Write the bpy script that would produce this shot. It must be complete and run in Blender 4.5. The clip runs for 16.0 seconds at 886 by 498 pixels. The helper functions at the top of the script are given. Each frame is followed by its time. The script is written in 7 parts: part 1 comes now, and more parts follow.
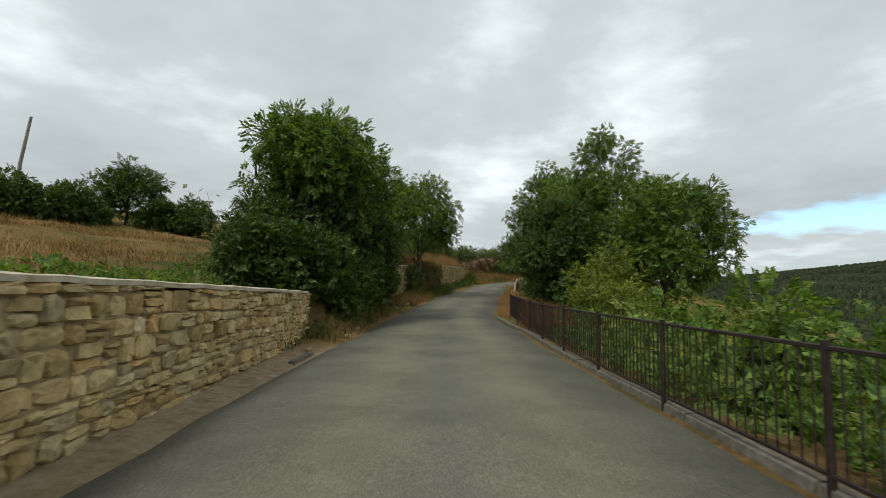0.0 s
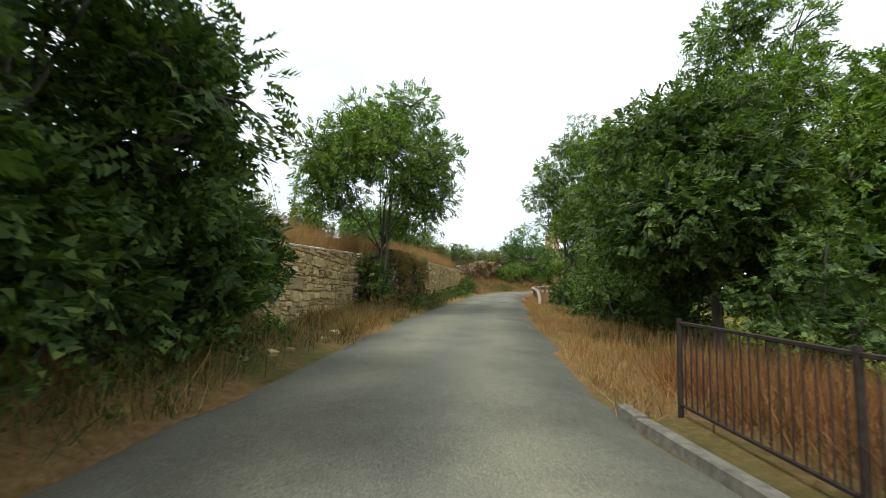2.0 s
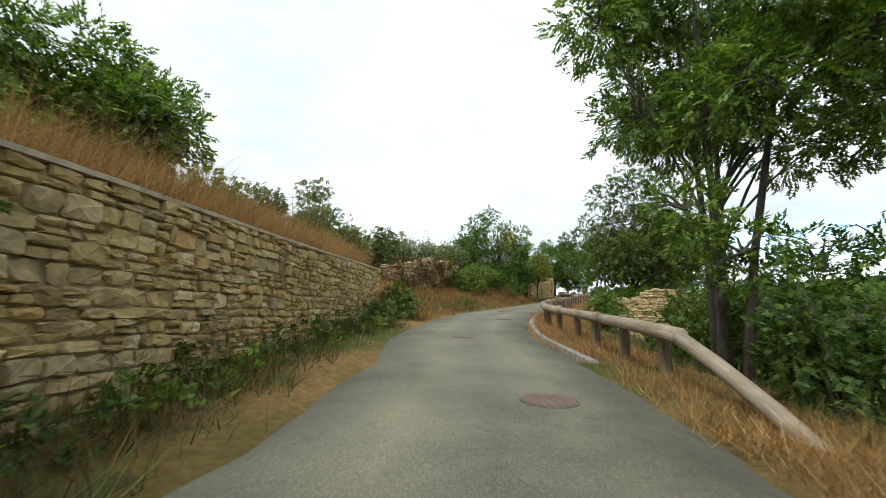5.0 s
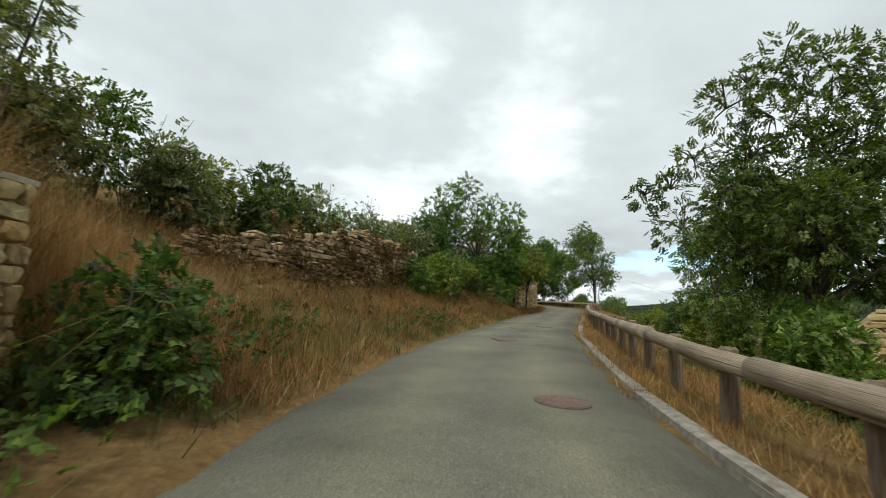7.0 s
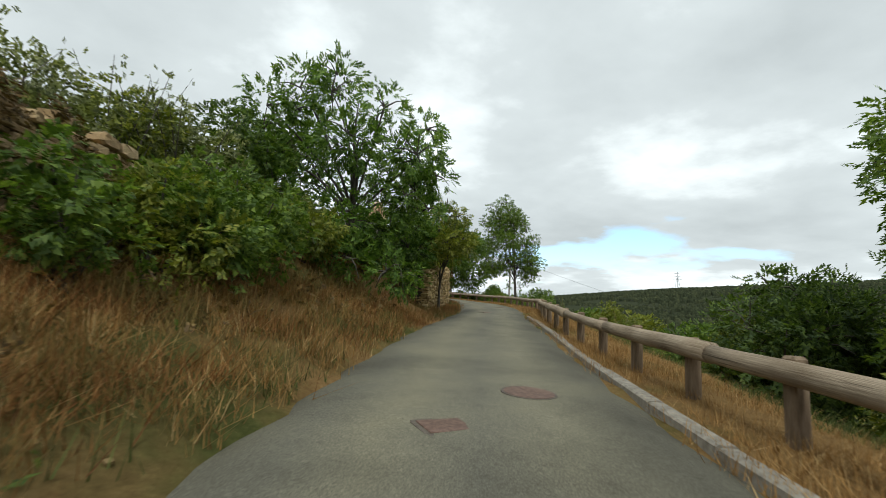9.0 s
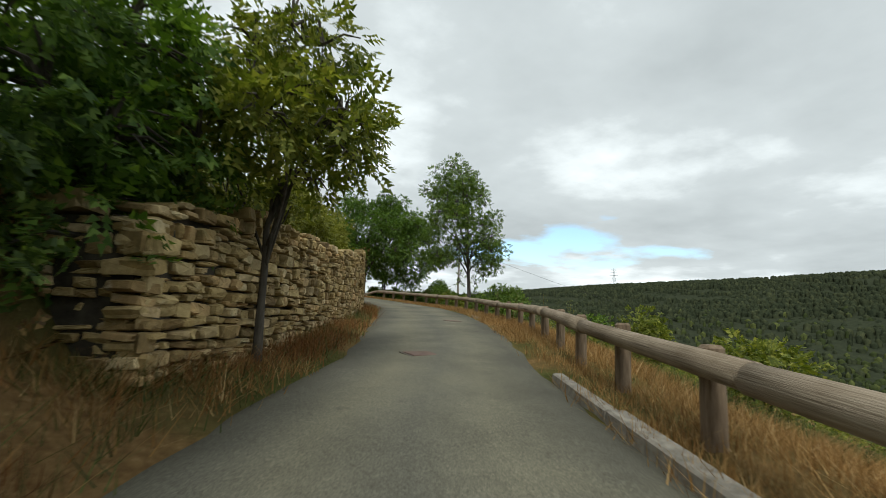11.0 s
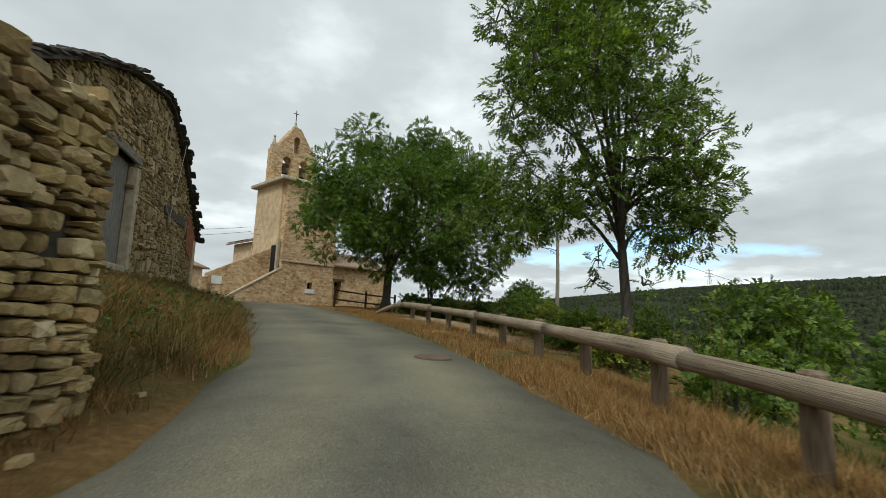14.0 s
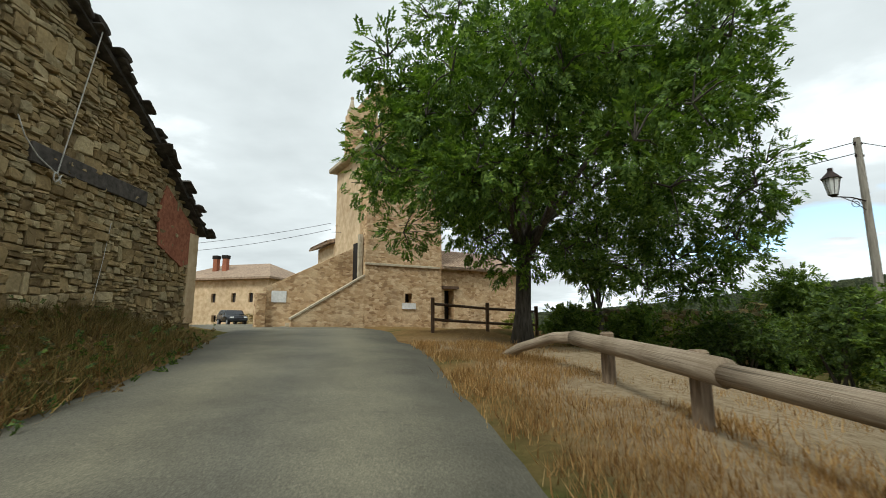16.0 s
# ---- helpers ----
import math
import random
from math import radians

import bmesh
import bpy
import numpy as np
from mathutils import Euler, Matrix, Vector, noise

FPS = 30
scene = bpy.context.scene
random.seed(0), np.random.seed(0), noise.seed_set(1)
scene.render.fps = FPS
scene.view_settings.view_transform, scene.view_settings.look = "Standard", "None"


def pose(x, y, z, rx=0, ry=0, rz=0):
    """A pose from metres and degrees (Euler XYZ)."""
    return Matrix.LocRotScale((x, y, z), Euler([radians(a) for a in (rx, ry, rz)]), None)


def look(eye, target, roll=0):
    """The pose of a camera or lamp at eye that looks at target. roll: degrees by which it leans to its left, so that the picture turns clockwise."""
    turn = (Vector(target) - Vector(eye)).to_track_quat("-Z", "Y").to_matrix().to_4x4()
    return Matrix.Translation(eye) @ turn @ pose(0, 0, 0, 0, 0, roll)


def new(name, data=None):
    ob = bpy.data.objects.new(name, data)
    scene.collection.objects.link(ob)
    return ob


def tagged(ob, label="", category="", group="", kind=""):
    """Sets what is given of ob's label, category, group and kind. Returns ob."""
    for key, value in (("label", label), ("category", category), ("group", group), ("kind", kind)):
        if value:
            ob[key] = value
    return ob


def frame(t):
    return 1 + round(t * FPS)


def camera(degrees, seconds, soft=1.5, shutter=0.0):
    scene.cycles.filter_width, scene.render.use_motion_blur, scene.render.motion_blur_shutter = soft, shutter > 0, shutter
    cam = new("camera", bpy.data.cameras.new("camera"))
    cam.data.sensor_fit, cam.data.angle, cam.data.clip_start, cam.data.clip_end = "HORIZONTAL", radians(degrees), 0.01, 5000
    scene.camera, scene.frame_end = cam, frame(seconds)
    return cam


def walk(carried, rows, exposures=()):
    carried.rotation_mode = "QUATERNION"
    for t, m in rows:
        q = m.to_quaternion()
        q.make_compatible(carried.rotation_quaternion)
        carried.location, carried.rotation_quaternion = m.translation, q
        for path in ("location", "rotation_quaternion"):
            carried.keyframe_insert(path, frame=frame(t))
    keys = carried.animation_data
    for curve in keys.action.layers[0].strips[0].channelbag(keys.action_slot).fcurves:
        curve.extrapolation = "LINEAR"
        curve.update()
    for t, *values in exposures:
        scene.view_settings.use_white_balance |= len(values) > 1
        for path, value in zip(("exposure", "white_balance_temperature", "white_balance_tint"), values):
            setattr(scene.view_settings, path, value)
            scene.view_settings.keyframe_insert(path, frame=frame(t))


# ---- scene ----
cam = camera(88.0, 16.0, soft=0.7, shutter=0.12)
PATH = [
    (0.0, pose(0.000, 0.000, 1.300, 95.08, -1.23, -0.00)),
    (0.5, pose(0.025, 3.593, 1.271, 94.80, -1.24, 0.37)),
    (1.0, pose(0.054, 7.265, 1.258, 95.32, -1.27, 0.23)),
    (1.5, pose(0.122, 10.990, 1.254, 94.70, -1.73, -0.45)),
    (2.0, pose(0.234, 14.807, 1.291, 96.42, -2.09, -1.25)),
    (2.5, pose(0.441, 18.654, 1.394, 96.45, -0.86, -2.23)),
    (3.0, pose(0.696, 22.454, 1.581, 97.90, -0.40, -3.53)),
    (3.5, pose(1.050, 26.275, 1.763, 97.75, -0.67, -5.35)),
    (4.0, pose(1.501, 30.053, 1.937, 98.18, -0.53, -6.72)),
    (4.2, pose(1.697, 31.555, 2.007, 98.01, -0.46, -7.14)),
    (6.3, pose(3.932, 46.181, 2.769, 98.31, -2.22, -10.17)),
    (6.5, pose(4.222, 47.616, 2.849, 98.30, -2.29, -10.84)),
    (7.0, pose(5.065, 51.191, 3.045, 98.52, -2.61, -13.11)),
    (7.5, pose(6.114, 54.743, 3.257, 98.67, -3.15, -16.03)),
    (8.0, pose(7.366, 58.260, 3.467, 98.62, -3.13, -19.25)),
    (8.5, pose(8.775, 61.716, 3.649, 98.14, -3.17, -22.32)),
    (9.0, pose(10.388, 65.090, 3.803, 97.85, -2.96, -25.45)),
    (9.5, pose(12.151, 68.385, 3.983, 98.03, -3.04, -28.48)),
    (10.0, pose(14.088, 71.588, 4.159, 97.65, -2.81, -31.05)),
    (10.2, pose(14.887, 72.855, 4.227, 97.90, -2.53, -31.98)),
    (12.3, pose(23.458, 86.020, 5.292, 97.55, -2.35, -32.51)),
    (12.5, pose(24.287, 87.328, 5.363, 97.86, -1.88, -31.97)),
    (13.0, pose(26.236, 90.683, 5.541, 97.95, -1.65, -29.68)),
    (13.5, pose(27.996, 94.110, 5.689, 97.40, -2.01, -26.61)),
    (14.0, pose(29.508, 97.521, 5.853, 98.08, -2.02, -23.10)),
    (14.5, pose(30.757, 100.801, 6.036, 97.92, -1.39, -19.07)),
    (15.0, pose(31.763, 103.953, 6.194, 98.83, -1.29, -15.29)),
    (15.5, pose(32.494, 107.032, 6.369, 98.93, -0.68, -11.11)),
    (16.0, pose(32.986, 110.101, 6.546, 98.75, 0.20, -6.73)),
]
EXPOSURE = [(t, e, 6000 if 1.5 < t < 5 else 6220, 2.5) for t, e in ((0.0, 0.08), (1.0, 0.28), (1.8, 0.86), (2.5, 1.05), (3.5, 0.98), (4.2, 1.0), (6.3, 0.4), (8.0, 0.33), (10.0, 0.27), (12.5, 0.1), (14.5, 0.1), (15.2, 0.33), (16.0, 0.46))]
walk(cam, PATH, EXPOSURE)

# ---- world and light ----
SUN_ELEV, SUN_ROT = radians(48), radians(215)


def make_world():
    w = bpy.data.worlds.new("overcast_sky")
    scene.world = w
    w.use_nodes = True
    nt = w.node_tree
    nt.nodes.clear()
    n = lambda k: nt.nodes.new(k)
    L = nt.links.new
    out, bg = n("ShaderNodeOutputWorld"), n("ShaderNodeBackground")
    tc, sep = n("ShaderNodeTexCoord"), n("ShaderNodeSeparateXYZ")
    L(tc.outputs["Generated"], sep.inputs[0])
    # clouds on a flat layer above: direction divided by its height
    hz = n("ShaderNodeMath"); hz.operation = "MAXIMUM"; hz.inputs[1].default_value = 0.0
    L(sep.outputs[2], hz.inputs[0])
    add = n("ShaderNodeMath"); add.operation = "ADD"; add.inputs[1].default_value = 0.16
    L(hz.outputs[0], add.inputs[0])
    dx, dy = n("ShaderNodeMath"), n("ShaderNodeMath")
    for d, k in ((dx, 0), (dy, 1)):
        d.operation = "DIVIDE"
        L(sep.outputs[k], d.inputs[0]); L(add.outputs[0], d.inputs[1])
    com = n("ShaderNodeCombineXYZ")
    L(dx.outputs[0], com.inputs[0]); L(dy.outputs[0], com.inputs[1])
    big, fine = n("ShaderNodeTexNoise"), n("ShaderNodeTexNoise")
    for t, sc, det, ro in ((big, 0.62, 4, 0.45), (fine, 2.2, 6, 0.55)):
        t.inputs["Scale"].default_value, t.inputs["Detail"].default_value, t.inputs["Roughness"].default_value = sc, det, ro
        L(com.outputs[0], t.inputs["Vector"])
    mixn = n("ShaderNodeMix"); mixn.data_type = "FLOAT"; mixn.inputs[0].default_value = 0.28
    L(big.outputs[0], mixn.inputs[2]); L(fine.outputs[0], mixn.inputs[3])
    ramp = n("ShaderNodeValToRGB")
    e = ramp.color_ramp.elements
    e[0].position, e[0].color = 0.32, (0.43, 0.445, 0.455, 1)
    e[1].position, e[1].color = 0.66, (1.20, 1.21, 1.22, 1)
    m = e.new(0.51); m.color = (0.62, 0.635, 0.645, 1)
    L(mixn.outputs[0], ramp.inputs[0])
    sky = n("ShaderNodeTexSky")
    sky.sky_type, sky.sun_disc = "NISHITA", False
    sky.sun_elevation, sky.sun_rotation = SUN_ELEV, SUN_ROT
    sk = n("ShaderNodeMix"); sk.data_type = "RGBA"; sk.blend_type = "MULTIPLY"; sk.inputs[0].default_value = 1.0
    L(sky.outputs[0], sk.inputs[6]); sk.inputs[7].default_value = (0.17, 0.175, 0.175, 1)
    # gaps in the cloud, a few of them and thin
    gap = n("ShaderNodeTexNoise")
    gap.inputs["Scale"].default_value, gap.inputs["Detail"].default_value = 1.6, 5
    L(com.outputs[0], gap.inputs["Vector"])
    # the widest gap lies low in the north-east, over the valley
    dist = n("ShaderNodeVectorMath"); dist.operation = "DISTANCE"; dist.inputs[1].default_value = (2.5, 2.3, 0.0)
    L(com.outputs[0], dist.inputs[0])
    gr = n("ShaderNodeMapRange")
    gr.inputs[1].default_value, gr.inputs[2].default_value = 0.60, 0.72
    low = n("ShaderNodeMapRange")
    low.inputs[1].default_value, low.inputs[2].default_value, low.inputs[3].default_value, low.inputs[4].default_value = 0.2, 1.4, 0.20, -0.12
    L(dist.outputs["Value"], low.inputs[0])
    gs = n("ShaderNodeMath"); gs.operation = "ADD"
    L(gap.outputs[0], gs.inputs[0]); L(low.outputs[0], gs.inputs[1])
    L(gs.outputs[0], gr.inputs[0])
    mix = n("ShaderNodeMix"); mix.data_type = "RGBA"
    L(gr.outputs[0], mix.inputs[0]); L(ramp.outputs[0], mix.inputs[6]); L(sk.outputs[2], mix.inputs[7])
    L(mix.outputs[2], bg.inputs[0])
    bg.inputs[1].default_value = 1.0
    L(bg.outputs[0], out.inputs[0])


make_world()
sun = new("sun", bpy.data.lights.new("sun", "SUN"))
sun.data.energy, sun.data.angle, sun.data.color = 1.6, radians(14), (1.0, 0.96, 0.9)
sun.matrix_world = look((0, 0, 50), (0.55 * 30, 0.75 * 30, 50 - 34))

# ---- materials ----


class Nodes:
    """A short way to write node materials."""

    def __init__(self, name, rough=0.85, metal=0.0, spec=0.3):
        self.m = bpy.data.materials.new(name)
        self.m.use_nodes = True
        self.t = self.m.node_tree
        self.b = self.t.nodes["Principled BSDF"]
        self.b.inputs["Roughness"].default_value = rough
        self.b.inputs["Metallic"].default_value = metal
        self.b.inputs["Specular IOR Level"].default_value = spec
        self.tc = self.t.nodes.new("ShaderNodeTexCoord")

    def link(self, a, b):
        self.t.links.new(a, b)

    def node(self, kind):
        return self.t.nodes.new(kind)

    def pos(self, world=True):
        if world:
            return self.node("ShaderNodeNewGeometry").outputs["Position"]
        return self.tc.outputs["Object"]

    def noise(self, scale, detail=4, rough=0.55, world=True, stretch=None):
        t = self.node("ShaderNodeTexNoise")
        t.inputs["Scale"].default_value, t.inputs["Detail"].default_value, t.inputs["Roughness"].default_value = scale, detail, rough
        p = self.pos(world)
        if stretch:
            s = self.node("ShaderNodeVectorMath"); s.operation = "MULTIPLY"; s.inputs[1].default_value = stretch
            self.link(p, s.inputs[0]); p = s.outputs[0]
        self.link(p, t.inputs["Vector"])
        return t.outputs[0]

    def ramp(self, fac, stops):
        r = self.node("ShaderNodeValToRGB")
        e = r.color_ramp.elements
        while len(e) < len(stops):
            e.new(0.5)
        for k, (p, c) in zip(e, stops):
            k.position, k.color = p, (*c, 1)
        self.link(fac, r.inputs[0])
        return r.outputs[0]

    def mix(self, fac, a, b, mode="MIX"):
        x = self.node("ShaderNodeMix"); x.data_type = "RGBA"; x.blend_type = mode
        for v, i in ((fac, 0), (a, 6), (b, 7)):
            if isinstance(v, (int, float)):
                x.inputs[i].default_value = v
            elif isinstance(v, tuple):
                x.inputs[i].default_value = (*v, 1)
            else:
                self.link(v, x.inputs[i])
        return x.outputs[2]

    def rng(self, v, a, b, c=0.0, d=1.0):
        r = self.node("ShaderNodeMapRange")
        for k, q in enumerate((a, b, c, d)):
            r.inputs[k + 1].default_value = q
        self.link(v, r.inputs[0])
        return r.outputs[0]

    def island(self):
        return self.node("ShaderNodeNewGeometry").outputs["Random Per Island"]

    def objrand(self):
        return self.node("ShaderNodeObjectInfo").outputs["Random"]

    def bump(self, v, strength=0.4, dist=0.02):
        b = self.node("ShaderNodeBump")
        b.inputs["Strength"].default_value, b.inputs["Distance"].default_value = strength, dist
        self.link(v, b.inputs["Height"])
        self.link(b.outputs[0], self.b.inputs["Normal"])

    def color(self, c):
        if isinstance(c, tuple):
            self.b.inputs["Base Color"].default_value = (*c, 1)
        else:
            self.link(c, self.b.inputs["Base Color"])
        return self


def stone_mat(name, stops, per="object", moss=0.25, dark=0.5):
    """Rough field stone: a colour for each stone, grain, lichen and soot-dark weathering."""
    k = Nodes(name, 0.92, spec=0.15)
    tone = k.ramp(k.objrand() if per == "object" else k.island(), stops)
    grain = k.noise(14, 6, 0.65)
    c = k.mix(0.55, tone, k.ramp(grain, [(0.3, (0.45, 0.42, 0.38)), (0.7, (1.15, 1.12, 1.05))]), "MULTIPLY")
    c = k.mix(0.6, c, k.ramp(k.noise(3.2, 5, 0.65), [(0.32, (0.55, 0.53, 0.48)), (0.55, (1.0, 1.0, 1.0)), (0.72, (1.18, 1.15, 1.08))]), "MULTIPLY")
    stain = k.rng(k.noise(0.9, 5, 0.6), 0.48, 0.72)
    c = k.mix(k.rng(stain, 0, 1, 0, dark), c, (0.055, 0.05, 0.042))
    lich = k.rng(k.noise(4.5, 5, 0.7), 0.56, 0.72, 0, moss)
    c = k.mix(lich, c, (0.11, 0.115, 0.05))
    pale = k.rng(k.noise(7.0, 4, 0.6), 0.62, 0.74, 0, 0.45)
    c = k.mix(pale, c, (0.50, 0.45, 0.34))
    k.color(c)
    k.bump(grain, 0.7, 0.02)
    return k.m


def leaf_mat(name, dark, mid, light, trans=0.36, spec=0.22):
    k = Nodes(name, 0.55 if spec else 1.0, spec=spec)
    c = k.ramp(k.island(), [(0.0, dark), (0.55, mid), (0.93, light), (1.0, tuple(v * 1.25 for v in light))])
    big = k.noise(0.55, 3, 0.6)
    c = k.mix(0.75, c, k.ramp(big, [(0.3, (0.55, 0.62, 0.55)), (0.7, (1.25, 1.2, 1.0))]), "MULTIPLY")
    k.color(c)
    tr, mx = k.node("ShaderNodeBsdfTranslucent"), k.node("ShaderNodeMixShader")
    tint = k.mix(1.0, c, (1.35, 1.45, 0.6), "MULTIPLY")
    k.link(tint, tr.inputs[0])
    mx.inputs[0].default_value = trans
    k.link(k.b.outputs[0], mx.inputs[1]); k.link(tr.outputs[0], mx.inputs[2])
    k.link(mx.outputs[0], k.t.nodes["Material Output"].inputs[0])
    return k.m


def grass_mat(name, stops, trans=0.3):
    k = Nodes(name, 0.7, spec=0.15)
    c = k.ramp(k.island(), stops)
    c = k.mix(0.7, c, k.ramp(k.noise(0.35, 3, 0.6), [(0.3, (0.62, 0.62, 0.6)), (0.7, (1.2, 1.15, 1.05))]), "MULTIPLY")
    k.color(c)
    tr, mx = k.node("ShaderNodeBsdfTranslucent"), k.node("ShaderNodeMixShader")
    k.link(c, tr.inputs[0])
    mx.inputs[0].default_value = trans
    k.link(k.b.outputs[0], mx.inputs[1]); k.link(tr.outputs[0], mx.inputs[2])
    k.link(mx.outputs[0], k.t.nodes["Material Output"].inputs[0])
    return k.m


def plain_mat(name, a, b, scale=6.0, rough=0.8, metal=0.0, spec=0.3, bump=0.2, stretch=None, world=True):
    k = Nodes(name, rough, metal, spec)
    v = k.noise(scale, 6, 0.6, world, stretch)
    c = k.ramp(v, [(0.3, a), (0.7, b)])
    c = k.mix(0.5, c, k.ramp(k.noise(scale * 0.13, 3), [(0.3, (0.7, 0.7, 0.7)), (0.7, (1.2, 1.2, 1.2))]), "MULTIPLY")
    k.color(c)
    k.bump(v, bump, 0.01)
    return k.m


def rubble_mat(name, tones, joint, scale=4.2, weather=0.35):
    """Masonry seen from afar: flat cells of stone with sunk joints, patches of render and stains."""
    k = Nodes(name, 0.93, spec=0.1)
    st = k.node("ShaderNodeVectorMath"); st.operation = "MULTIPLY"; st.inputs[1].default_value = (1.0, 1.0, 1.9)
    k.link(k.pos(), st.inputs[0])
    cell, edge = k.node("ShaderNodeTexVoronoi"), k.node("ShaderNodeTexVoronoi")
    edge.feature = "DISTANCE_TO_EDGE"
    for v in (cell, edge):
        v.inputs["Scale"].default_value = scale
        k.link(st.outputs[0], v.inputs["Vector"])
    sp = k.node("ShaderNodeSeparateColor")
    k.link(cell.outputs["Color"], sp.inputs[0])
    c = k.ramp(sp.outputs[0], tones)
    joints = k.rng(edge.outputs["Distance"], 0.02, 0.07, 0.35, 0.0)
    c = k.mix(joints, c, joint)
    c = k.mix(0.5, c, k.ramp(k.noise(16, 5, 0.7), [(0.3, (0.6, 0.58, 0.55)), (0.7, (1.2, 1.18, 1.12))]), "MULTIPLY")
    c = k.mix(k.rng(k.noise(0.7, 5, 0.65), 0.5, 0.66, 0, 0.5), c, tuple(v * 0.98 for v in tones[-1][1]))
    c = k.mix(k.rng(k.noise(0.45, 6, 0.7), 0.53, 0.75, 0, weather), c, (0.10, 0.085, 0.06))
    k.color(c)
    k.bump(edge.outputs["Distance"], 0.4, 0.04)
    return k.m


def asphalt_mat():
    k = Nodes("worn_asphalt", 0.9, spec=0.2)
    grit = k.noise(55, 5, 0.75)
    c = k.ramp(grit, [(0.28, (0.085, 0.082, 0.072)), (0.5, (0.175, 0.170, 0.148)), (0.74, (0.33, 0.32, 0.28))])
    fleck = k.rng(k.noise(20, 4, 0.8), 0.56, 0.7, 0, 0.5)
    c = k.mix(fleck, c, (0.34, 0.33, 0.29))
    tar = k.rng(k.noise(4.0, 6, 0.75), 0.58, 0.72, 0, 0.45)
    c = k.mix(tar, c, (0.085, 0.082, 0.075))
    patch = k.noise(0.45, 5, 0.62)
    c = k.mix(0.8, c, k.ramp(patch, [(0.3, (0.55, 0.55, 0.56)), (0.55, (1.0, 1.0, 1.0)), (0.75, (1.28, 1.26, 1.16))]), "MULTIPLY")
    uv = k.node("ShaderNodeUVMap"); uv.uv_map = "across"
    sp = k.node("ShaderNodeSeparateXYZ")
    k.link(uv.outputs[0], sp.inputs[0])
    wob = k.node("ShaderNodeMath"); wob.operation = "MULTIPLY_ADD"
    k.link(k.noise(0.35, 4, 0.6), wob.inputs[0]); wob.inputs[1].default_value = 0.22
    k.link(sp.outputs[0], wob.inputs[2])
    band = k.ramp(wob.outputs[0], [(0.10, (0.58, 0.57, 0.55)), (0.26, (0.82, 0.82, 0.82)), (0.42, (1.2, 1.17, 1.06)), (0.62, (0.88, 0.88, 0.88)), (0.80, (1.2, 1.17, 1.06)), (1.0, (0.64, 0.63, 0.61))])
    c = k.mix(0.85, c, band, "MULTIPLY")
    c = k.mix(1.0, c, (0.84, 0.815, 0.715), "MULTIPLY")
    k.color(c)
    k.bump(grit, 0.5, 0.01)
    return k.m


def ground_mat():
    k = Nodes("ground_earth", 1.0, spec=0.0)
    dry = k.ramp(k.noise(9.0, 8, 0.8), [(0.3, (0.13, 0.078, 0.033)), (0.55, (0.25, 0.158, 0.068)), (0.75, (0.38, 0.265, 0.13))])
    green = k.ramp(k.noise(7.0, 8, 0.8), [(0.3, (0.045, 0.052, 0.018)), (0.7, (0.13, 0.135, 0.045))])
    c = k.mix(k.rng(k.noise(0.16, 5, 0.65), 0.47, 0.60), dry, green)
    ba = k.node("ShaderNodeAttribute"); ba.attribute_name = "bare"
    dirt = k.ramp(k.noise(6.0, 8, 0.75), [(0.3, (0.20, 0.145, 0.085)), (0.5, (0.34, 0.262, 0.165)), (0.75, (0.48, 0.39, 0.27))])
    c = k.mix(ba.outputs["Fac"], c, dirt)
    at = k.node("ShaderNodeAttribute"); at.attribute_name = "wood"
    far = k.ramp(k.noise(0.35, 8, 0.75), [(0.3, (0.030, 0.036, 0.024)), (0.5, (0.040, 0.046, 0.028)), (0.7, (0.054, 0.060, 0.034))])
    c = k.mix(at.outputs["Fac"], c, far)
    k.color(c)
    k.bump(k.noise(14, 8, 0.8), 0.9, 0.06)
    return k.m


M_ASPHALT, M_GROUND = asphalt_mat(), ground_mat()
M_CONC = plain_mat("kerb_concrete", (0.15, 0.132, 0.105), (0.32, 0.29, 0.24), 9, 0.9, bump=0.5)
M_KERB = plain_mat("dirty_kerb", (0.085, 0.075, 0.058), (0.19, 0.168, 0.13), 9, 0.92, bump=0.6)
WALL_TONES = [(0.0, (0.36, 0.26, 0.12)), (0.2, (0.53, 0.40, 0.19)), (0.5, (0.62, 0.49, 0.26)), (0.68, (0.55, 0.445, 0.25)), (0.8, (0.44, 0.37, 0.215)), (0.9, (0.60, 0.40, 0.165)), (1.0, (0.74, 0.63, 0.40))]
DRY_TONES = [(0.0, (0.24, 0.165, 0.075)), (0.25, (0.42, 0.315, 0.145)), (0.5, (0.52, 0.405, 0.20)), (0.7, (0.40, 0.32, 0.175)), (0.85, (0.50, 0.345, 0.165)), (1.0, (0.68, 0.575, 0.36))]
BARN_TONES = [(0.0, (0.20, 0.145, 0.075)), (0.3, (0.36, 0.265, 0.135)), (0.55, (0.45, 0.34, 0.18)), (0.8, (0.36, 0.30, 0.18)), (1.0, (0.58, 0.47, 0.28))]
MOSS_TONES = [(0.0, (0.13, 0.105, 0.066)), (0.4, (0.25, 0.205, 0.13)), (0.75, (0.38, 0.325, 0.225)), (1.0, (0.52, 0.46, 0.35))]
M_WALL, M_WALL_J = stone_mat("field_stone", WALL_TONES, moss=0.14, dark=0.28), stone_mat("field_stone_rest", WALL_TONES, "island", moss=0.14, dark=0.28)
M_DRY, M_DRY_J = stone_mat("dry_stone", DRY_TONES, moss=0.35), stone_mat("dry_stone_rest", DRY_TONES, "island", moss=0.35)
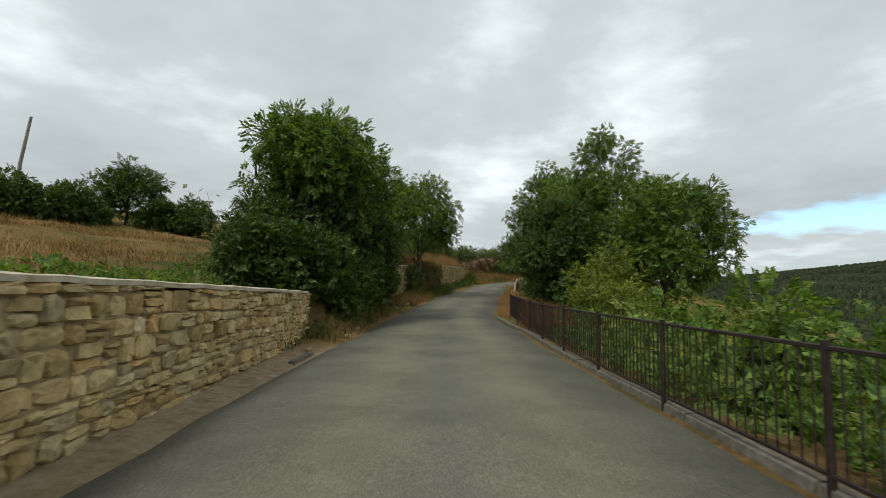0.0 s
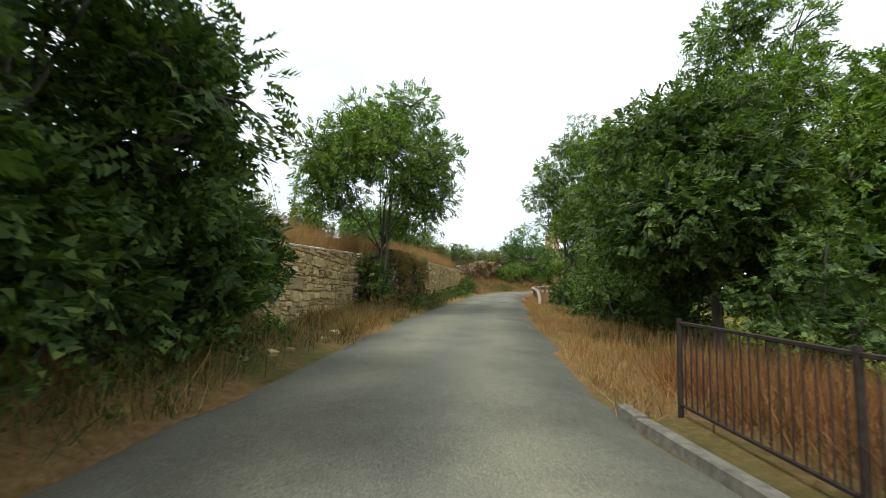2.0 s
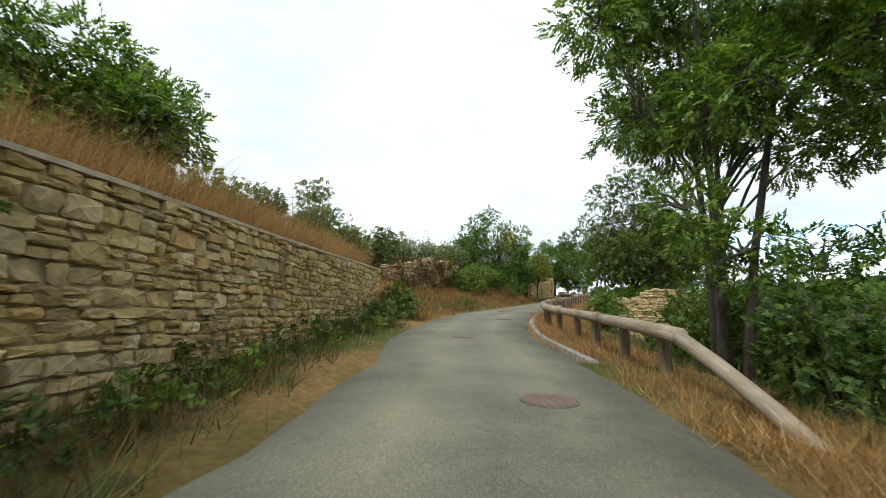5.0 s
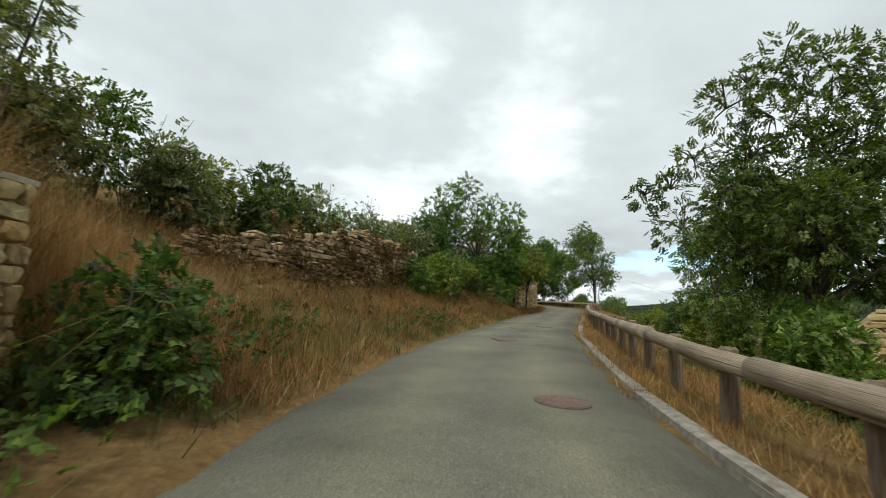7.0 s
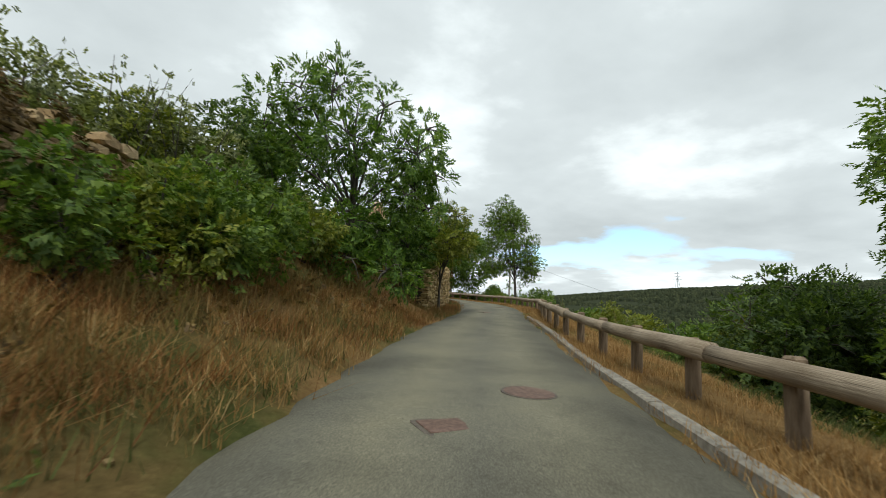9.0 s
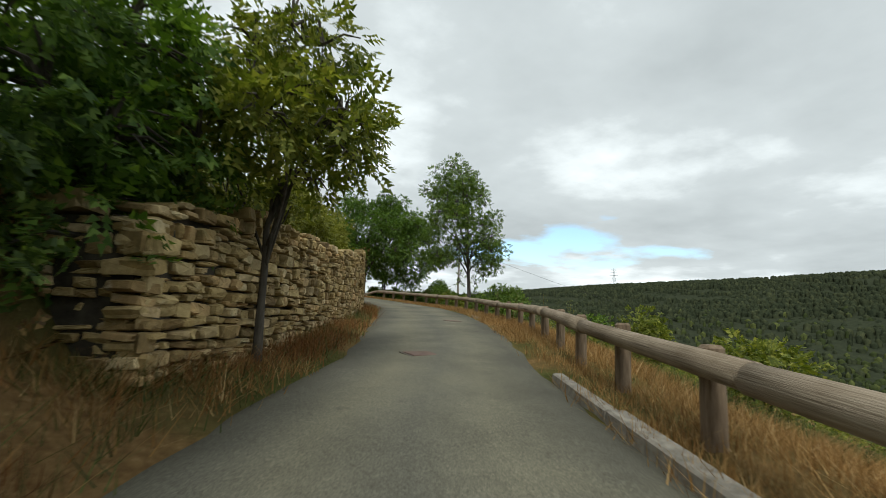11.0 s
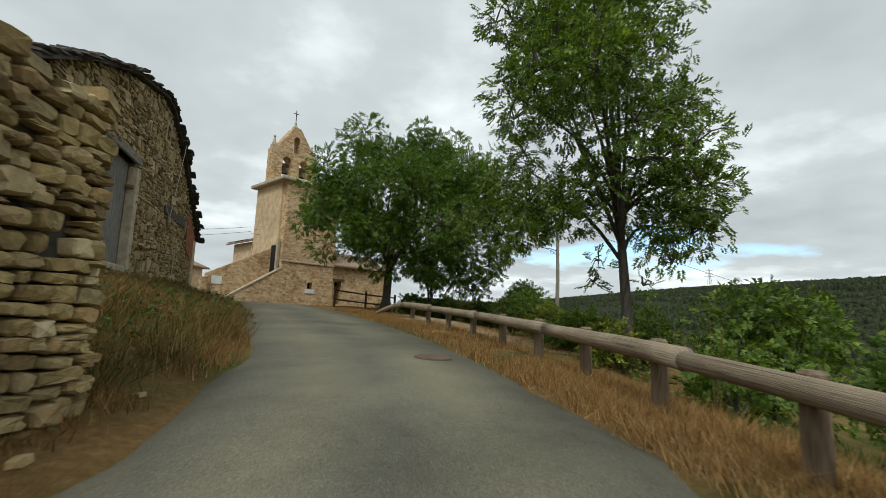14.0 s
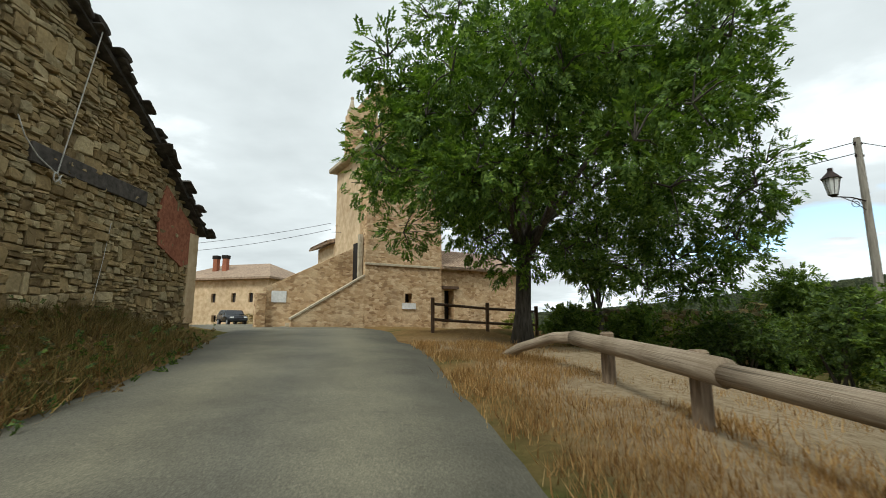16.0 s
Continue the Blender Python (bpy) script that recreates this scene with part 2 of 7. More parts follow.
M_BARN, M_BARN_J = stone_mat("barn_stone", BARN_TONES, dark=0.35), stone_mat("barn_stone_rest", BARN_TONES, "island", dark=0.35)
M_MOSS, M_MOSS_J = stone_mat("mossy_stone", MOSS_TONES, moss=0.5, dark=0.5), stone_mat("mossy_stone_rest", MOSS_TONES, "island", moss=0.5, dark=0.5)
RUIN_TONES = [(0.0, (0.25, 0.17, 0.09)), (0.3, (0.42, 0.30, 0.17)), (0.6, (0.52, 0.39, 0.23)), (0.85, (0.46, 0.33, 0.19)), (1.0, (0.60, 0.48, 0.31))]
M_RUIN, M_RUIN_J = stone_mat("ruin_stone", RUIN_TONES, moss=0.2), stone_mat("ruin_stone_rest", RUIN_TONES, "island", moss=0.2)
M_COPING = plain_mat("lime_mortar_coping", (0.36, 0.30, 0.20), (0.62, 0.55, 0.42), 5, 0.92, bump=0.5)
M_MORTAR = plain_mat("wall_core_mortar", (0.26, 0.20, 0.115), (0.42, 0.33, 0.19), 8, 0.95, bump=0.7)
M_BARNCORE = plain_mat("barn_mortar", (0.15, 0.11, 0.06), (0.30, 0.225, 0.125), 7, 0.95, bump=0.7)
# near-black core: the shade in the gaps between unmortared stones, put into its colour
M_GAPSHADE = plain_mat("wall_core_gap_shade", (0.03, 0.026, 0.02), (0.08, 0.07, 0.052), 8, 0.95, bump=0.7)
M_BARK = plain_mat("tree_bark", (0.035, 0.03, 0.024), (0.12, 0.105, 0.085), 5, 0.95, bump=0.9, stretch=(3, 3, 0.6))
M_LEAF = leaf_mat("ash_leaves", (0.050, 0.088, 0.019), (0.108, 0.172, 0.033), (0.205, 0.275, 0.060))
M_LEAF_DK = leaf_mat("dark_leaves", (0.031, 0.055, 0.017), (0.067, 0.106, 0.028), (0.138, 0.19, 0.048), 0.36)
M_WALNUT = leaf_mat("walnut_leaves", (0.044, 0.085, 0.017), (0.096, 0.168, 0.030), (0.178, 0.262, 0.054))
M_OLDLEAF = leaf_mat("browning_leaves", (0.040, 0.064, 0.016), (0.084, 0.130, 0.030), (0.19, 0.215, 0.064))
M_MOSSLEAF = leaf_mat("brown_moss", (0.12, 0.085, 0.03), (0.225, 0.165, 0.058), (0.34, 0.27, 0.105), 0.2)
M_LEAF_YG = leaf_mat("yellow_green_leaves", (0.078, 0.104, 0.018), (0.163, 0.189, 0.034), (0.286, 0.286, 0.065))
M_LEAF_GR = leaf_mat("grey_green_leaves", (0.081, 0.095, 0.047), (0.162, 0.182, 0.088), (0.297, 0.311, 0.176))
M_RUSTLEAF = leaf_mat("dead_ivy_leaves", (0.060, 0.036, 0.013), (0.135, 0.080, 0.028), (0.24, 0.155, 0.062), 0.2)
M_FARWOOD = leaf_mat("far_wood_leaves", (0.034, 0.041, 0.027), (0.041, 0.048, 0.030), (0.054, 0.060, 0.035), 0.0, 0.0)
M_VALLEY = leaf_mat("valley_wood_leaves", (0.038, 0.048, 0.022), (0.054, 0.066, 0.027), (0.085, 0.096, 0.036), 0.0, 0.0)
M_BROOM = leaf_mat("yellow_broom_leaves", (0.115, 0.125, 0.026), (0.22, 0.225, 0.048), (0.35, 0.33, 0.09), 0.4)
M_DRYGRASS = grass_mat("dry_grass", [(0.0, (0.155, 0.082, 0.027)), (0.4, (0.30, 0.168, 0.058)), (0.8, (0.43, 0.265, 0.10)), (1.0, (0.56, 0.41, 0.20))])
M_RUSTGRASS = grass_mat("rust_grass", [(0.0, (0.10, 0.047, 0.018)), (0.5, (0.225, 0.102, 0.034)), (1.0, (0.38, 0.195, 0.072))])
M_GREENGRASS = grass_mat("green_weeds", [(0.0, (0.028, 0.045, 0.012)), (0.5, (0.075, 0.105, 0.028)), (1.0, (0.17, 0.19, 0.06))])


def log_mat():
    """Weathered round timber: grain and long checks run along the log by its own lengthwise coordinates."""
    k = Nodes("weathered_log", 0.88, spec=0.15)
    uv = k.node("ShaderNodeUVMap"); uv.uv_map = "grain"

    def streak(sx, sy, detail):
        s = k.node("ShaderNodeVectorMath"); s.operation = "MULTIPLY"; s.inputs[1].default_value = (sx, sy, 1)
        k.link(uv.outputs[0], s.inputs[0])
        t = k.node("ShaderNodeTexNoise")
        t.inputs["Scale"].default_value, t.inputs["Detail"].default_value, t.inputs["Roughness"].default_value = 1.0, detail, 0.65
        k.link(s.outputs[0], t.inputs["Vector"])
        return t.outputs[0]
    grain = streak(26, 1.1, 5)
    c = k.ramp(grain, [(0.3, (0.19, 0.145, 0.10)), (0.5, (0.30, 0.24, 0.175)), (0.7, (0.41, 0.345, 0.265))])
    c = k.mix(0.7, c, k.ramp(k.noise(1.3, 4, 0.6), [(0.3, (0.6, 0.56, 0.5)), (0.7, (1.2, 1.2, 1.18))]), "MULTIPLY")
    check = k.rng(streak(9, 0.35, 3), 0.61, 0.66, 0, 0.6)
    c = k.mix(check, c, (0.025, 0.018, 0.012))
    k.color(c)
    k.bump(grain, 0.6, 0.02)
    return k.m


M_LOG = log_mat()
M_RANK = grass_mat("rank_weeds", [(0.0, (0.07, 0.056, 0.019)), (0.5, (0.18, 0.142, 0.046)), (1.0, (0.36, 0.255, 0.095))])
M_MOSSGRASS = grass_mat("olive_moss_grass", [(0.0, (0.13, 0.105, 0.03)), (0.5, (0.27, 0.215, 0.068)), (1.0, (0.42, 0.34, 0.13))])
M_POST = plain_mat("dark_post_wood", (0.06, 0.035, 0.022), (0.17, 0.105, 0.065), 7, 0.85, bump=0.6, stretch=(4, 4, 0.5))
M_GPOST = plain_mat("weathered_post_wood", (0.10, 0.068, 0.042), (0.27, 0.20, 0.135), 6, 0.88, bump=0.6, stretch=(4, 4, 0.5))
M_IRON = plain_mat("rusty_painted_iron", (0.018, 0.013, 0.012), (0.055, 0.036, 0.028), 14, 0.7, 0.3, bump=0.3)
M_STEEL = plain_mat("galvanised_steel", (0.25, 0.26, 0.27), (0.42, 0.43, 0.44), 20, 0.5, 0.7)

# ---- the road's line: x, y, z of its middle every few metres ----
LINE = np.array([(-0.21, -30.0, 0.25), (-0.1, -15.0, 0.12), (0, 0, 0), (0.06, 7.5, -0.04), (0.24, 15.0, -0.01), (0.70, 22.48, 0.28), (1.49, 29.94, 0.63),
                 (2.65, 37.86, 1.03), (3.87, 45.76, 1.45), (5.73, 53.54, 1.88), (8.48, 61.04, 2.32), (12.05, 68.2, 2.67), (16.28, 74.99, 3.10), (20.64, 81.7, 3.65),
                 (24.95, 88.44, 4.12), (28.65, 95.52, 4.45), (31.48, 103.0, 4.85), (33.08, 110.83, 5.29), (32.89, 118.8, 5.74), (30.9, 126.6, 6.1),
                 (27.8, 134.1, 6.16), (24.4, 141.4, 6.16), (21, 148.6, 6.16), (14.2, 163.0, 6.1), (7.4, 177.4, 6.0)])


def dense_line():
    out = []
    n = len(LINE)
    for i in range(n - 1):
        p0, p1, p2, p3 = LINE[max(i - 1, 0)], LINE[i], LINE[i + 1], LINE[min(i + 2, n - 1)]
        for u in np.arange(0, 1, 0.125):
            out.append(0.5 * (2 * p1 + (p2 - p0) * u + (2 * p0 - 5 * p1 + 4 * p2 - p3) * u ** 2 + (3 * p1 - 3 * p2 + p3 - p0) * u ** 3))
    out.append(LINE[-1])
    return np.array(out)


DL = dense_line()
DS = np.concatenate([[0], np.cumsum(np.linalg.norm(np.diff(DL[:, :2], axis=0), axis=1))])
DS -= DS[16]  # zero where the walk begins


def at(s, l, dz=0.0):
    """The place s metres along the road, l metres to its right, dz above its surface."""
    i = int(np.clip(np.searchsorted(DS, s) - 1, 0, len(DS) - 2))
    u = (s - DS[i]) / (DS[i + 1] - DS[i])
    q = DL[i] * (1 - u) + DL[i + 1] * u
    j, k = max(i - 1, 0), min(i + 2, len(DL) - 1)
    t = DL[k] - DL[j]
    t = t[:2] / np.linalg.norm(t[:2])
    return Vector((q[0] + t[1] * l, q[1] - t[0] * l, q[2] + dz))


def along(x, y):
    """For arrays of places: metres along the road, metres to its right, the road's height."""
    x, y = np.ravel(x), np.ravel(y)
    best = np.full(x.shape, 1e18)
    s, l, z = np.zeros_like(x), np.zeros_like(x), np.zeros_like(x)
    for i in range(len(DL) - 1):
        a, b = DL[i], DL[i + 1]
        dx, dy = b[0] - a[0], b[1] - a[1]
        n2 = dx * dx + dy * dy
        u = np.clip(((x - a[0]) * dx + (y - a[1]) * dy) / n2, 0, 1)
        ex, ey = x - a[0] - u * dx, y - a[1] - u * dy
        d = ex * ex + ey * ey
        m = d < best
        side = np.sign(ex * dy - ey * dx)
        best = np.where(m, d, best)
        s = np.where(m, DS[i] + u * (DS[i + 1] - DS[i]), s)
        l = np.where(m, side * np.sqrt(d), l)
        z = np.where(m, a[2] + u * (b[2] - a[2]), z)
    return s, l, z


# road edges: metres along, left edge, right edge
EDGE = np.array([(-40, -2.1, 2.6), (0, -2.3, 2.6), (5, -2.62, 2.65), (10, -2.75, 2.55), (15, -2.65, 2.5), (19, -2.6, 1.9), (21, -2.55, 1.75), (25, -2.4, 2.1), (32, -2.3, 2.2), (39, -2.05, 2.3), (45, -1.5, 2.55),
                 (51, -2.0, 2.15), (58, -2.0, 2.15), (65, -1.9, 2.35), (72, -2.0, 2.2), (77, -2.3, 2.0), (81, -2.3, 1.9), (89, -1.85, 1.4), (96, -2.3, 1.6), (104, -2.4, 2.1), (108, -2.4, 2.1),
                 (113, -2.9, 1.55), (118, -3.8, 1.1), (124, -4.1, 0.9), (131, -3.9, 1.7), (137, -3.3, 3.2), (142, -3.5, 3.4), (160, -3.5, 3.5), (200, -3.5, 3.5)])
# land beside the road: metres along, then (foot, foot height, top height, rise over 6 m, rise over 30 m) on the left and (shelf, drop at 4 m, at 12 m, at 40 m) on the right
SIDE = np.array([(-40, -3, 0, 1, 0.8, 3.1, 3.4, -0.9, -2.8, -7),
                 (4.5, -3.6, 0, 1, 0.8, 3.1, 3.4, -0.9, -2.8, -7),
                 (12.5, -4.4, 0, 0.9, 0.8, 3.1, 3.4, -0.9, -2.8, -7),
                 (14, -3.7, 0.1, 1, 1, 4.5, 3.3, -0.9, -2.6, -7),
                 (23, -4.2, 0.35, 1.3, 1.2, 5, 5, -0.5, -2.5, -7),
                 (24, -4.85, 0.35, 1.9, 0.9, 5, 5.2, -0.4, -2.2, -7),
                 (31, -5.05, 0.25, 2.1, 0.9, 5, 5, -0.4, -2.2, -7),
                 (35, -4.4, 0.15, 2.2, 0.9, 5, 4.5, -0.4, -2.2, -7.5),
                 (40, -3.9, 0.15, 2.15, 1, 5, 3.8, -0.5, -2.3, -8),
                 (47, -3.95, 0.15, 2.1, 1.4, 5.5, 3.7, -0.7, -2.6, -9),
                 (55, -4.3, 0.2, 1.9, 2.2, 6, 3.6, -0.9, -3, -10),
                 (57, -5.4, 0.85, 1.25, 2.9, 6, 3.6, -0.9, -3, -10),
                 (64, -5.6, 1.3, 1.7, 2.5, 6, 3.6, -0.9, -3.2, -11),
                 (73, -5.5, 1.7, 2.1, 2.3, 6, 3.6, -0.9, -3.4, -12),
                 (84, -3.8, 0.8, 1.8, 2, 6, 3, -1, -3.8, -13),
                 (88, -3.45, 0.05, 2, 0.7, 4, 2.8, -1, -3.8, -13),
                 (97, -3.75, 0.05, 2, 0.6, 4, 3.2, -1, -3.8, -13),
                 (104, -3.75, 0.05, 2.4, 0.4, 4, 3.2, -1, -3.8, -13),
                 (107.2, -4.1, 0.1, 2.4, 0.4, 3, 3.2, -1, -3.6, -13),
                 (108.6, -4.6, 0.3, 0.8, 0.4, 3, 3.2, -0.9, -3.4, -12),
                 (113, -4.8, 0.5, 0.9, 0.3, 3, 2.9, -0.7, -2.6, -10),
                 (123, -7.2, 0.7, 0.8, 0.3, 3, 3.2, -0.35, -1.2, -8),
                 (131, -5.5, 0.5, 0.6, 0.2, 2, 4.4, -0.3, -1, -6),
                 (137, -4, 0.1, 0.2, 0.2, 2, 8, -0.2, -0.6, -5),
                 (200, -6, 0, 0.1, 0.1, 1, 12, -0.2, -0.5, -3)])
BEAR = np.array([(-180, 2.0), (-90, 1.5), (-40, 0.4), (15, 0.4), (30, 1.5), (38, 2.4), (45, 3.2), (52, 3.85), (59, 4.25), (67, 4.7), (76, 5.2), (110, 5.5), (180, 2.0)])


def land(x, y):
    """Height of the land for arrays of places."""
    x, y = np.ravel(np.asarray(x, float)), np.ravel(np.asarray(y, float))
    s, l, z = along(x, y)
    P = [np.interp(s, SIDE[:, 0], SIDE[:, k]) for k in range(1, 10)]
    le, re = np.interp(s, EDGE[:, 0], EDGE[:, 1]), np.interp(s, EDGE[:, 0], EDGE[:, 2])
    foot, fh, th, r6, r30, shelf, d4, d12, d40 = P

    def lerp(v, a, b, p, q):
        return p + (q - p) * np.clip((v - a) / np.maximum(b - a, 1e-6), 0, 1)
    d = -l
    hl = lerp(d, -le, -foot, 0.0, fh)
    hl = np.where(d > -foot, lerp(d, -foot, -foot + 0.35, fh, th), hl)
    hl = np.where(d > -foot + 0.35, lerp(d, -foot + 0.35, -foot + 6, th, th + r6), hl)
    hl = np.where(d > -foot + 6, lerp(d, -foot + 6, -foot + 30, th + r6, th + r30), hl)
    hl = np.where(d > -foot + 30, th + r30 + (d + foot - 30) * 0.03, hl)
    hr = lerp(l, re, shelf, 0.0, -0.05)
    hr = np.where(l > shelf, lerp(l, shelf, shelf + 3, -0.05, d4), hr)
    hr = np.where(l > shelf + 3, lerp(l, shelf + 3, shelf + 11, d4, d12), hr)
    hr = np.where(l > shelf + 11, lerp(l, shelf + 11, 45, d12, d40), hr)
    h = np.where(l < 0, hl, hr)
    h = np.where((l > le) & (l < re), -0.12, h)
    near = z + h
    # far land: a valley, then the wooded ridge
    vx, vy = x - 25, y - 90
    r, be = np.hypot(vx, vy), np.degrees(np.arctan2(vx, vy))
    el = np.interp(be, BEAR[:, 0], BEAR[:, 1])
    crest = 6 + 950 * np.tan(np.radians(el))
    right = np.clip((be - 8) / 25, 0, 1) * np.clip((165 - be) / 30, 0, 1)
    low = -20 * right + 8 * (1 - right)
    far = np.where(r < 320, low, low + (crest - low) * np.clip((r - 320) / 630, 0, 1) ** 0.8)
    far = np.where(r > 950, crest - (r - 950) * 0.02, far)
    w = np.clip((np.abs(l) - 40) / 60, 0, 1)
    w = w * w * (3 - 2 * w)
    return near * (1 - w) + far * w


def waves(x, y, z=0.0, seed=0):
    """A cheap uneven field from -1 to 1 for arrays of places."""
    r = np.random.default_rng(seed + 100)
    out = 0
    for k in range(6):
        a, b, c, d = r.normal(0, 1, 3).tolist() + [r.uniform(0, 6.28)]
        out = out + np.sin((x * a + y * b + z * c) * (1.0 + 0.45 * k) + d) / (1 + 0.35 * k)
    return out / 2.3


def part(name, mesh, material, parent=None, label=""):
    """Links a bmesh, or (verts, faces), as one mesh object under a thing or a part."""
    me = bpy.data.meshes.new(name)
    if isinstance(mesh, tuple):
        me.from_pydata(*([np.asarray(mesh[0]).tolist(), [] , [list(f) for f in mesh[1]]]))
        me.update()
    else:
        mesh.to_mesh(me)
        mesh.free()
    me.materials.append(material)
    ob = new(name, me)
    if parent:
        ob.parent = parent
    if label:
        ob["label"] = label
    return ob


def quick_mesh(name, verts, quads, material, flat=False):
    """A mesh from arrays of vertices and of faces with one corner count."""
    verts, quads = np.asarray(verts, np.float32), np.asarray(quads, np.int32)
    me = bpy.data.meshes.new(name)
    me.vertices.add(len(verts)); me.vertices.foreach_set("co", verts.ravel())
    me.loops.add(quads.size); me.loops.foreach_set("vertex_index", quads.ravel())
    k = quads.shape[1]
    me.polygons.add(len(quads))
    me.polygons.foreach_set("loop_start", np.arange(0, quads.size, k, dtype=np.int32))
    me.polygons.foreach_set("loop_total", np.full(len(quads), k, np.int32))
    if flat:
        me.polygons.foreach_set("use_smooth", np.zeros(len(quads), bool))
    me.update(calc_edges=True)
    me.materials.append(material)
    return me


def smooth(ob):
    ob.data.polygons.foreach_set("use_smooth", [True] * len(ob.data.polygons))
    return ob


# ---- the ground ----
def rolling(x, y):
    """Folds of the far valley side, in metres."""
    r = np.hypot(x - 25, y - 90)
    return waves(x * 0.02, y * 0.02, 0, 4) * 8.4 * np.clip((r - 150) / 300, 0, 1) * np.clip((900 - r) / 200, 0, 1)


def growing(a, b, step, end):
    mid = list(np.arange(a, b + 1e-6, step))
    lo, hi, d = [a], [b], step
    while hi[-1] < end:
        d *= 1.17
        hi.append(hi[-1] + d); lo.append(lo[-1] - d)
    return np.array(lo[:0:-1] + mid + hi[1:])


def make_ground():
    xs, ys = growing(-20, 56, 0.85, 3000), growing(-20, 165, 0.85, 3000)
    gx, gy = np.meshgrid(xs, ys)
    z = land(gx, gy)
    s, l, _ = along(gx, gy)
    fx, fy = gx.ravel(), gy.ravel()
    rough = waves(fx * 1.1, fy * 1.1, 0, 1) * 0.06 + waves(fx * 3.1, fy * 3.1, 0, 2) * 0.03 + waves(fx * 0.25, fy * 0.25, 0, 3) * 0.14
    inner = np.interp(s, EDGE[:, 0], EDGE[:, 1])
    outer = np.interp(s, EDGE[:, 0], EDGE[:, 2])
    out = np.clip(np.maximum(inner - l, l - outer) - 0.3, 0, 2) / 2
    r = np.hypot(gx.ravel() - 25, gy.ravel() - 90)
    z = z + rough * out + rolling(fx, fy)
    nx, ny = len(xs), len(ys)
    idx = np.arange(nx * ny).reshape(ny, nx)
    q = np.stack([idx[:-1, :-1], idx[:-1, 1:], idx[1:, 1:], idx[1:, :-1]], -1).reshape(-1, 4)
    me = quick_mesh("ground", np.stack([gx.ravel(), gy.ravel(), z], 1), q, M_GROUND)
    a = me.attributes.new("wood", "FLOAT", "POINT")
    a.data.foreach_set("value", np.clip((r - 90) / 60, 0, 1).astype(np.float32))
    b = me.attributes.new("bare", "FLOAT", "POINT")
    b.data.foreach_set("value", np.maximum(np.clip((11.5 - s) / 2, 0, 1) * np.clip((-1.9 - l) / 0.3, 0, 1) * np.clip((4.2 + l) / 0.4, 0, 1), np.clip((s - 117) / 3, 0, 1) * np.clip((132 - s) / 4, 0, 1) * np.clip((l - 1.6) / 0.6, 0, 1) * np.clip((9 - l) / 2, 0, 1)).astype(np.float32))
    ob = tagged(new("ground", me), "dry hillside land falling to a wooded valley", "ground", kind="structure")
    return smooth(ob)


make_ground()


def height(x, y):
    return float(land([x], [y])[0])


# ---- the road and its kerbs ----
def make_road():
    ss = np.arange(-28, 168, 0.5)
    us = np.linspace(0, 1, 11)
    v, uv = [], []
    for s in ss:
        le = np.interp(s, EDGE[:, 0], EDGE[:, 1]) + 0.07 * noise.noise((s * 0.9, 0, 0)) + 0.05 * noise.noise((s * 3.1, 2, 0))
        re = np.interp(s, EDGE[:, 0], EDGE[:, 2]) + 0.06 * noise.noise((s * 0.9, 5, 0)) + 0.04 * noise.noise((s * 3.1, 7, 0))
        for u in us:
            crown = 0.05 * (1 - (2 * u - 1) ** 2) + 0.012 * noise.noise((s * 0.5, u * 3, 1))
            if u in (0, 1):
                crown = -0.08
            v.append(at(s, le + (re - le) * u, crown)); uv.append(u)
    n = len(us)
    q = [(i * n + j, i * n + j + 1, (i + 1) * n + j + 1, (i + 1) * n + j) for i in range(len(ss) - 1) for j in range(n - 1)]
    me = quick_mesh("road", [tuple(p) for p in v], q, M_ASPHALT)
    layer = me.uv_layers.new(name="across")
    layer.data.foreach_set("uv", np.array([(uv[i], 0) for f in q for i in f], np.float32).ravel())
    return smooth(tagged(new("road", me), "narrow worn grey asphalt lane climbing between walls", "road", kind="structure"))


make_road()


def strip(name, spans, width, high, side, label, material=None):
    """A concrete edging laid in lengths along the road's edge."""
    k = 2 if side > 0 else 1
    for s0, s1 in spans:
        s = s0
        bm = bmesh.new()
        while s < s1:
            e = min(s + random.uniform(1.6, 2.4), s1)
            w, h = width * random.uniform(0.85, 1.15), high * random.uniform(0.7, 1.3)
            ring = []
            for q in (s + 0.02, e - 0.02):
                ed = np.interp(q, EDGE[:, 0], EDGE[:, k]) + side * 0.0
                ring.append([bm.verts.new(at(q, ed + side * a, b)) for a, b in ((-0.02, -0.15), (0.0, h * 0.7), (0.03, h), (w - 0.03, h), (w, h * 0.6), (w + 0.05, -0.25))])
            for j in range(5):
                bm.faces.new((ring[0][j], ring[1][j], ring[1][j + 1], ring[0][j + 1]))
            for r in ring:
                bm.faces.new(r)
            s = e
        bmesh.ops.recalc_face_normals(bm, faces=bm.faces)
        tagged(part(name, bm, material or M_CONC), label, "kerb", kind="structure")


strip("kerb", [(-5, 20.2)], 0.16, 0.035, 1, "dirty low concrete edging under the iron railing", M_KERB)
strip("kerb", [(46, 88)], 0.19, 0.05, 1, "chipped pale concrete edging strip beside the lane")
strip("kerb", [(101.0, 102.6)], 0.16, 0.02, 1, "worn low concrete edging half covered by grass")
strip("kerb", [(8.3, 9.6)], 0.10, 0.012, -1, "low weathered concrete edging under the verge", M_KERB)

# ---- builders ----
def frame_of(t):
    """Two directions square to t."""
    t = Vector(t).normalized()
    a = t.cross(Vector((0, 0, 1)) if abs(t.z) < 0.9 else Vector((1, 0, 0))).normalized()
    return a, t.cross(a).normalized()


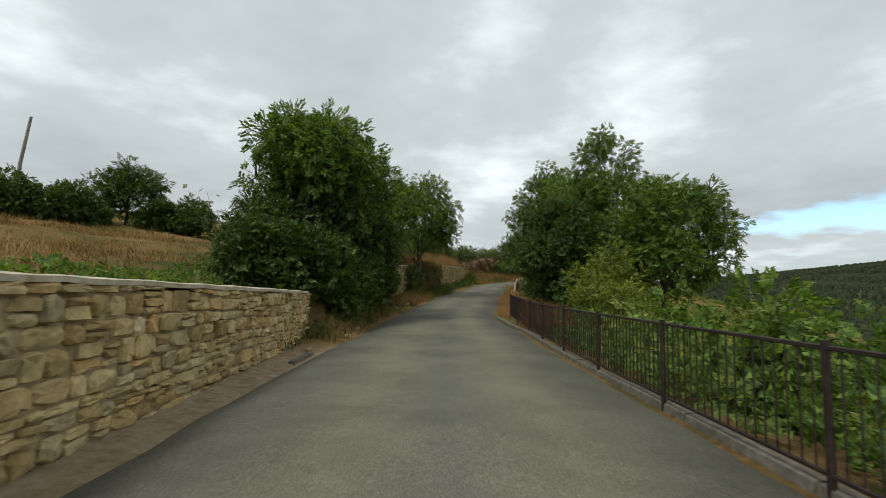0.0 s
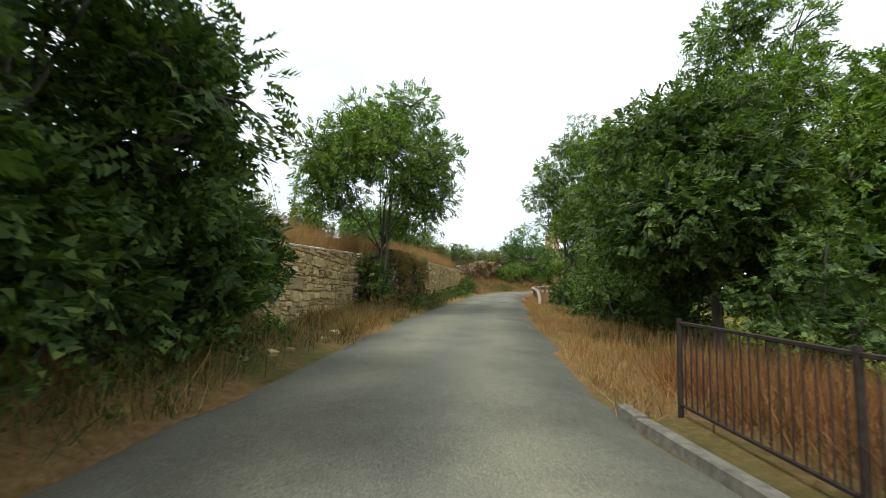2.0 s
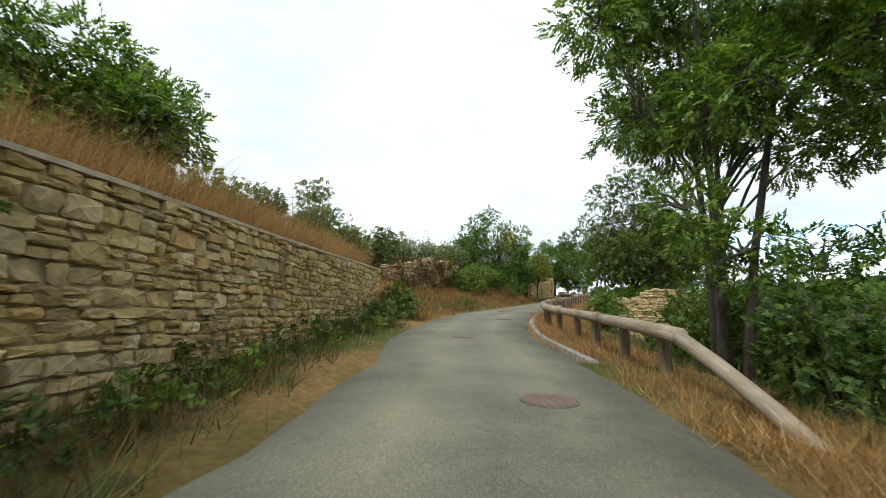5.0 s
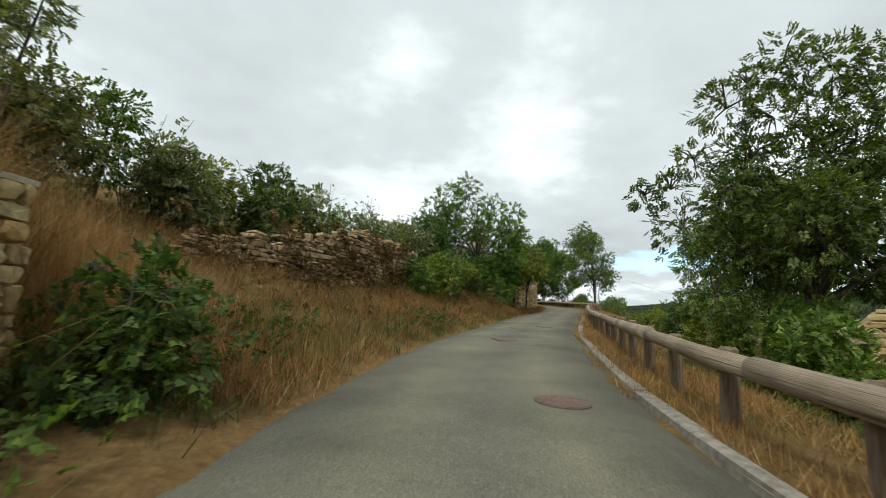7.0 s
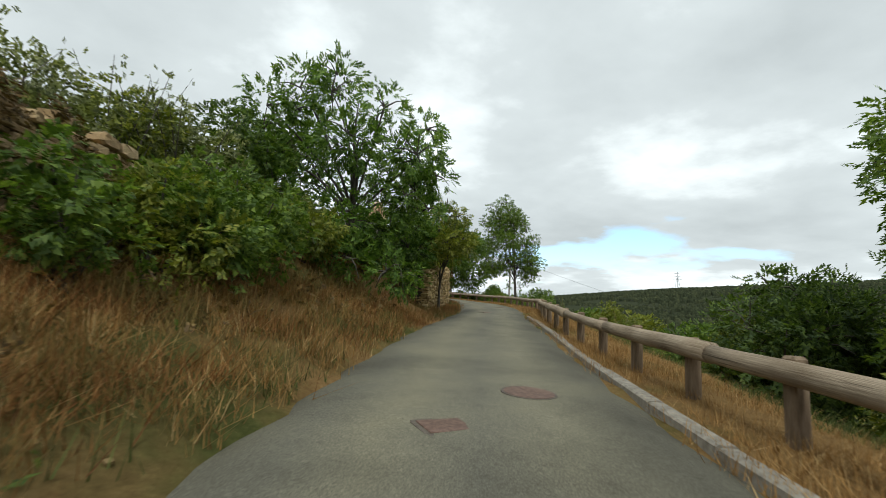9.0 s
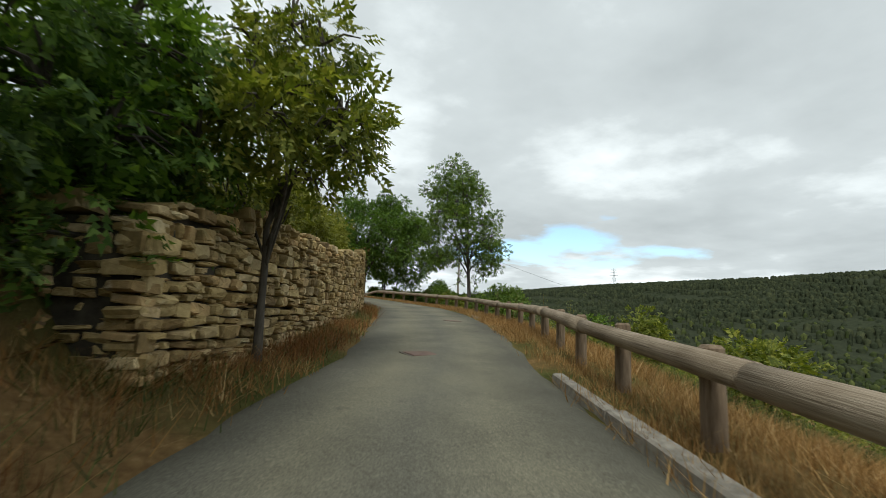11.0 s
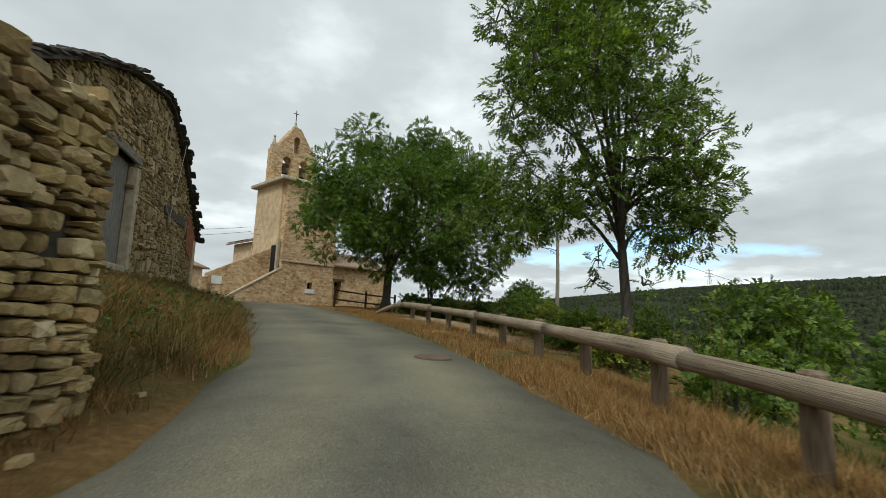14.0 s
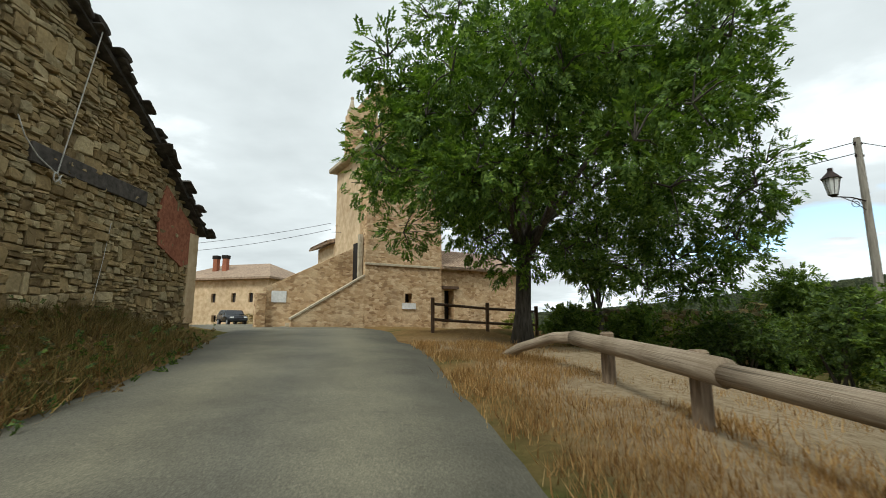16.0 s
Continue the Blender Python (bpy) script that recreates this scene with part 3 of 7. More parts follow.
def tube(points, radii, sides=8, wobble=0.0, seed=0):
    """Verts and quads of a tapered tube along points, closed at both ends."""
    v, f = [], []
    n = len(points)
    for i, (p, r) in enumerate(zip(points, radii)):
        p = Vector(p)
        t = Vector(points[min(i + 1, n - 1)]) - Vector(points[max(i - 1, 0)])
        a, b = frame_of(t)
        for j in range(sides):
            an = 2 * math.pi * j / sides
            rr = r * (1 + wobble * noise.noise((p.x * 2 + seed, p.y * 2 + j * 0.9, p.z * 1.3)))
            v.append(tuple(p + a * (rr * math.cos(an)) + b * (rr * math.sin(an))))
    for i in range(n - 1):
        for j in range(sides):
            k = (j + 1) % sides
            f.append((i * sides + j, i * sides + k, (i + 1) * sides + k, (i + 1) * sides + j))
    f.append(tuple(range(sides - 1, -1, -1)))
    f.append(tuple((n - 1) * sides + j for j in range(sides)))
    return v, f


def box(bm, cx, cy, cz, sx, sy, sz, m=None, bevel=0.0):
    """A box of that size round a middle, in the space m."""
    r = bmesh.ops.create_cube(bm, size=1.0)
    t = Matrix.Translation((cx, cy, cz)) @ Matrix.Diagonal((sx, sy, sz, 1))
    bmesh.ops.transform(bm, matrix=(m @ t) if m else t, verts=r["verts"])
    if bevel:
        es = list({e for q in r["verts"] for e in q.link_edges})
        bmesh.ops.bevel(bm, geom=es, offset=bevel, segments=1, affect="EDGES")


def boxed(name, dims, material, parent, m=None, bevel=0.0, label=""):
    bm = bmesh.new()
    box(bm, *dims, m=m, bevel=bevel)
    return part(name, bm, material, parent, label)


def thing(name, place, label, category, group="", kind=""):
    e = new(name)
    e.location = place
    e.empty_display_size = 0.2
    return tagged(e, label, category, group, kind)


def under(ob, parent):
    """Parents a world-space mesh so that it keeps its place."""
    ob.parent = parent
    ob.matrix_parent_inverse = Matrix.Translation(parent.location).inverted()
    return ob


# ---- stone walls ----
def stone_shapes(count, seed, worn=False):
    """Unit field stones: an uneven outline, a slightly tilted face towards +y, a closed back. worn: rounder, with softened edges."""
    rnd = random.Random(seed)
    out = []
    for i in range(count):
        base = [(-0.5, -0.36), (-0.42, -0.48), (0.05, -0.5), (0.43, -0.48), (0.5, -0.36), (0.5, 0.34), (0.41, 0.49), (-0.05, 0.5), (-0.43, 0.48), (-0.5, 0.35)]
        if worn:
            base = [(-0.5, -0.24), (-0.39, -0.45), (0.03, -0.5), (0.40, -0.44), (0.5, -0.22), (0.49, 0.24), (0.38, 0.46), (-0.04, 0.5), (-0.40, 0.44), (-0.5, 0.23)]
        cut = rnd.choice([None, 0, 3, 5, 8])
        rim = [(x + rnd.uniform(-0.07, 0.05), z + rnd.uniform(-0.07, 0.06)) for x, z in base]
        if cut is not None:
            rim[cut] = (rim[cut][0] * rnd.uniform(0.72, 0.9), rim[cut][1] * rnd.uniform(0.7, 0.9))
        tx, tz = rnd.uniform(-0.16, 0.16), rnd.uniform(-0.12, 0.12)
        bm = bmesh.new()
        rings = []
        for k, y, dy in ((0.95, -0.5, 0.0), (1.0, 0.33, 0.05), (0.82, 0.48, 0.05)) if worn else ((0.95, -0.5, 0.0), (1.0, 0.41, 0.04), (0.90, 0.49, 0.045)):
            rings.append([bm.verts.new((x * k, y + rnd.uniform(-dy, dy) + (tx * x + tz * z if y > 0 else 0), z * k)) for x, z in rim])
        mid = bm.verts.new((rnd.uniform(-0.25, 0.25), 0.5 + rnd.uniform(-0.03, 0.06), rnd.uniform(-0.2, 0.2)))
        n = len(base)
        for p, q in zip(rings, rings[1:]):
            for j in range(n):
                bm.faces.new((p[j], p[(j + 1) % n], q[(j + 1) % n], q[j]))
        for j in range(n):
            bm.faces.new((rings[2][j], rings[2][(j + 1) % n], mid))
        bm.faces.new(rings[0][::-1])
        bmesh.ops.triangulate(bm, faces=bm.faces[:])
        bmesh.ops.recalc_face_normals(bm, faces=bm.faces[:])
        for p in bm.faces:
            p.smooth = False
        me = bpy.data.meshes.new("stone")
        bm.to_mesh(me); bm.free()
        out.append(me)
    return out


STONES = stone_shapes(22, 5) + stone_shapes(18, 6, True)
STONE_V = [np.array([q.co[:] for q in me.vertices]) for me in STONES]
STONE_F = [np.array([p.vertices[:] for p in me.polygons]) for me in STONES]
MESHES = {}


def stone_mesh(i, material):
    key = (i, material.name)
    if key not in MESHES:
        me = STONES[i].copy()
        me.materials.append(material)
        MESHES[key] = me
    return MESHES[key]


def rubble_cells(rnd, w, h, split):
    """Cuts a block of a course into one, two or three stones: (u, z, width, height) from its lower corner."""
    if h > 0.13 and rnd.random() < split:
        n = 3 if h > 0.24 and rnd.random() < 0.4 else 2
        cuts = [0.0] + sorted((k + rnd.uniform(-0.22, 0.22)) / n for k in range(1, n)) + [1.0]
        out = []
        for p, q in zip(cuts, cuts[1:]):
            if w > 0.34 and rnd.random() < 0.5:
                c = w * rnd.uniform(0.32, 0.68)
                out += [(0, p * h, c, (q - p) * h), (c, p * h, w - c, (q - p) * h)]
            else:
                out.append((0, p * h, w, (q - p) * h))
        return out
    return [(0, 0, w, h)]


def stone_wall(name, line, thick, mats, core, label, hs=(0.16, 0.3), ws=(0.2, 0.5), seed=1, single=(0, 1e9), ragged=0.05, cap=None, jut=0.035, skip=None, kind="structure", category="wall", parent=None, lean=0.0, depth=0.28, gap=0.012, bed=0.13, split=0.6, wave=0.06, miss=0.0, turn=1.0, worn=False):
    """A wall of random rubble brought to rough courses. line: x, y, base height, top height of its face, with the outer side to the right of its run. skip(u, z): leave a hole."""
    rnd = random.Random(seed)
    line = [np.array(p, float) for p in line]
    us = [0.0]
    for a, b in zip(line, line[1:]):
        us.append(us[-1] + float(np.hypot(*(b - a)[:2])))
    L = np.array(line)

    def spot(u):
        i = int(np.clip(np.searchsorted(us, u) - 1, 0, len(us) - 2))
        k = (u - us[i]) / (us[i + 1] - us[i])
        p = L[i] * (1 - k) + L[i + 1] * k
        t = L[i + 1] - L[i]
        t = Vector((t[0], t[1], 0)).normalized()
        return p, t, Vector((t.y, -t.x, 0))
    owner = parent or thing(name, tuple(line[0][:3]), label, category, kind=kind)
    # the core
    v, f = [], []
    cuts = np.arange(0, us[-1] + 0.3, 0.6).clip(0, us[-1])
    for u in cuts:
        p, t, n = spot(u)
        top = p[3] - 0.06 - ragged
        for d, z in ((bed, p[2] - 0.3), (bed + lean * (top - p[2]), top), (thick, top), (thick, p[2] - 0.3)):
            v.append((p[0] - n.x * d, p[1] - n.y * d, z))
    for i in range(len(cuts) - 1):
        for j in range(4):
            k = (j + 1) % 4
            f.append((i * 4 + j, i * 4 + k, i * 4 + 4 + k, i * 4 + 4 + j))
    f += [(3, 2, 1, 0), tuple(len(v) - 4 + j for j in range(4))]
    if not skip:
        under(part("wall_core", (v, f), core), owner)
    jv, jf, count, base = [], [], 0, 0
    z, zt = min(p[2] for p in line) - 0.1, max(p[3] for p in line) + ragged
    course = 0

    def bow(k, u):
        return wave * noise.noise((u * 0.55, seed * 3.1, k * 0.45)) * 1.6
    while z < zt:
        h = rnd.uniform(*hs)
        u = -rnd.uniform(0, 0.25)
        while u < us[-1]:
            w = rnd.uniform(*ws) * (1.0 if rnd.random() < 0.8 else rnd.uniform(0.55, 1.5))
            w = max(min(w, us[-1] - u), 0.06)
            mid = min(max(u + w / 2, 0.02), us[-1] - 0.02)
            lo, hi = z + bow(course, mid), z + h + bow(course + 1, mid)
            edge = spot(mid)[0][3] + ragged * noise.noise((mid * 1.7, seed, 0)) * 2
            if ragged < 0.06:
                hi = min(hi, edge)
            if hi - lo > 0.04:
                for cu, cz, cw, ch in rubble_cells(rnd, w, hi - lo, split):
                    um, zc = min(max(u + cu + cw / 2, 0.01), us[-1] - 0.01), lo + cz + ch / 2
                    p, t, n = spot(um)
                    if zc > edge - ch * 0.2 or zc < p[2] - 0.2 or (skip and skip(um, zc)) or rnd.random() < miss:
                        continue
                    out = rnd.uniform(-jut, jut) - lean * (zc - p[2])
                    m = Matrix.Translation((p[0] + n.x * (out - depth / 2 + 0.02), p[1] + n.y * (out - depth / 2 + 0.02), zc))
                    rot = Matrix((t, n, Vector((0, 0, 1)))).transposed().to_4x4()
                    m = m @ rot @ pose(0, 0, 0, rnd.uniform(-3, 3) * turn, rnd.uniform(-2.4, 2.4) * turn, rnd.uniform(-4, 4) * turn) @ Matrix.Diagonal((max(cw - gap, 0.05) * (-1 if rnd.random() < 0.5 else 1), depth * rnd.uniform(0.95, 1.1), max(ch - gap, 0.03), 1))
                    k = rnd.randrange(22, 40) if worn and rnd.random() < 0.6 else rnd.randrange(22)
                    if single[0] <= um <= single[1] and count < 300:
                        ob = new("stone", stone_mesh(k, mats[0]))
                        ob.matrix_world = m
                        ob.parent = owner
                        ob.matrix_parent_inverse = Matrix.Translation(owner.location).inverted()
                        count += 1
                    else:
                        a = np.array(m)
                        jv.append(STONE_V[k] @ a[:3, :3].T + a[:3, 3]); jf.append(STONE_F[k] + base)
                        base += len(STONE_V[k])
            u += w
        z += h
        course += 1
    if cap:
        # a lime-mortar coping, trowelled in one run along the top
        cv, cf = [], []
        for i, u in enumerate(np.arange(0, us[-1] + 0.2, 0.25).clip(0, us[-1])):
            p, t, n = spot(u)
            for d, dz in ((-0.03, -0.012), (-0.035, cap * 0.7), (0.02, cap), (thick - 0.05, cap), (thick, cap * 0.6), (thick, -0.05)):
                j = 0.014 * noise.noise((u * 1.9, d * 9, seed)) + 0.008 * noise.noise((u * 7.0, d * 5, seed))
                cv.append((p[0] - n.x * (d + j), p[1] - n.y * (d + j), p[3] + dz + j))
            if i:
                cf += [(i * 6 - 6 + j, i * 6 - 6 + (j + 1) % 6, i * 6 + (j + 1) % 6, i * 6 + j) for j in range(6)]
        cf += [(5, 4, 3, 2, 1, 0), tuple(len(cv) - 6 + j for j in range(6))]
        under(part("coping", (cv, cf), M_COPING, None, "pale trowelled lime-mortar coping"), owner)
    if jv:
        ob = new("stone_rest", quick_mesh("stone_rest", np.concatenate(jv), np.concatenate(jf), mats[1], True))
        under(ob, owner)
        ob["kind"] = "stuff"
    return owner


def wall_ivy(name, line, per, material, label, seed, cover=0.0, size=0.9, top=0.5, leaf="small"):
    """Creeper on a wall's face, thicker towards its top; one object. line as for stone_wall."""
    rnd = np.random.default_rng(seed)
    P, D = [], []
    for a, b in zip(line, line[1:]):
        a, b = np.array(a, float), np.array(b, float)
        t = (b - a)[:2]
        ln = np.linalg.norm(t)
        t = t / ln
        n = int(per * ln * (a[3] - a[2]))
        u, q = rnd.uniform(0, 1, n), rnd.uniform(0, 1.08, n)
        base = a + (b - a) * u[:, None]
        z = base[:, 2] + (base[:, 3] - base[:, 2]) * q
        x, y = base[:, 0] + t[1] * rnd.uniform(0.0, 0.16, n), base[:, 1] - t[0] * rnd.uniform(0.0, 0.16, n)
        keep = waves(x * 2.2, y * 2.2, z * 2.6, seed) + top * (q - 0.5) > cover
        P.append(np.c_[x, y, z][keep]); D.append(np.tile([t[1], -t[0], -0.2], (int(keep.sum()), 1)))
    P, D = np.concatenate(P), np.concatenate(D)
    v, f = scatter(SPRIGS[leaf], P, D, rnd, size, 0.4)
    return tagged(new(name, quick_mesh(name, v, f, material)), label, "creeper", kind="stuff")


# ---- trees, bushes, grass ----
def sprig(leaflets, length, leaf, wide):
    """A twig with paired pointed leaflets, bent down at their tips."""
    v, f = [], []
    n = leaflets // 2
    spots = [(length * (i + 1) / (n + 0.6), s) for i in range(n) for s in (-1, 1)] + [(length, 0)] * (leaflets % 2)
    for i, (x, s) in enumerate(spots):
        an = radians(52 + 9 * math.sin(i * 2.3))
        dx, dy = (math.cos(an), s * math.sin(an)) if s else (1, 0)
        b = len(v)
        lift = 0.1 * leaf * math.sin(i * 1.9)
        v += [(x + dx * leaf * 0.22 - dy * wide / 2, dy * leaf * 0.22 + dx * wide / 2, 0.06 * leaf + lift),
              (x + dx * leaf * 0.30 + dy * wide / 2, dy * leaf * 0.30 - dx * wide / 2, 0.02 * leaf - lift), (x + dx * leaf * 1.1, dy * leaf * 1.1, -0.22 * leaf)]
        f.append((b, b + 1, b + 2))
    return np.array(v), np.array(f)


SPRIGS = {"ash": sprig(9, 0.22, 0.10, 0.060), "walnut": sprig(9, 0.24, 0.115, 0.078), "small": sprig(8, 0.14, 0.068, 0.050), "moss": sprig(4, 0.05, 0.042, 0.026)}


def scatter(template, pos, out, rnd, size=1.0, droop=0.35, spread=0.55):
    """Copies of a template at places, turned outwards and drooping."""
    v, f = template
    n = len(pos)
    d = out + rnd.normal(0, spread, (n, 3))
    d[:, 2] -= droop
    d /= np.linalg.norm(d, axis=1, keepdims=True) + 1e-9
    r = rnd.normal(0, 1, (n, 3)) * [0.5, 0.5, 1.2]
    b = np.cross(r, d); b /= np.linalg.norm(b, axis=1, keepdims=True) + 1e-9
    c = np.cross(d, b)
    sc = size * rnd.uniform(0.75, 1.3, n)
    m = np.stack([d, b, c], 2) * sc[:, None, None]
    vv = np.einsum("nij,kj->nki", m, v) + pos[:, None, :]
    ff = f[None] + (np.arange(n) * len(v))[:, None, None]
    return vv.reshape(-1, 3), ff.reshape(-1, f.shape[1])


def crown_mesh(name, lobes, kind, density, material, rnd, size=1.0, inner=0.35, droop=0.35):
    """Leaves round lobes (x, y, z, radius): most near the skins, some larger ones within."""
    P, D = [], []
    for x, y, z, r in lobes:
        n = int(density * 0.58 * r * r)
        d = rnd.normal(0, 1, (n, 3)); d /= np.linalg.norm(d, axis=1, keepdims=True)
        lump = waves((x + d[:, 0] * r) * 3, (y + d[:, 1] * r) * 3, (z + d[:, 2] * r) * 3, 7)
        k = r * (rnd.uniform(0.45, 1.0, n) ** 0.5) * (1 + 0.28 * lump)
        P.append(np.array([x, y, z]) + d * k[:, None] * [1, 1, 0.85]); D.append(d)
    P, D = np.concatenate(P), np.concatenate(D)
    v1, f1 = scatter(SPRIGS[kind], P, D, rnd, size * 1.17, droop)
    Q = []
    for x, y, z, r in lobes:
        n = int(density * 0.56 * inner * r * r * 0.3)
        d = rnd.normal(0, 1, (n, 3)); d /= np.linalg.norm(d, axis=1, keepdims=True)
        Q.append(np.array([x, y, z]) + d * (r * rnd.uniform(0.1, 0.6, n))[:, None])
    Q = np.concatenate(Q)
    v2, f2 = scatter(SPRIGS[kind], Q, rnd.normal(0, 1, Q.shape), rnd, size * 1.35, droop)
    return quick_mesh(name, np.concatenate([v1, v2]), np.concatenate([f1, f2 + len(v1)]), material)


def tree(name, base, lobes, label, material, kind="ash", density=420, trunk=0.16, fork=0.35, seed=1, size=1.0, stems=1, inner=0.5, category="tree", limbs=8, droop=0.35, group="", spread=2.5):
    """A tree: trunk, limbs to its largest lobes, and a leafy crown. lobes: x, y, z, radius from the tree's foot."""
    rnd = np.random.default_rng(seed)
    rr = random.Random(seed)
    bx, by, bz = base
    own = thing(name, base, label, category, group)
    top = max(l[2] for l in lobes)
    mid = np.mean([l[:3] for l in lobes], axis=0)
    fz = top * fork
    for k in range(stems):
        ox, oy = (rr.uniform(-0.35, 0.35), rr.uniform(-0.35, 0.35)) if stems > 1 else (0, 0)
        tx, ty = mid[0] * 0.5 + ox * spread, mid[1] * 0.5 + oy * spread
        pts = [(ox + (tx - ox) * (t ** 1.3) + 0.12 * rr.uniform(-1, 1) * t, oy + (ty - oy) * (t ** 1.3) + 0.12 * rr.uniform(-1, 1) * t, -0.3 + (top * 0.85 + 0.3) * t) for t in np.linspace(0, 1, 9)]
        rad = [trunk * (1.35 if i == 0 else 1.0) * (1 - 0.11 * i) for i in range(9)]
        smooth(part("trunk", tube(pts, rad, 9, 0.25, seed), M_BARK, own))
        stem = pts
    big = sorted(lobes, key=lambda l: -l[3])[:limbs]
    for i, (x, y, z, r) in enumerate(big):
        s = rr.uniform(0.7, 1.15)
        sz = min(fz * s, z * 0.8)
        st = Vector([np.interp(sz, [p[2] for p in stem], [p[k] for p in stem]) for k in (0, 1)] + [sz])
        en = Vector((x, y, z))
        bend = Vector((rr.uniform(-0.3, 0.3), rr.uniform(-0.3, 0.3), rr.uniform(0.1, 0.5)))
        pts = [st.lerp(en, t) + bend * (4 * t * (1 - t)) for t in np.linspace(0, 1, 6)]
        smooth(part("limb", tube(pts, [trunk * 0.36 * (1 - 0.14 * j) for j in range(6)], 6, 0.2, seed + i), M_BARK, own))
    # twigs
    tv, tf, nb = [], [], 0
    for x, y, z, r in lobes:
        for j in range(5):
            a = Vector((rr.gauss(0, 1), rr.gauss(0, 1), rr.gauss(0.3, 0.8))).normalized()
            v, f = tube([(x, y, z), tuple(Vector((x, y, z)) + a * r * 0.5 + Vector((0, 0, 0.1))), tuple(Vector((x, y, z)) + a * r * 0.95)], [0.03, 0.02, 0.008], 4)
            tv += v; tf += [tuple(q + nb for q in g) for g in f]; nb += len(v)
    tw = part("twig_mass", (tv, tf), M_BARK, own)
    tw["kind"] = "stuff"
    me = crown_mesh("crown", lobes, kind, density, material, rnd, size, inner, droop)
    ob = new("crown", me)
    ob.parent = own
    return own


def cloud_lobes(cx, cy, cz, rx, ry, rz, n, r, seed, flat=0.0):
    """Lobes spread unevenly through an ellipsoid, more of them near its skin."""
    rr = random.Random(seed)
    out = []
    for i in range(n):
        a, b = rr.uniform(0, 2 * math.pi), math.asin(rr.uniform(-0.85 + flat, 1))
        k = rr.uniform(0.35, 0.95) ** 0.6
        out.append((cx + rx * k * math.cos(a) * math.cos(b), cy + ry * k * math.sin(a) * math.cos(b), cz + rz * k * math.sin(b), r * rr.uniform(0.65, 1.25)))
    return out


def bush(name, x, y, lobes, label, material, kind="small", density=520, seed=1, size=1.0, category="bush", inner=0.6, group=""):
    """A shrub: several thin stems and a leafy crown down to the ground."""
    rnd, rr = np.random.default_rng(seed), random.Random(seed)
    own = thing(name, (x, y, height(x, y)), label, category, group)
    for i, (a, b, c, r) in enumerate(sorted(lobes, key=lambda l: -l[3])[:5]):
        p = [(rr.uniform(-0.15, 0.15), rr.uniform(-0.15, 0.15), -0.2), (a * 0.5, b * 0.5, c * 0.55), (a, b, c + r * 0.4)]
        part("stem", tube(p, [0.045, 0.03, 0.012], 5), M_BARK, own)
    ob = new("crown", crown_mesh("crown", lobes, kind, density, material, rnd, size, inner))
    ob.parent = own
    return own


def blade_mesh(name, pos, rnd, material, tall=(0.3, 0.7), blades=7, wide=0.012, lean=0.5):
    """Tufts of bent blades at places on the land."""
    n = len(pos) * blades
    p = np.repeat(pos, blades, axis=0) + np.c_[rnd.normal(0, 0.13, (n, 2)), np.zeros(n)]
    h = rnd.uniform(*tall, n)
    a = rnd.uniform(0, 2 * np.pi, n)
    le = np.abs(rnd.normal(0, lean, n)) * h
    dx, dy = np.cos(a) * le, np.sin(a) * le
    b = a + rnd.normal(0, 0.6, n) + np.pi / 2
    w = wide * rnd.uniform(0.6, 1.5, n)
    wx, wy = np.cos(b) * w, np.sin(b) * w
    z = np.zeros(n)
    v = np.stack([p + np.c_[-wx, -wy, z - 0.05], p + np.c_[wx, wy, z - 0.05], p + np.c_[dx, dy, h]], 1).reshape(-1, 3)
    f = np.arange(n)[:, None] * 3 + np.arange(3)
    return quick_mesh(name, v, f, material)


def places(s, l):
    """at() for arrays, on the road's level."""
    i = np.clip(np.searchsorted(DS, s) - 1, 0, len(DS) - 2)
    u = ((s - DS[i]) / (DS[i + 1] - DS[i]))[:, None]
    q = DL[i] * (1 - u) + DL[i + 1] * u
    t = DL[i + 1] - DL[i]
    t = t[:, :2] / np.linalg.norm(t[:, :2], axis=1, keepdims=True)
    return q + np.c_[t[:, 1] * l, -t[:, 0] * l, np.zeros(len(l))]


def grass(name, spans, per, material, label, tall=(0.3, 0.7), blades=7, wide=0.012, lean=0.5, seed=1, clump=0.0):
    """Grass over stretches of the roadside (s0, s1, l0, l1), per square metre; one object that nobody could count."""
    rnd = np.random.default_rng(seed)
    P = []
    for s0, s1, l0, l1 in spans:
        n = int(per * (s1 - s0) * abs(l1 - l0))
        s, l = rnd.uniform(s0, s1, n), rnd.uniform(l0, l1, n)
        q = places(s, l)
        if clump:
            k = waves(q[:, 0] * 1.6, q[:, 1] * 1.6, 0, seed) + rnd.normal(0, 0.15, n)
            q = q[k > clump - 0.35]
        P.append(q)
    P = np.concatenate(P)
    s, l, _ = along(P[:, 0], P[:, 1])
    ok = (l < np.interp(s, EDGE[:, 0], EDGE[:, 1]) - 0.02) | (l > np.interp(s, EDGE[:, 0], EDGE[:, 2]) + 0.05)
    P = P[ok]
    P[:, 2] = land(P[:, 0], P[:, 1])
    ob = new(name, blade_mesh(name, P, rnd, material, tall, blades, wide, lean))
    return tagged(ob, label, "grass", kind="stuff")

# ---- walls along the lane ----
def run(*pts):
    """Wall line from (s, l, base, top) with heights above the road; run so that the road lies to its right."""
    return [(*at(s, l)[:2], at(s, l)[2] + b, at(s, l)[2] + t) for s, l, b, t in pts]


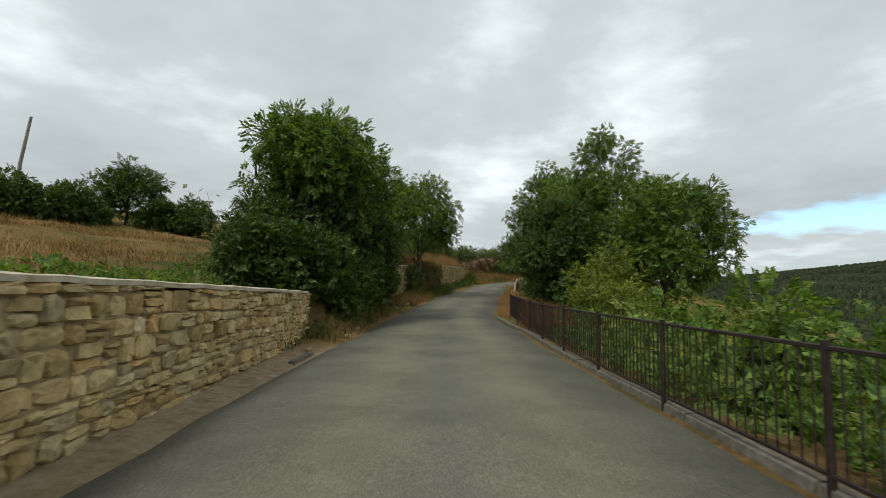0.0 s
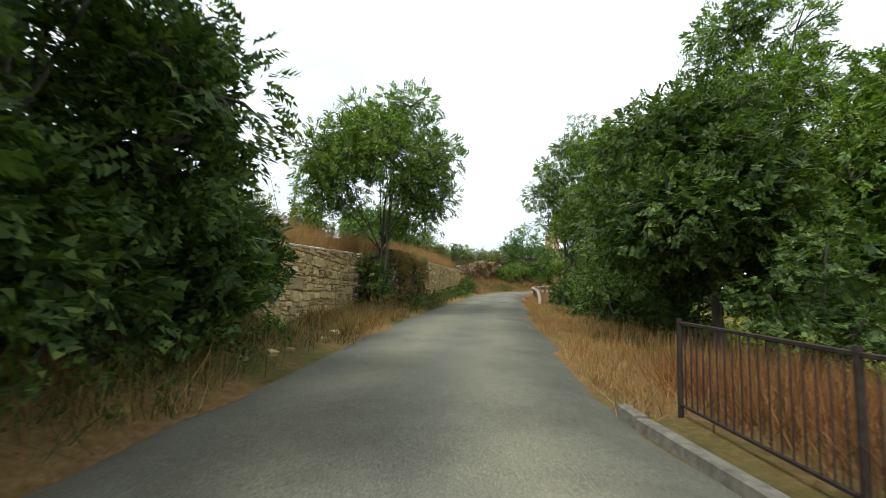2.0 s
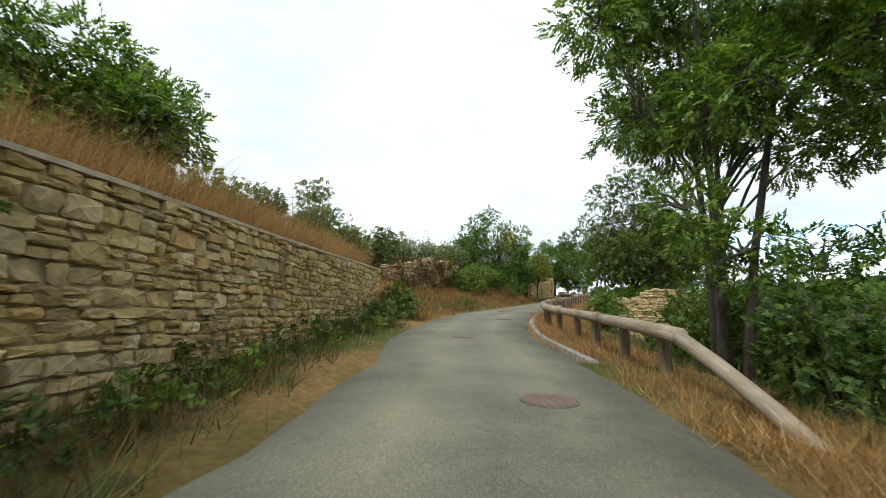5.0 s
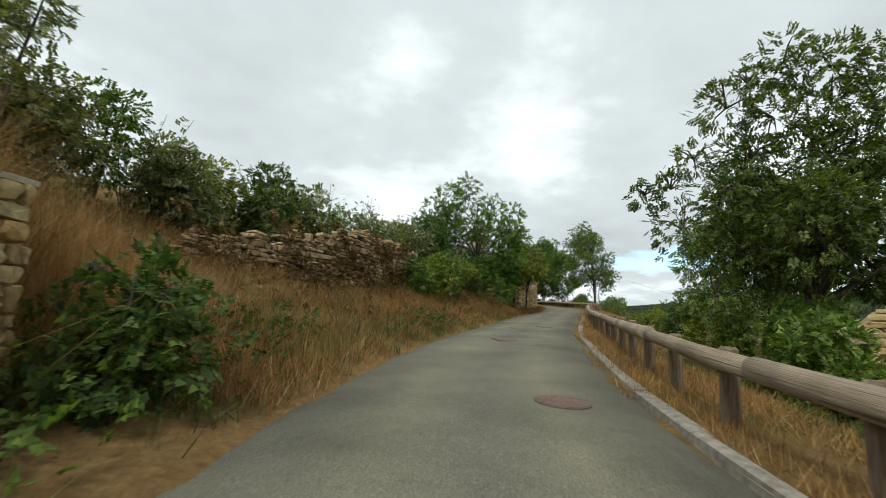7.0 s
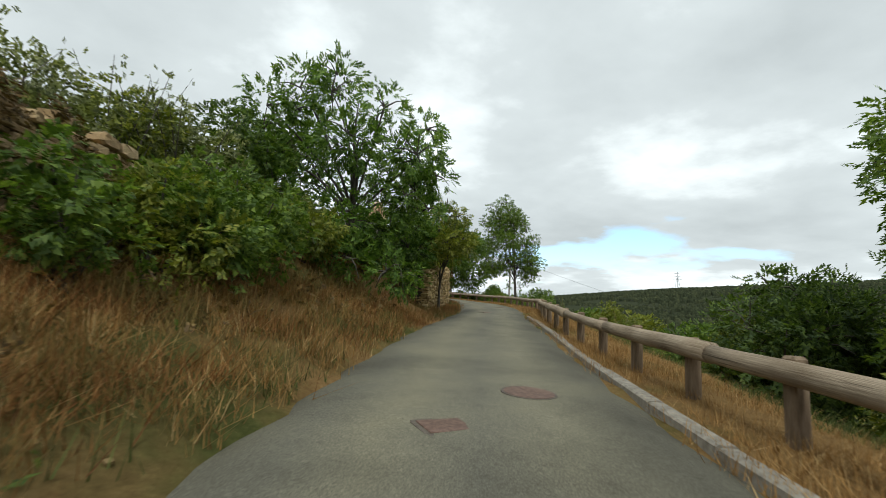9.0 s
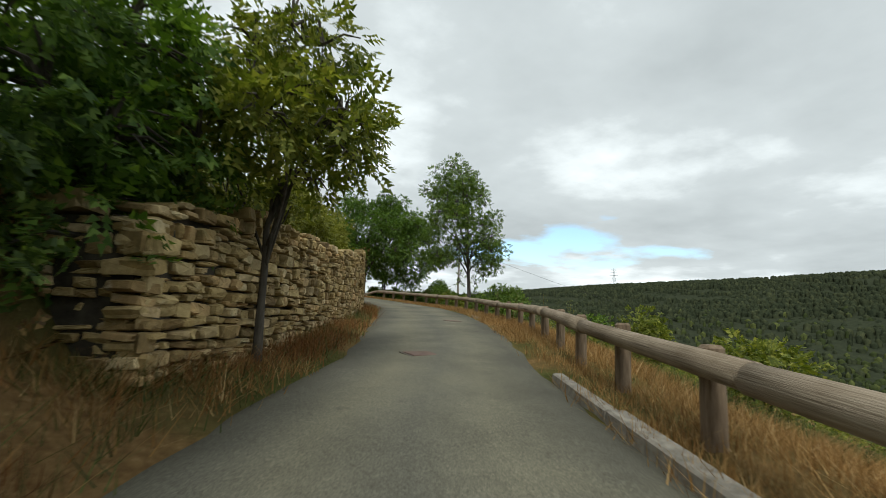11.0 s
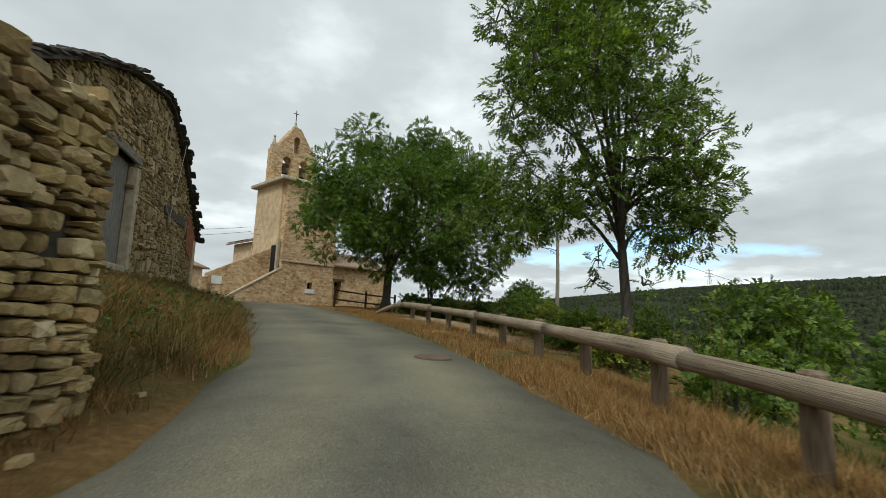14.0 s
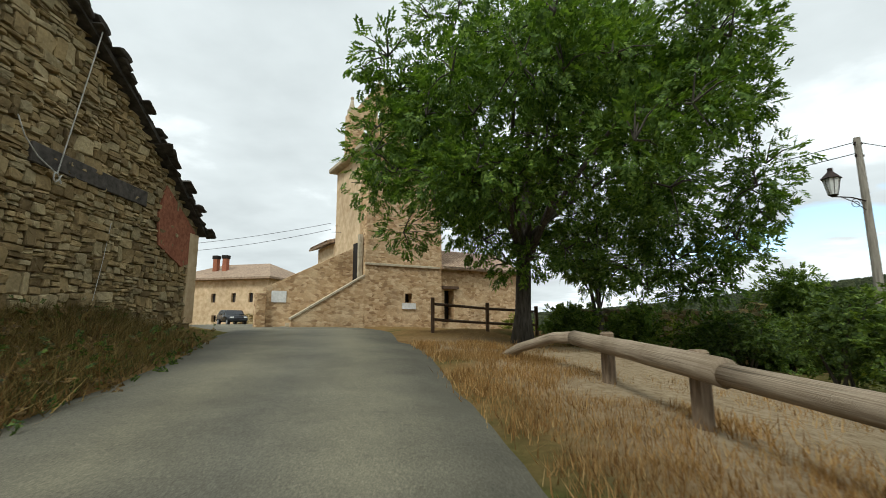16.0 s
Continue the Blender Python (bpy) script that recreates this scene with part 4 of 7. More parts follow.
stone_wall("roadside_wall", run((-4, -2.35, -0.1, 1.42), (4, -2.95, -0.05, 1.32), (8, -3.2, -0.05, 1.26), (12.5, -3.85, -0.05, 1.17)), 0.6, (M_WALL, M_WALL_J), M_MORTAR, "mortared wall of buff field stone with a pale coping", seed=3, single=(6, 17), cap=0.05, ragged=0.0, hs=(0.12, 0.26), ws=(0.16, 0.42), bed=0.03, jut=0.016, gap=0.012, split=0.35, worn=True)
stone_wall("wall_return", run((12.5, -3.85, -0.1, 1.17), (12.75, -6.0, 0.2, 1.3)), 0.6, (M_WALL, M_WALL_J), M_MORTAR, "short end of the mortared buff stone wall", seed=4, cap=0.05, ragged=0.0, hs=(0.12, 0.26), ws=(0.16, 0.42), bed=0.035, jut=0.014)
stone_wall("retaining_wall", run((23.9, -4.2, 0.1, 2.03), (31.5, -4.44, 0.1, 2.2)), 0.8, (M_WALL, M_WALL_J), M_MORTAR, "tall retaining wall of squared buff stone with a thin coping", seed=5, single=(1.5, 9), cap=0.05, ragged=0.0, hs=(0.14, 0.28), ws=(0.22, 0.56), bed=0.045, jut=0.02, gap=0.014, split=0.4, worn=True)
stone_wall("mossy_wall", run((31.4, -4.4, 0.0, 2.25), (35, -3.75, 0.0, 2.4), (40.3, -3.25, 0.0, 2.3)), 0.8, (M_MOSS, M_MOSS_J), M_GAPSHADE, "old dark rubble wall overgrown with moss and dead ivy", seed=6, single=(3, 9), hs=(0.1, 0.22), ws=(0.14, 0.38), jut=0.07, ragged=0.12, gap=0.018, split=0.2, miss=0.06, turn=2.2, worn=True)
stone_wall("buff_wall", run((40.2, -3.22, 0.0, 2.26), (47, -3.3, 0.0, 2.2), (55.0, -3.68, 0.1, 2.05)), 0.8, (M_WALL, M_WALL_J), M_MORTAR, "retaining wall of thin buff stones under dry grass", seed=7, single=(7, 15), hs=(0.11, 0.22), ws=(0.18, 0.46), ragged=0.0, cap=0.05, bed=0.035, jut=0.022, gap=0.014, split=0.3, worn=True)
stone_wall("ruined_wall", run((58, -7.2, 1.0, 1.8), (60.6, -6.7, 1.1, 2.35), (64, -5.9, 1.2, 2.95), (67, -5.25, 1.4, 3.5), (70, -5.4, 1.5, 3.5), (73.4, -5.7, 1.8, 3.3)), 0.6, (M_RUIN, M_RUIN_J), M_GAPSHADE, "tumbled dry-stone wall half buried in dry grass on the bank", seed=9, single=(5, 13), gap=0.014, hs=(0.09, 0.2), ws=(0.15, 0.46), jut=0.07, ragged=0.16, split=0.2, miss=0.03, turn=2.0, worn=True)
stone_wall("curved_dry_wall", run((85.5, -2.7, 0.0, 1.9), (88, -2.75, 0.0, 2.2), (92, -2.95, 0.0, 2.1), (97.6, -3.05, 0.0, 2.2), (102, -3.05, 0.0, 2.6), (105.4, -3.0, 0.0, 2.95), (107.2, -3.0, 0.0, 3.05), (108.7, -3.02, 0.0, 3.05), (109.3, -3.4, 0.0, 3.05), (109.6, -4.5, 0.0, 3.0)), 0.9, (M_DRY, M_DRY_J), M_GAPSHADE, "high curving dry-stone wall of flat limestone slabs", seed=10, single=(9, 20), hs=(0.085, 0.18), ws=(0.13, 0.37), gap=0.017, jut=0.06, ragged=0.1, lean=0.03, split=0.14, miss=0.03, turn=2.0, wave=0.1, worn=True)
stone_wall("wall_end", run((85.5, -4.6, 0.3, 2.0), (85.5, -2.72, 0.0, 1.9)), 0.5, (M_DRY, M_DRY_J), M_GAPSHADE, "broken pale end of a dry-stone wall under bushes", seed=11, hs=(0.12, 0.26), jut=0.06, ragged=0.15, gap=0.016, turn=2.0)
stone_wall("ruined_cottage_wall", [(13.6, 57.5, 0.2, 3.0), (14.8, 57.7, 0.1, 3.25), (16.0, 58.0, 0.0, 3.75), (17.2, 58.3, 0.0, 3.75), (18.6, 58.6, -0.2, 3.4), (20.4, 59.0, -0.4, 3.0), (22.8, 59.5, -0.6, 2.3)], 0.5, (M_WALL, M_WALL_J), M_MORTAR, "broken wall of a ruined buff stone cottage below the lane", seed=12, single=(0, 6), bed=0.04, hs=(0.11, 0.22), ws=(0.16, 0.48), ragged=0.1, split=0.3, worn=True)

# ---- iron fence ----
def iron_fence():
    own = thing("iron_fence", tuple(at(0, 2.65)), "black-brown iron railing on a concrete edging", "fence")
    top = 1.0
    posts = list(np.arange(-4.0, 19.5, 2.42)) + [19.95]
    for s in posts:
        l = np.interp(s, [0, 15, 20], [2.66, 2.62, 2.4])
        p = at(s, l)
        under(part("post", tube([tuple(p + Vector((0, 0, -0.15))), tuple(p + Vector((0, 0, top + 0.03)))], [0.028, 0.028], 6), M_IRON), own)
    for a, b in zip(posts, posts[1:]):
        la, lb = (np.interp(s, [0, 15, 20], [2.66, 2.62, 2.4]) for s in (a, b))
        for h in (0.12, top - 0.02):
            under(part("rail", tube([tuple(at(a, la, h)), tuple(at(b, lb, h))], [0.02, 0.02], 5), M_IRON), own)
        n = 19
        for i in range(1, n):
            k = i / n
            q = at(a + (b - a) * k, la + (lb - la) * k)
            under(part("bar", tube([tuple(q + Vector((0, 0, 0.12))), tuple(q + Vector((0, 0, top - 0.02)))], [0.009, 0.009], 4), M_IRON), own)


iron_fence()

# ---- timber guardrail ----
RAIL = np.array([(44.2, 3.3), (47.5, 3.3), (51, 3.2), (54.5, 2.75), (57.5, 2.68), (61, 2.95), (65, 3.15), (69, 3.15), (73, 2.9), (77, 2.55), (81, 2.25), (85, 2.1), (89, 2.1), (93, 2.4), (97, 2.7), (101, 2.8), (105, 2.85), (109, 2.85), (113, 2.9), (117, 2.8), (121, 2.75), (124.6, 3.1)])


def rail_at(s, dz):
    l = np.interp(s, RAIL[:, 0], RAIL[:, 1])
    return at(s, l, dz)


def grained(ob, sides):
    """Lengthwise coordinates for a log: round it, and along it."""
    me = ob.data
    co = [v.co for v in me.vertices]
    run_, s = [0.0], sides
    for i in range(1, len(co) // s):
        run_.append(run_[-1] + (co[i * s] - co[i * s - s]).length)
    off = random.uniform(0, 50)
    layer = me.uv_layers.new(name="grain")
    for lp in me.loops:
        v = lp.vertex_index
        j = v % s
        layer.data[lp.index].uv = (0.5 + 0.5 * math.cos(2 * math.pi * j / s + 0.6) + off, run_[v // s] + off)
    return ob


def guardrail():
    own = thing("timber_guardrail", tuple(rail_at(44.2, 0)), "round weathered log guardrail on dark square timber posts", "guardrail")
    ss = list(np.arange(44.2, 121.5, 4.05)) + [124.6]
    hh = 0.67
    hat = lambda s: float(np.interp(s, [90, 96, 110, 119], [0.67, 0.6, 0.66, 0.58]))
    for i, (a, b) in enumerate(zip(ss, ss[1:])):
        n = 7
        pts = [tuple(rail_at(a + (b - a) * t, hat(a + (b - a) * t) + 0.015 * math.sin(i * 2.1 + t * 3))) for t in np.linspace(-0.004, 1.004, n)]
        r0 = 0.12 + 0.012 * math.sin(i * 3.7)
        smooth(under(grained(part("log", tube(pts, list(np.linspace(r0 + 0.006, r0 - 0.008, n)), 12, 0.06, i), M_LOG), 12), own))
    # the two ends come down to the ground
    for pts, r in (([rail_at(44.3, hh), rail_at(43.3, 0.42), at(42.2, 3.25, 0.12), at(41.0, 3.1, -0.2)], 0.105), ([rail_at(124.5, 0.58), at(125.3, 3.1, 0.5), at(126.4, 2.95, 0.2), at(127.2, 2.85, -0.15)], 0.105)):
        smooth(under(grained(part("log", tube([tuple(p) for p in pts], [r, r, r * 0.95, r * 0.9], 12, 0.06), M_LOG), 12), own))
    for s in np.arange(45.0, 124.6, 2.02):
        p = rail_at(s, 0)
        z = min(p.z, height(p.x, p.y))
        t = rail_at(s + 0.3, 0) - rail_at(s - 0.3, 0)
        m = Matrix.Translation((p.x, p.y, 0)) @ Matrix.Rotation(math.atan2(t.y, t.x) + random.uniform(-0.08, 0.08), 4, "Z") @ Matrix.Translation((0, -0.13, 0))
        lo, hi = z - 0.3, p.z + hat(s) + 0.145 + random.uniform(-0.02, 0.02)
        ob = boxed("post", (0, 0, (lo + hi) / 2, 0.17, 0.17, hi - lo), M_GPOST, None, m, 0.03)
        under(ob, own)


guardrail()

# ---- ironwork in the road ----
def manhole(s, l, size, square, label):
    p = at(s, l, 0.047 if square else 0.042)
    t = at(s + 0.4, l) - at(s - 0.4, l)
    own = thing("manhole_cover", tuple(p), label, "manhole cover")
    own.rotation_euler = (math.atan2(t.z, t.y), 0, 0)
    bm = bmesh.new()
    if square:
        box(bm, 0, 0, 0, size, size * 0.8, 0.03, bevel=0.006)
    else:
        bmesh.ops.create_cone(bm, cap_ends=True, segments=28, radius1=size / 2, radius2=size / 2 - 0.008, depth=0.03)
    part("lid", bm, M_LID, own)
    bm = bmesh.new()
    if square:
        for x, y, a, b in ((0, size * 0.45, size * 1.14, 0.07), (0, -size * 0.45, size * 1.14, 0.07), (size * 0.54, 0, 0.07, size * 0.83), (-size * 0.54, 0, 0.07, size * 0.83)):
            box(bm, x, y, -0.008, a, b, 0.022)
    else:
        bmesh.ops.create_cone(bm, cap_ends=True, segments=28, radius1=size / 2 + 0.03, radius2=size / 2 + 0.025, depth=0.018)
    part("rim", bm, M_RIM, own)


M_LID = plain_mat("rusted_cast_iron", (0.10, 0.06, 0.045), (0.20, 0.13, 0.10), 18, 0.75, 0.2, bump=0.5)
M_RIM = plain_mat("worn_iron_rim", (0.075, 0.062, 0.05), (0.15, 0.125, 0.10), 18, 0.85, 0.1, bump=0.4)
for s, l, size, sq in ((42.8, 1.12, 0.62, False), (49.8, 0.1, 0.55, False), (57.4, 1.06, 0.62, False), (65.0, 0.2, 0.72, True), (72.6, 0.75, 0.66, False), (70.9, -0.16, 0.45, True), (89.2, -0.45, 0.5, True), (97.3, 0.42, 0.62, False), (112.9, 0.6, 0.66, False)):
    manhole(s, l, size, sq, "rusty square iron chamber cover set in the asphalt" if sq else "rusty round iron manhole cover set in the asphalt")

# ---- church ----
CH = Matrix.Translation((31.65, 135.0, 0)) @ Matrix(((0.906, -0.423, 0, 0), (0.423, 0.906, 0, 0), (0, 0, 1, 0), (0, 0, 0, 1)))
M_RENDER = plain_mat("ochre_lime_render", (0.44, 0.30, 0.165), (0.68, 0.53, 0.345), 2.2, 0.92, bump=0.4)
M_CHSTONE = rubble_mat("ochre_rubble", [(0.0, (0.30, 0.185, 0.10)), (0.3, (0.45, 0.295, 0.16)), (0.7, (0.56, 0.395, 0.235)), (1.0, (0.66, 0.50, 0.32))], (0.40, 0.29, 0.17), scale=4.3, weather=0.35)
M_ASHLAR = plain_mat("pale_ashlar", (0.33, 0.27, 0.18), (0.52, 0.45, 0.33), 5, 0.9, bump=0.3)
M_TILE = plain_mat("old_roof_tile", (0.19, 0.125, 0.082), (0.42, 0.315, 0.225), 5, 0.9, bump=0.6)
M_DARK = plain_mat("dark_interior", (0.012, 0.010, 0.008), (0.025, 0.02, 0.017), 5, 0.95)
M_BRONZE = plain_mat("bronze_bell", (0.05, 0.045, 0.03), (0.11, 0.095, 0.06), 12, 0.5, 0.7)
M_DOORWOOD = plain_mat("grey_door_planks", (0.13, 0.12, 0.105), (0.28, 0.265, 0.24), 6, 0.85, bump=0.6, stretch=(6, 6, 0.4))
M_SLATE = plain_mat("dark_slab_roof", (0.035, 0.03, 0.026), (0.12, 0.105, 0.09), 6, 0.9, bump=0.7)
M_BRICK = plain_mat("red_brick_daub", (0.21, 0.07, 0.038), (0.40, 0.16, 0.09), 9, 0.92, bump=0.6)
M_WHITE = plain_mat("white_sign_plate", (0.62, 0.62, 0.60), (0.80, 0.80, 0.78), 9, 0.5, bump=0.05)
M_GLASS = plain_mat("dark_glass", (0.02, 0.022, 0.025), (0.04, 0.042, 0.045), 6, 0.12, spec=0.6, bump=0.0)
M_ROPE = plain_mat("pale_rope", (0.42, 0.40, 0.36), (0.66, 0.64, 0.60), 40, 0.9)
M_CABLE = plain_mat("black_cable", (0.015, 0.015, 0.016), (0.03, 0.03, 0.032), 10, 0.6)
M_POLE = plain_mat("grey_timber_pole", (0.17, 0.15, 0.12), (0.34, 0.31, 0.26), 6, 0.9, bump=0.5, stretch=(4, 4, 0.4))
M_CARPAINT = plain_mat("dark_car_paint", (0.02, 0.022, 0.026), (0.035, 0.038, 0.042), 3, 0.25, 0.3, 0.6, 0.0)
M_RUBBER = plain_mat("black_rubber", (0.012, 0.012, 0.012), (0.025, 0.025, 0.025), 15, 0.85)


def slab_roof(name, pts, thick, material, parent, label=""):
    """A roof plane from four corners, with thickness."""
    bm = bmesh.new()
    n = (Vector(pts[1]) - Vector(pts[0])).cross(Vector(pts[2]) - Vector(pts[1])).normalized()
    if n.z < 0:
        n = -n
    a = [bm.verts.new(Vector(p)) for p in pts]
    b = [bm.verts.new(Vector(p) + n * thick) for p in pts]
    bm.faces.new(a); bm.faces.new(b)
    for i in range(len(pts)):
        j = (i + 1) % len(pts)
        bm.faces.new((a[i], a[j], b[j], b[i]))
    bmesh.ops.recalc_face_normals(bm, faces=bm.faces)
    return part(name, bm, material, parent, label)


def tiles(parent, o, along_v, down_v, material, step=0.24):
    """Rows of half-round roof tiles from the ridge end o, along the eave and down the slope."""
    along_v, down_v = Vector(along_v), Vector(down_v)
    n = int(along_v.length / step)
    up = along_v.cross(down_v).normalized()
    up = up if up.z > 0 else -up
    t = along_v.normalized()
    v, f = [], []
    for i in range(n):
        b = Vector(o) + t * (i + 0.5) * step
        m = 9
        for k in range(m):
            q = b + down_v * (k / (m - 1)) + up * (0.012 * ((k * 7 + i * 3) % 3))
            base = len(v)
            for j in range(5):
                an = math.pi * j / 4
                v.append(tuple(q + t * (-math.cos(an) * step * 0.48) + up * (math.sin(an) * 0.075)))
            if k:
                for j in range(4):
                    f.append((base - 5 + j, base - 4 + j, base + 1 + j, base + j))
    ob = part("tile_rest", (v, f), material, parent)
    ob["kind"] = "stuff"


def prism(name, poly, d0, d1, material, parent, m, label="", axis="y"):
    """A plate with the outline poly (x, z), from depth d0 to d1, in the space m; None in poly starts a hole."""
    bm = bmesh.new()
    loops = [[]]
    for p in poly:
        if p is None:
            loops.append([])
        else:
            loops[-1].append(p)
    for d in (d0, d1):
        es = []
        for lp in loops:
            vs = [bm.verts.new((x, d, z)) for x, z in lp]
            es += [bm.edges.new((vs[i], vs[(i + 1) % len(vs)])) for i in range(len(vs))]
        bmesh.ops.triangle_fill(bm, edges=es, use_beauty=True)
    bm.verts.ensure_lookup_table()
    off = 0
    total = sum(len(lp) for lp in loops)
    for lp in loops:
        n = len(lp)
        for i in range(n):
            j = (i + 1) % n
            bm.faces.new([bm.verts[k] for k in (off + i, off + j, total + off + j, total + off + i)])
        off += n
    bmesh.ops.recalc_face_normals(bm, faces=bm.faces)
    bmesh.ops.transform(bm, matrix=m, verts=bm.verts)
    return part(name, bm, material, parent, label)


def arch(cx, w, z0, z1, n=8):
    """An arched opening's outline."""
    r = w / 2
    return [(cx - r, z0), (cx + r, z0)] + [(cx + r * math.cos(math.pi * i / n), z1 - r + r * math.sin(math.pi * i / n)) for i in range(n + 1)]


def church():
    g = 6.0
    own = thing("village_church", (0, 0, 0), "ochre stone church with a gabled bell wall and an outer stair", "church")
    TW = 4.9   # tower width along the front
    TD = 4.9   # depth of its side
    prism("tower_front", [(0, g - 0.6), (TW, g - 0.6), (TW, 15.95), (0.2, 15.95)] + [None] + [(2.5, 7.5), (2.95, 7.5), (2.95, 8.0), (2.5, 8.0)], 0, 0.7, M_CHSTONE, own, CH, "ochre rubble tower front with a small window")
    prism("tower_side", [(0.7, g - 0.6), (TD, g - 0.6), (TD, 15.95), (0.7, 15.95)], 0, 0.6, M_RENDER, own, CH @ Matrix(((0, 1, 0, 0), (1, 0, 0, 0), (0, 0, 1, 0), (0, 0, 0, 1))), "pale rendered tower side")
    boxed("tower_back", (TW / 2 + 0.3, TD / 2 + 0.4, 10.9, TW - 0.65, TD - 0.85, 10.0), M_CHSTONE, own, CH)
    boxed("cornice", (TW / 2 - 0.1, TD / 2, 16.1, TW + 0.75, TD + 0.7, 0.3), M_ASHLAR, own, CH, 0.06, "moulded stone cornice")
    # bell wall
    b0 = 16.2
    bw = 4.1   # its width
    gable = [(0.0, b0), (bw, b0), (bw, b0 + 3.2), (bw - 0.3, b0 + 3.3), (bw / 2 + 0.3, b0 + 5.4), (bw / 2 - 0.3, b0 + 5.4), (0.3, b0 + 3.3), (0.0, b0 + 3.2)]
    holes = [None] + arch(1.25, 0.85, b0 + 0.6, b0 + 2.6) + [None] + arch(bw - 1.25, 0.85, b0 + 0.6, b0 + 2.6) + [None] + arch(bw / 2, 0.62, b0 + 3.1, b0 + 4.6)
    prism("bell_wall", gable + holes, 2.6, 3.7, M_CHSTONE, own, CH, "gabled bell wall with three arched openings")
    for x in (1.25, bw - 1.25):
        bm = bmesh.new()
        prof = [(0.0, 0.62), (0.16, 0.6), (0.2, 0.45), (0.24, 0.2), (0.36, 0.0)]
        ring = [[bm.verts.new((r * math.cos(2 * math.pi * i / 14), r * math.sin(2 * math.pi * i / 14), z)) for i in range(14)] for r, z in prof[1:]]
        for p, q in zip(ring, ring[1:]):
            for i in range(14):
                bm.faces.new((p[i], p[(i + 1) % 14], q[(i + 1) % 14], q[i]))
        bm.faces.new(ring[0])
        bmesh.ops.transform(bm, matrix=CH @ Matrix.Translation((x, 3.15, b0 + 1.2)), verts=bm.verts)
        bell = part("bell", bm, M_BRONZE, own, "dark bronze bell")
        boxed("yoke", (x, 3.15, b0 + 1.95, 0.9, 0.2, 0.3), M_POST, bell, CH, 0.03)
    for x, z, hgt in ((0.22, b0 + 3.2, 0.7), (bw - 0.22, b0 + 3.2, 0.7), (bw / 2, b0 + 5.3, 0.35)):
        bm = bmesh.new()
        box(bm, x, 3.15, z + 0.15, 0.44, 0.44, 0.3, CH)
        bmesh.ops.create_cone(bm, cap_ends=True, segments=8, radius1=0.22, radius2=0.06, depth=hgt, matrix=CH @ Matrix.Translation((x, 3.15, z + 0.3 + hgt / 2)))
        bmesh.ops.create_icosphere(bm, subdivisions=1, radius=0.13, matrix=CH @ Matrix.Translation((x, 3.15, z + 0.35 + hgt)))
        part("pinnacle", bm, M_ASHLAR, own)
    bm = bmesh.new()
    box(bm, bw / 2, 3.15, b0 + 6.6, 0.05, 0.05, 1.2, CH)
    box(bm, bw / 2, 3.15, b0 + 6.9, 0.5, 0.05, 0.05, CH)
    part("iron_cross", bm, M_IRON, own)
    # lower body to the right, with a low tiled roof
    prism("annex_wall", [(TW, g - 0.6), (11, g - 0.8), (11, 9.66), (TW, 9.66)] + [None] + [(5.25, 6.4), (5.95, 6.4), (5.95, 8.3), (5.25, 8.3)], 0.25, 0.9, M_CHSTONE, own, CH, "low ochre rubble side wall with a doorway")
    boxed("annex_core", (8, 3.2, 7.3, 6, 4.4, 4), M_DARK, own, CH)
    boxed("doorway_lintel", (5.55, 0.2, 8.45, 1.3, 0.25, 0.16), M_POST, own, CH)
    boxed("window_surround", (2.72, -0.02, 7.3, 0.85, 0.1, 0.34), M_WHITE, own, CH)
    boxed("window_pane", (2.72, 0.5, 7.75, 0.5, 0.06, 0.55), M_DARK, own, CH)
    boxed("string_course", (2.4, -0.04, 9.55, 4.7, 0.1, 0.14), M_ASHLAR, own, CH, 0.02)
    o, a, d = CH @ Vector((TW, 3.0, 11.0)), (CH.to_3x3() @ Vector((6.4, 0, 0))), CH.to_3x3() @ Vector((0, -3.15, -1.5))
    slab_roof("annex_roof", [o, o + a, o + a + d, o + d], 0.1, M_TILE, own)
    tiles(own, tuple(o + Vector((0, 0, 0.1))), a, d, M_TILE)
    # stair: wall behind, parapet in front, steps
    prism("stair_wall", [(-4.7, g - 0.4), (0, g - 0.4), (0, 10.6), (-0.4, 10.4), (-4.7, 8.2)], 1.6, 2.0, M_CHSTONE, own, CH, "sloping stone stair wall")
    prism("stair_parapet", [(-3.7, g - 0.4), (0.05, g - 0.4), (0.05, 8.9), (-0.2, 8.8), (-3.7, 6.6)], 0.0, 0.35, M_CHSTONE, own, CH, "sloping stone parapet of the stair")
    prism("parapet_coping", [(-3.75, 6.56), (0.05, 8.86), (0.05, 8.96), (-3.75, 6.66)], -0.05, 0.39, M_ASHLAR, own, CH)
    for i in range(15):
        boxed("step", (-3.75 + i * 0.25, 0.97, (6.1 + 6.25 + i * 0.165) / 2, 0.26, 1.25, 0.15 + i * 0.165), M_ASHLAR, own, CH)
    boxed("stair_door", (-0.03, 1.0, 9.7, 0.12, 0.9, 2.2), M_DARK, own, CH)
    boxed("door_jamb", (-0.08, 0.42, 9.9, 0.2, 0.24, 2.6), M_ASHLAR, own, CH)
    boxed("gate_pier", (-4.9, 1.6, 6.95, 0.5, 0.5, 1.9), M_CHSTONE, own, CH, 0.03)
    # nave behind, with projecting eave
    boxed("nave_wall", (2.1, 6.75, 8.4, 4.2, 3.5, 6.0), M_RENDER, own, CH)
    o, a, d = CH @ Vector((3.5, 4.95, 12.6)), CH.to_3x3() @ Vector((0, 4.0, 0)), CH.to_3x3() @ Vector((-4.0, 0, -1.3))
    slab_roof("nave_roof", [o, o + a, o + a + d, o + d], 0.14, M_TILE, own)
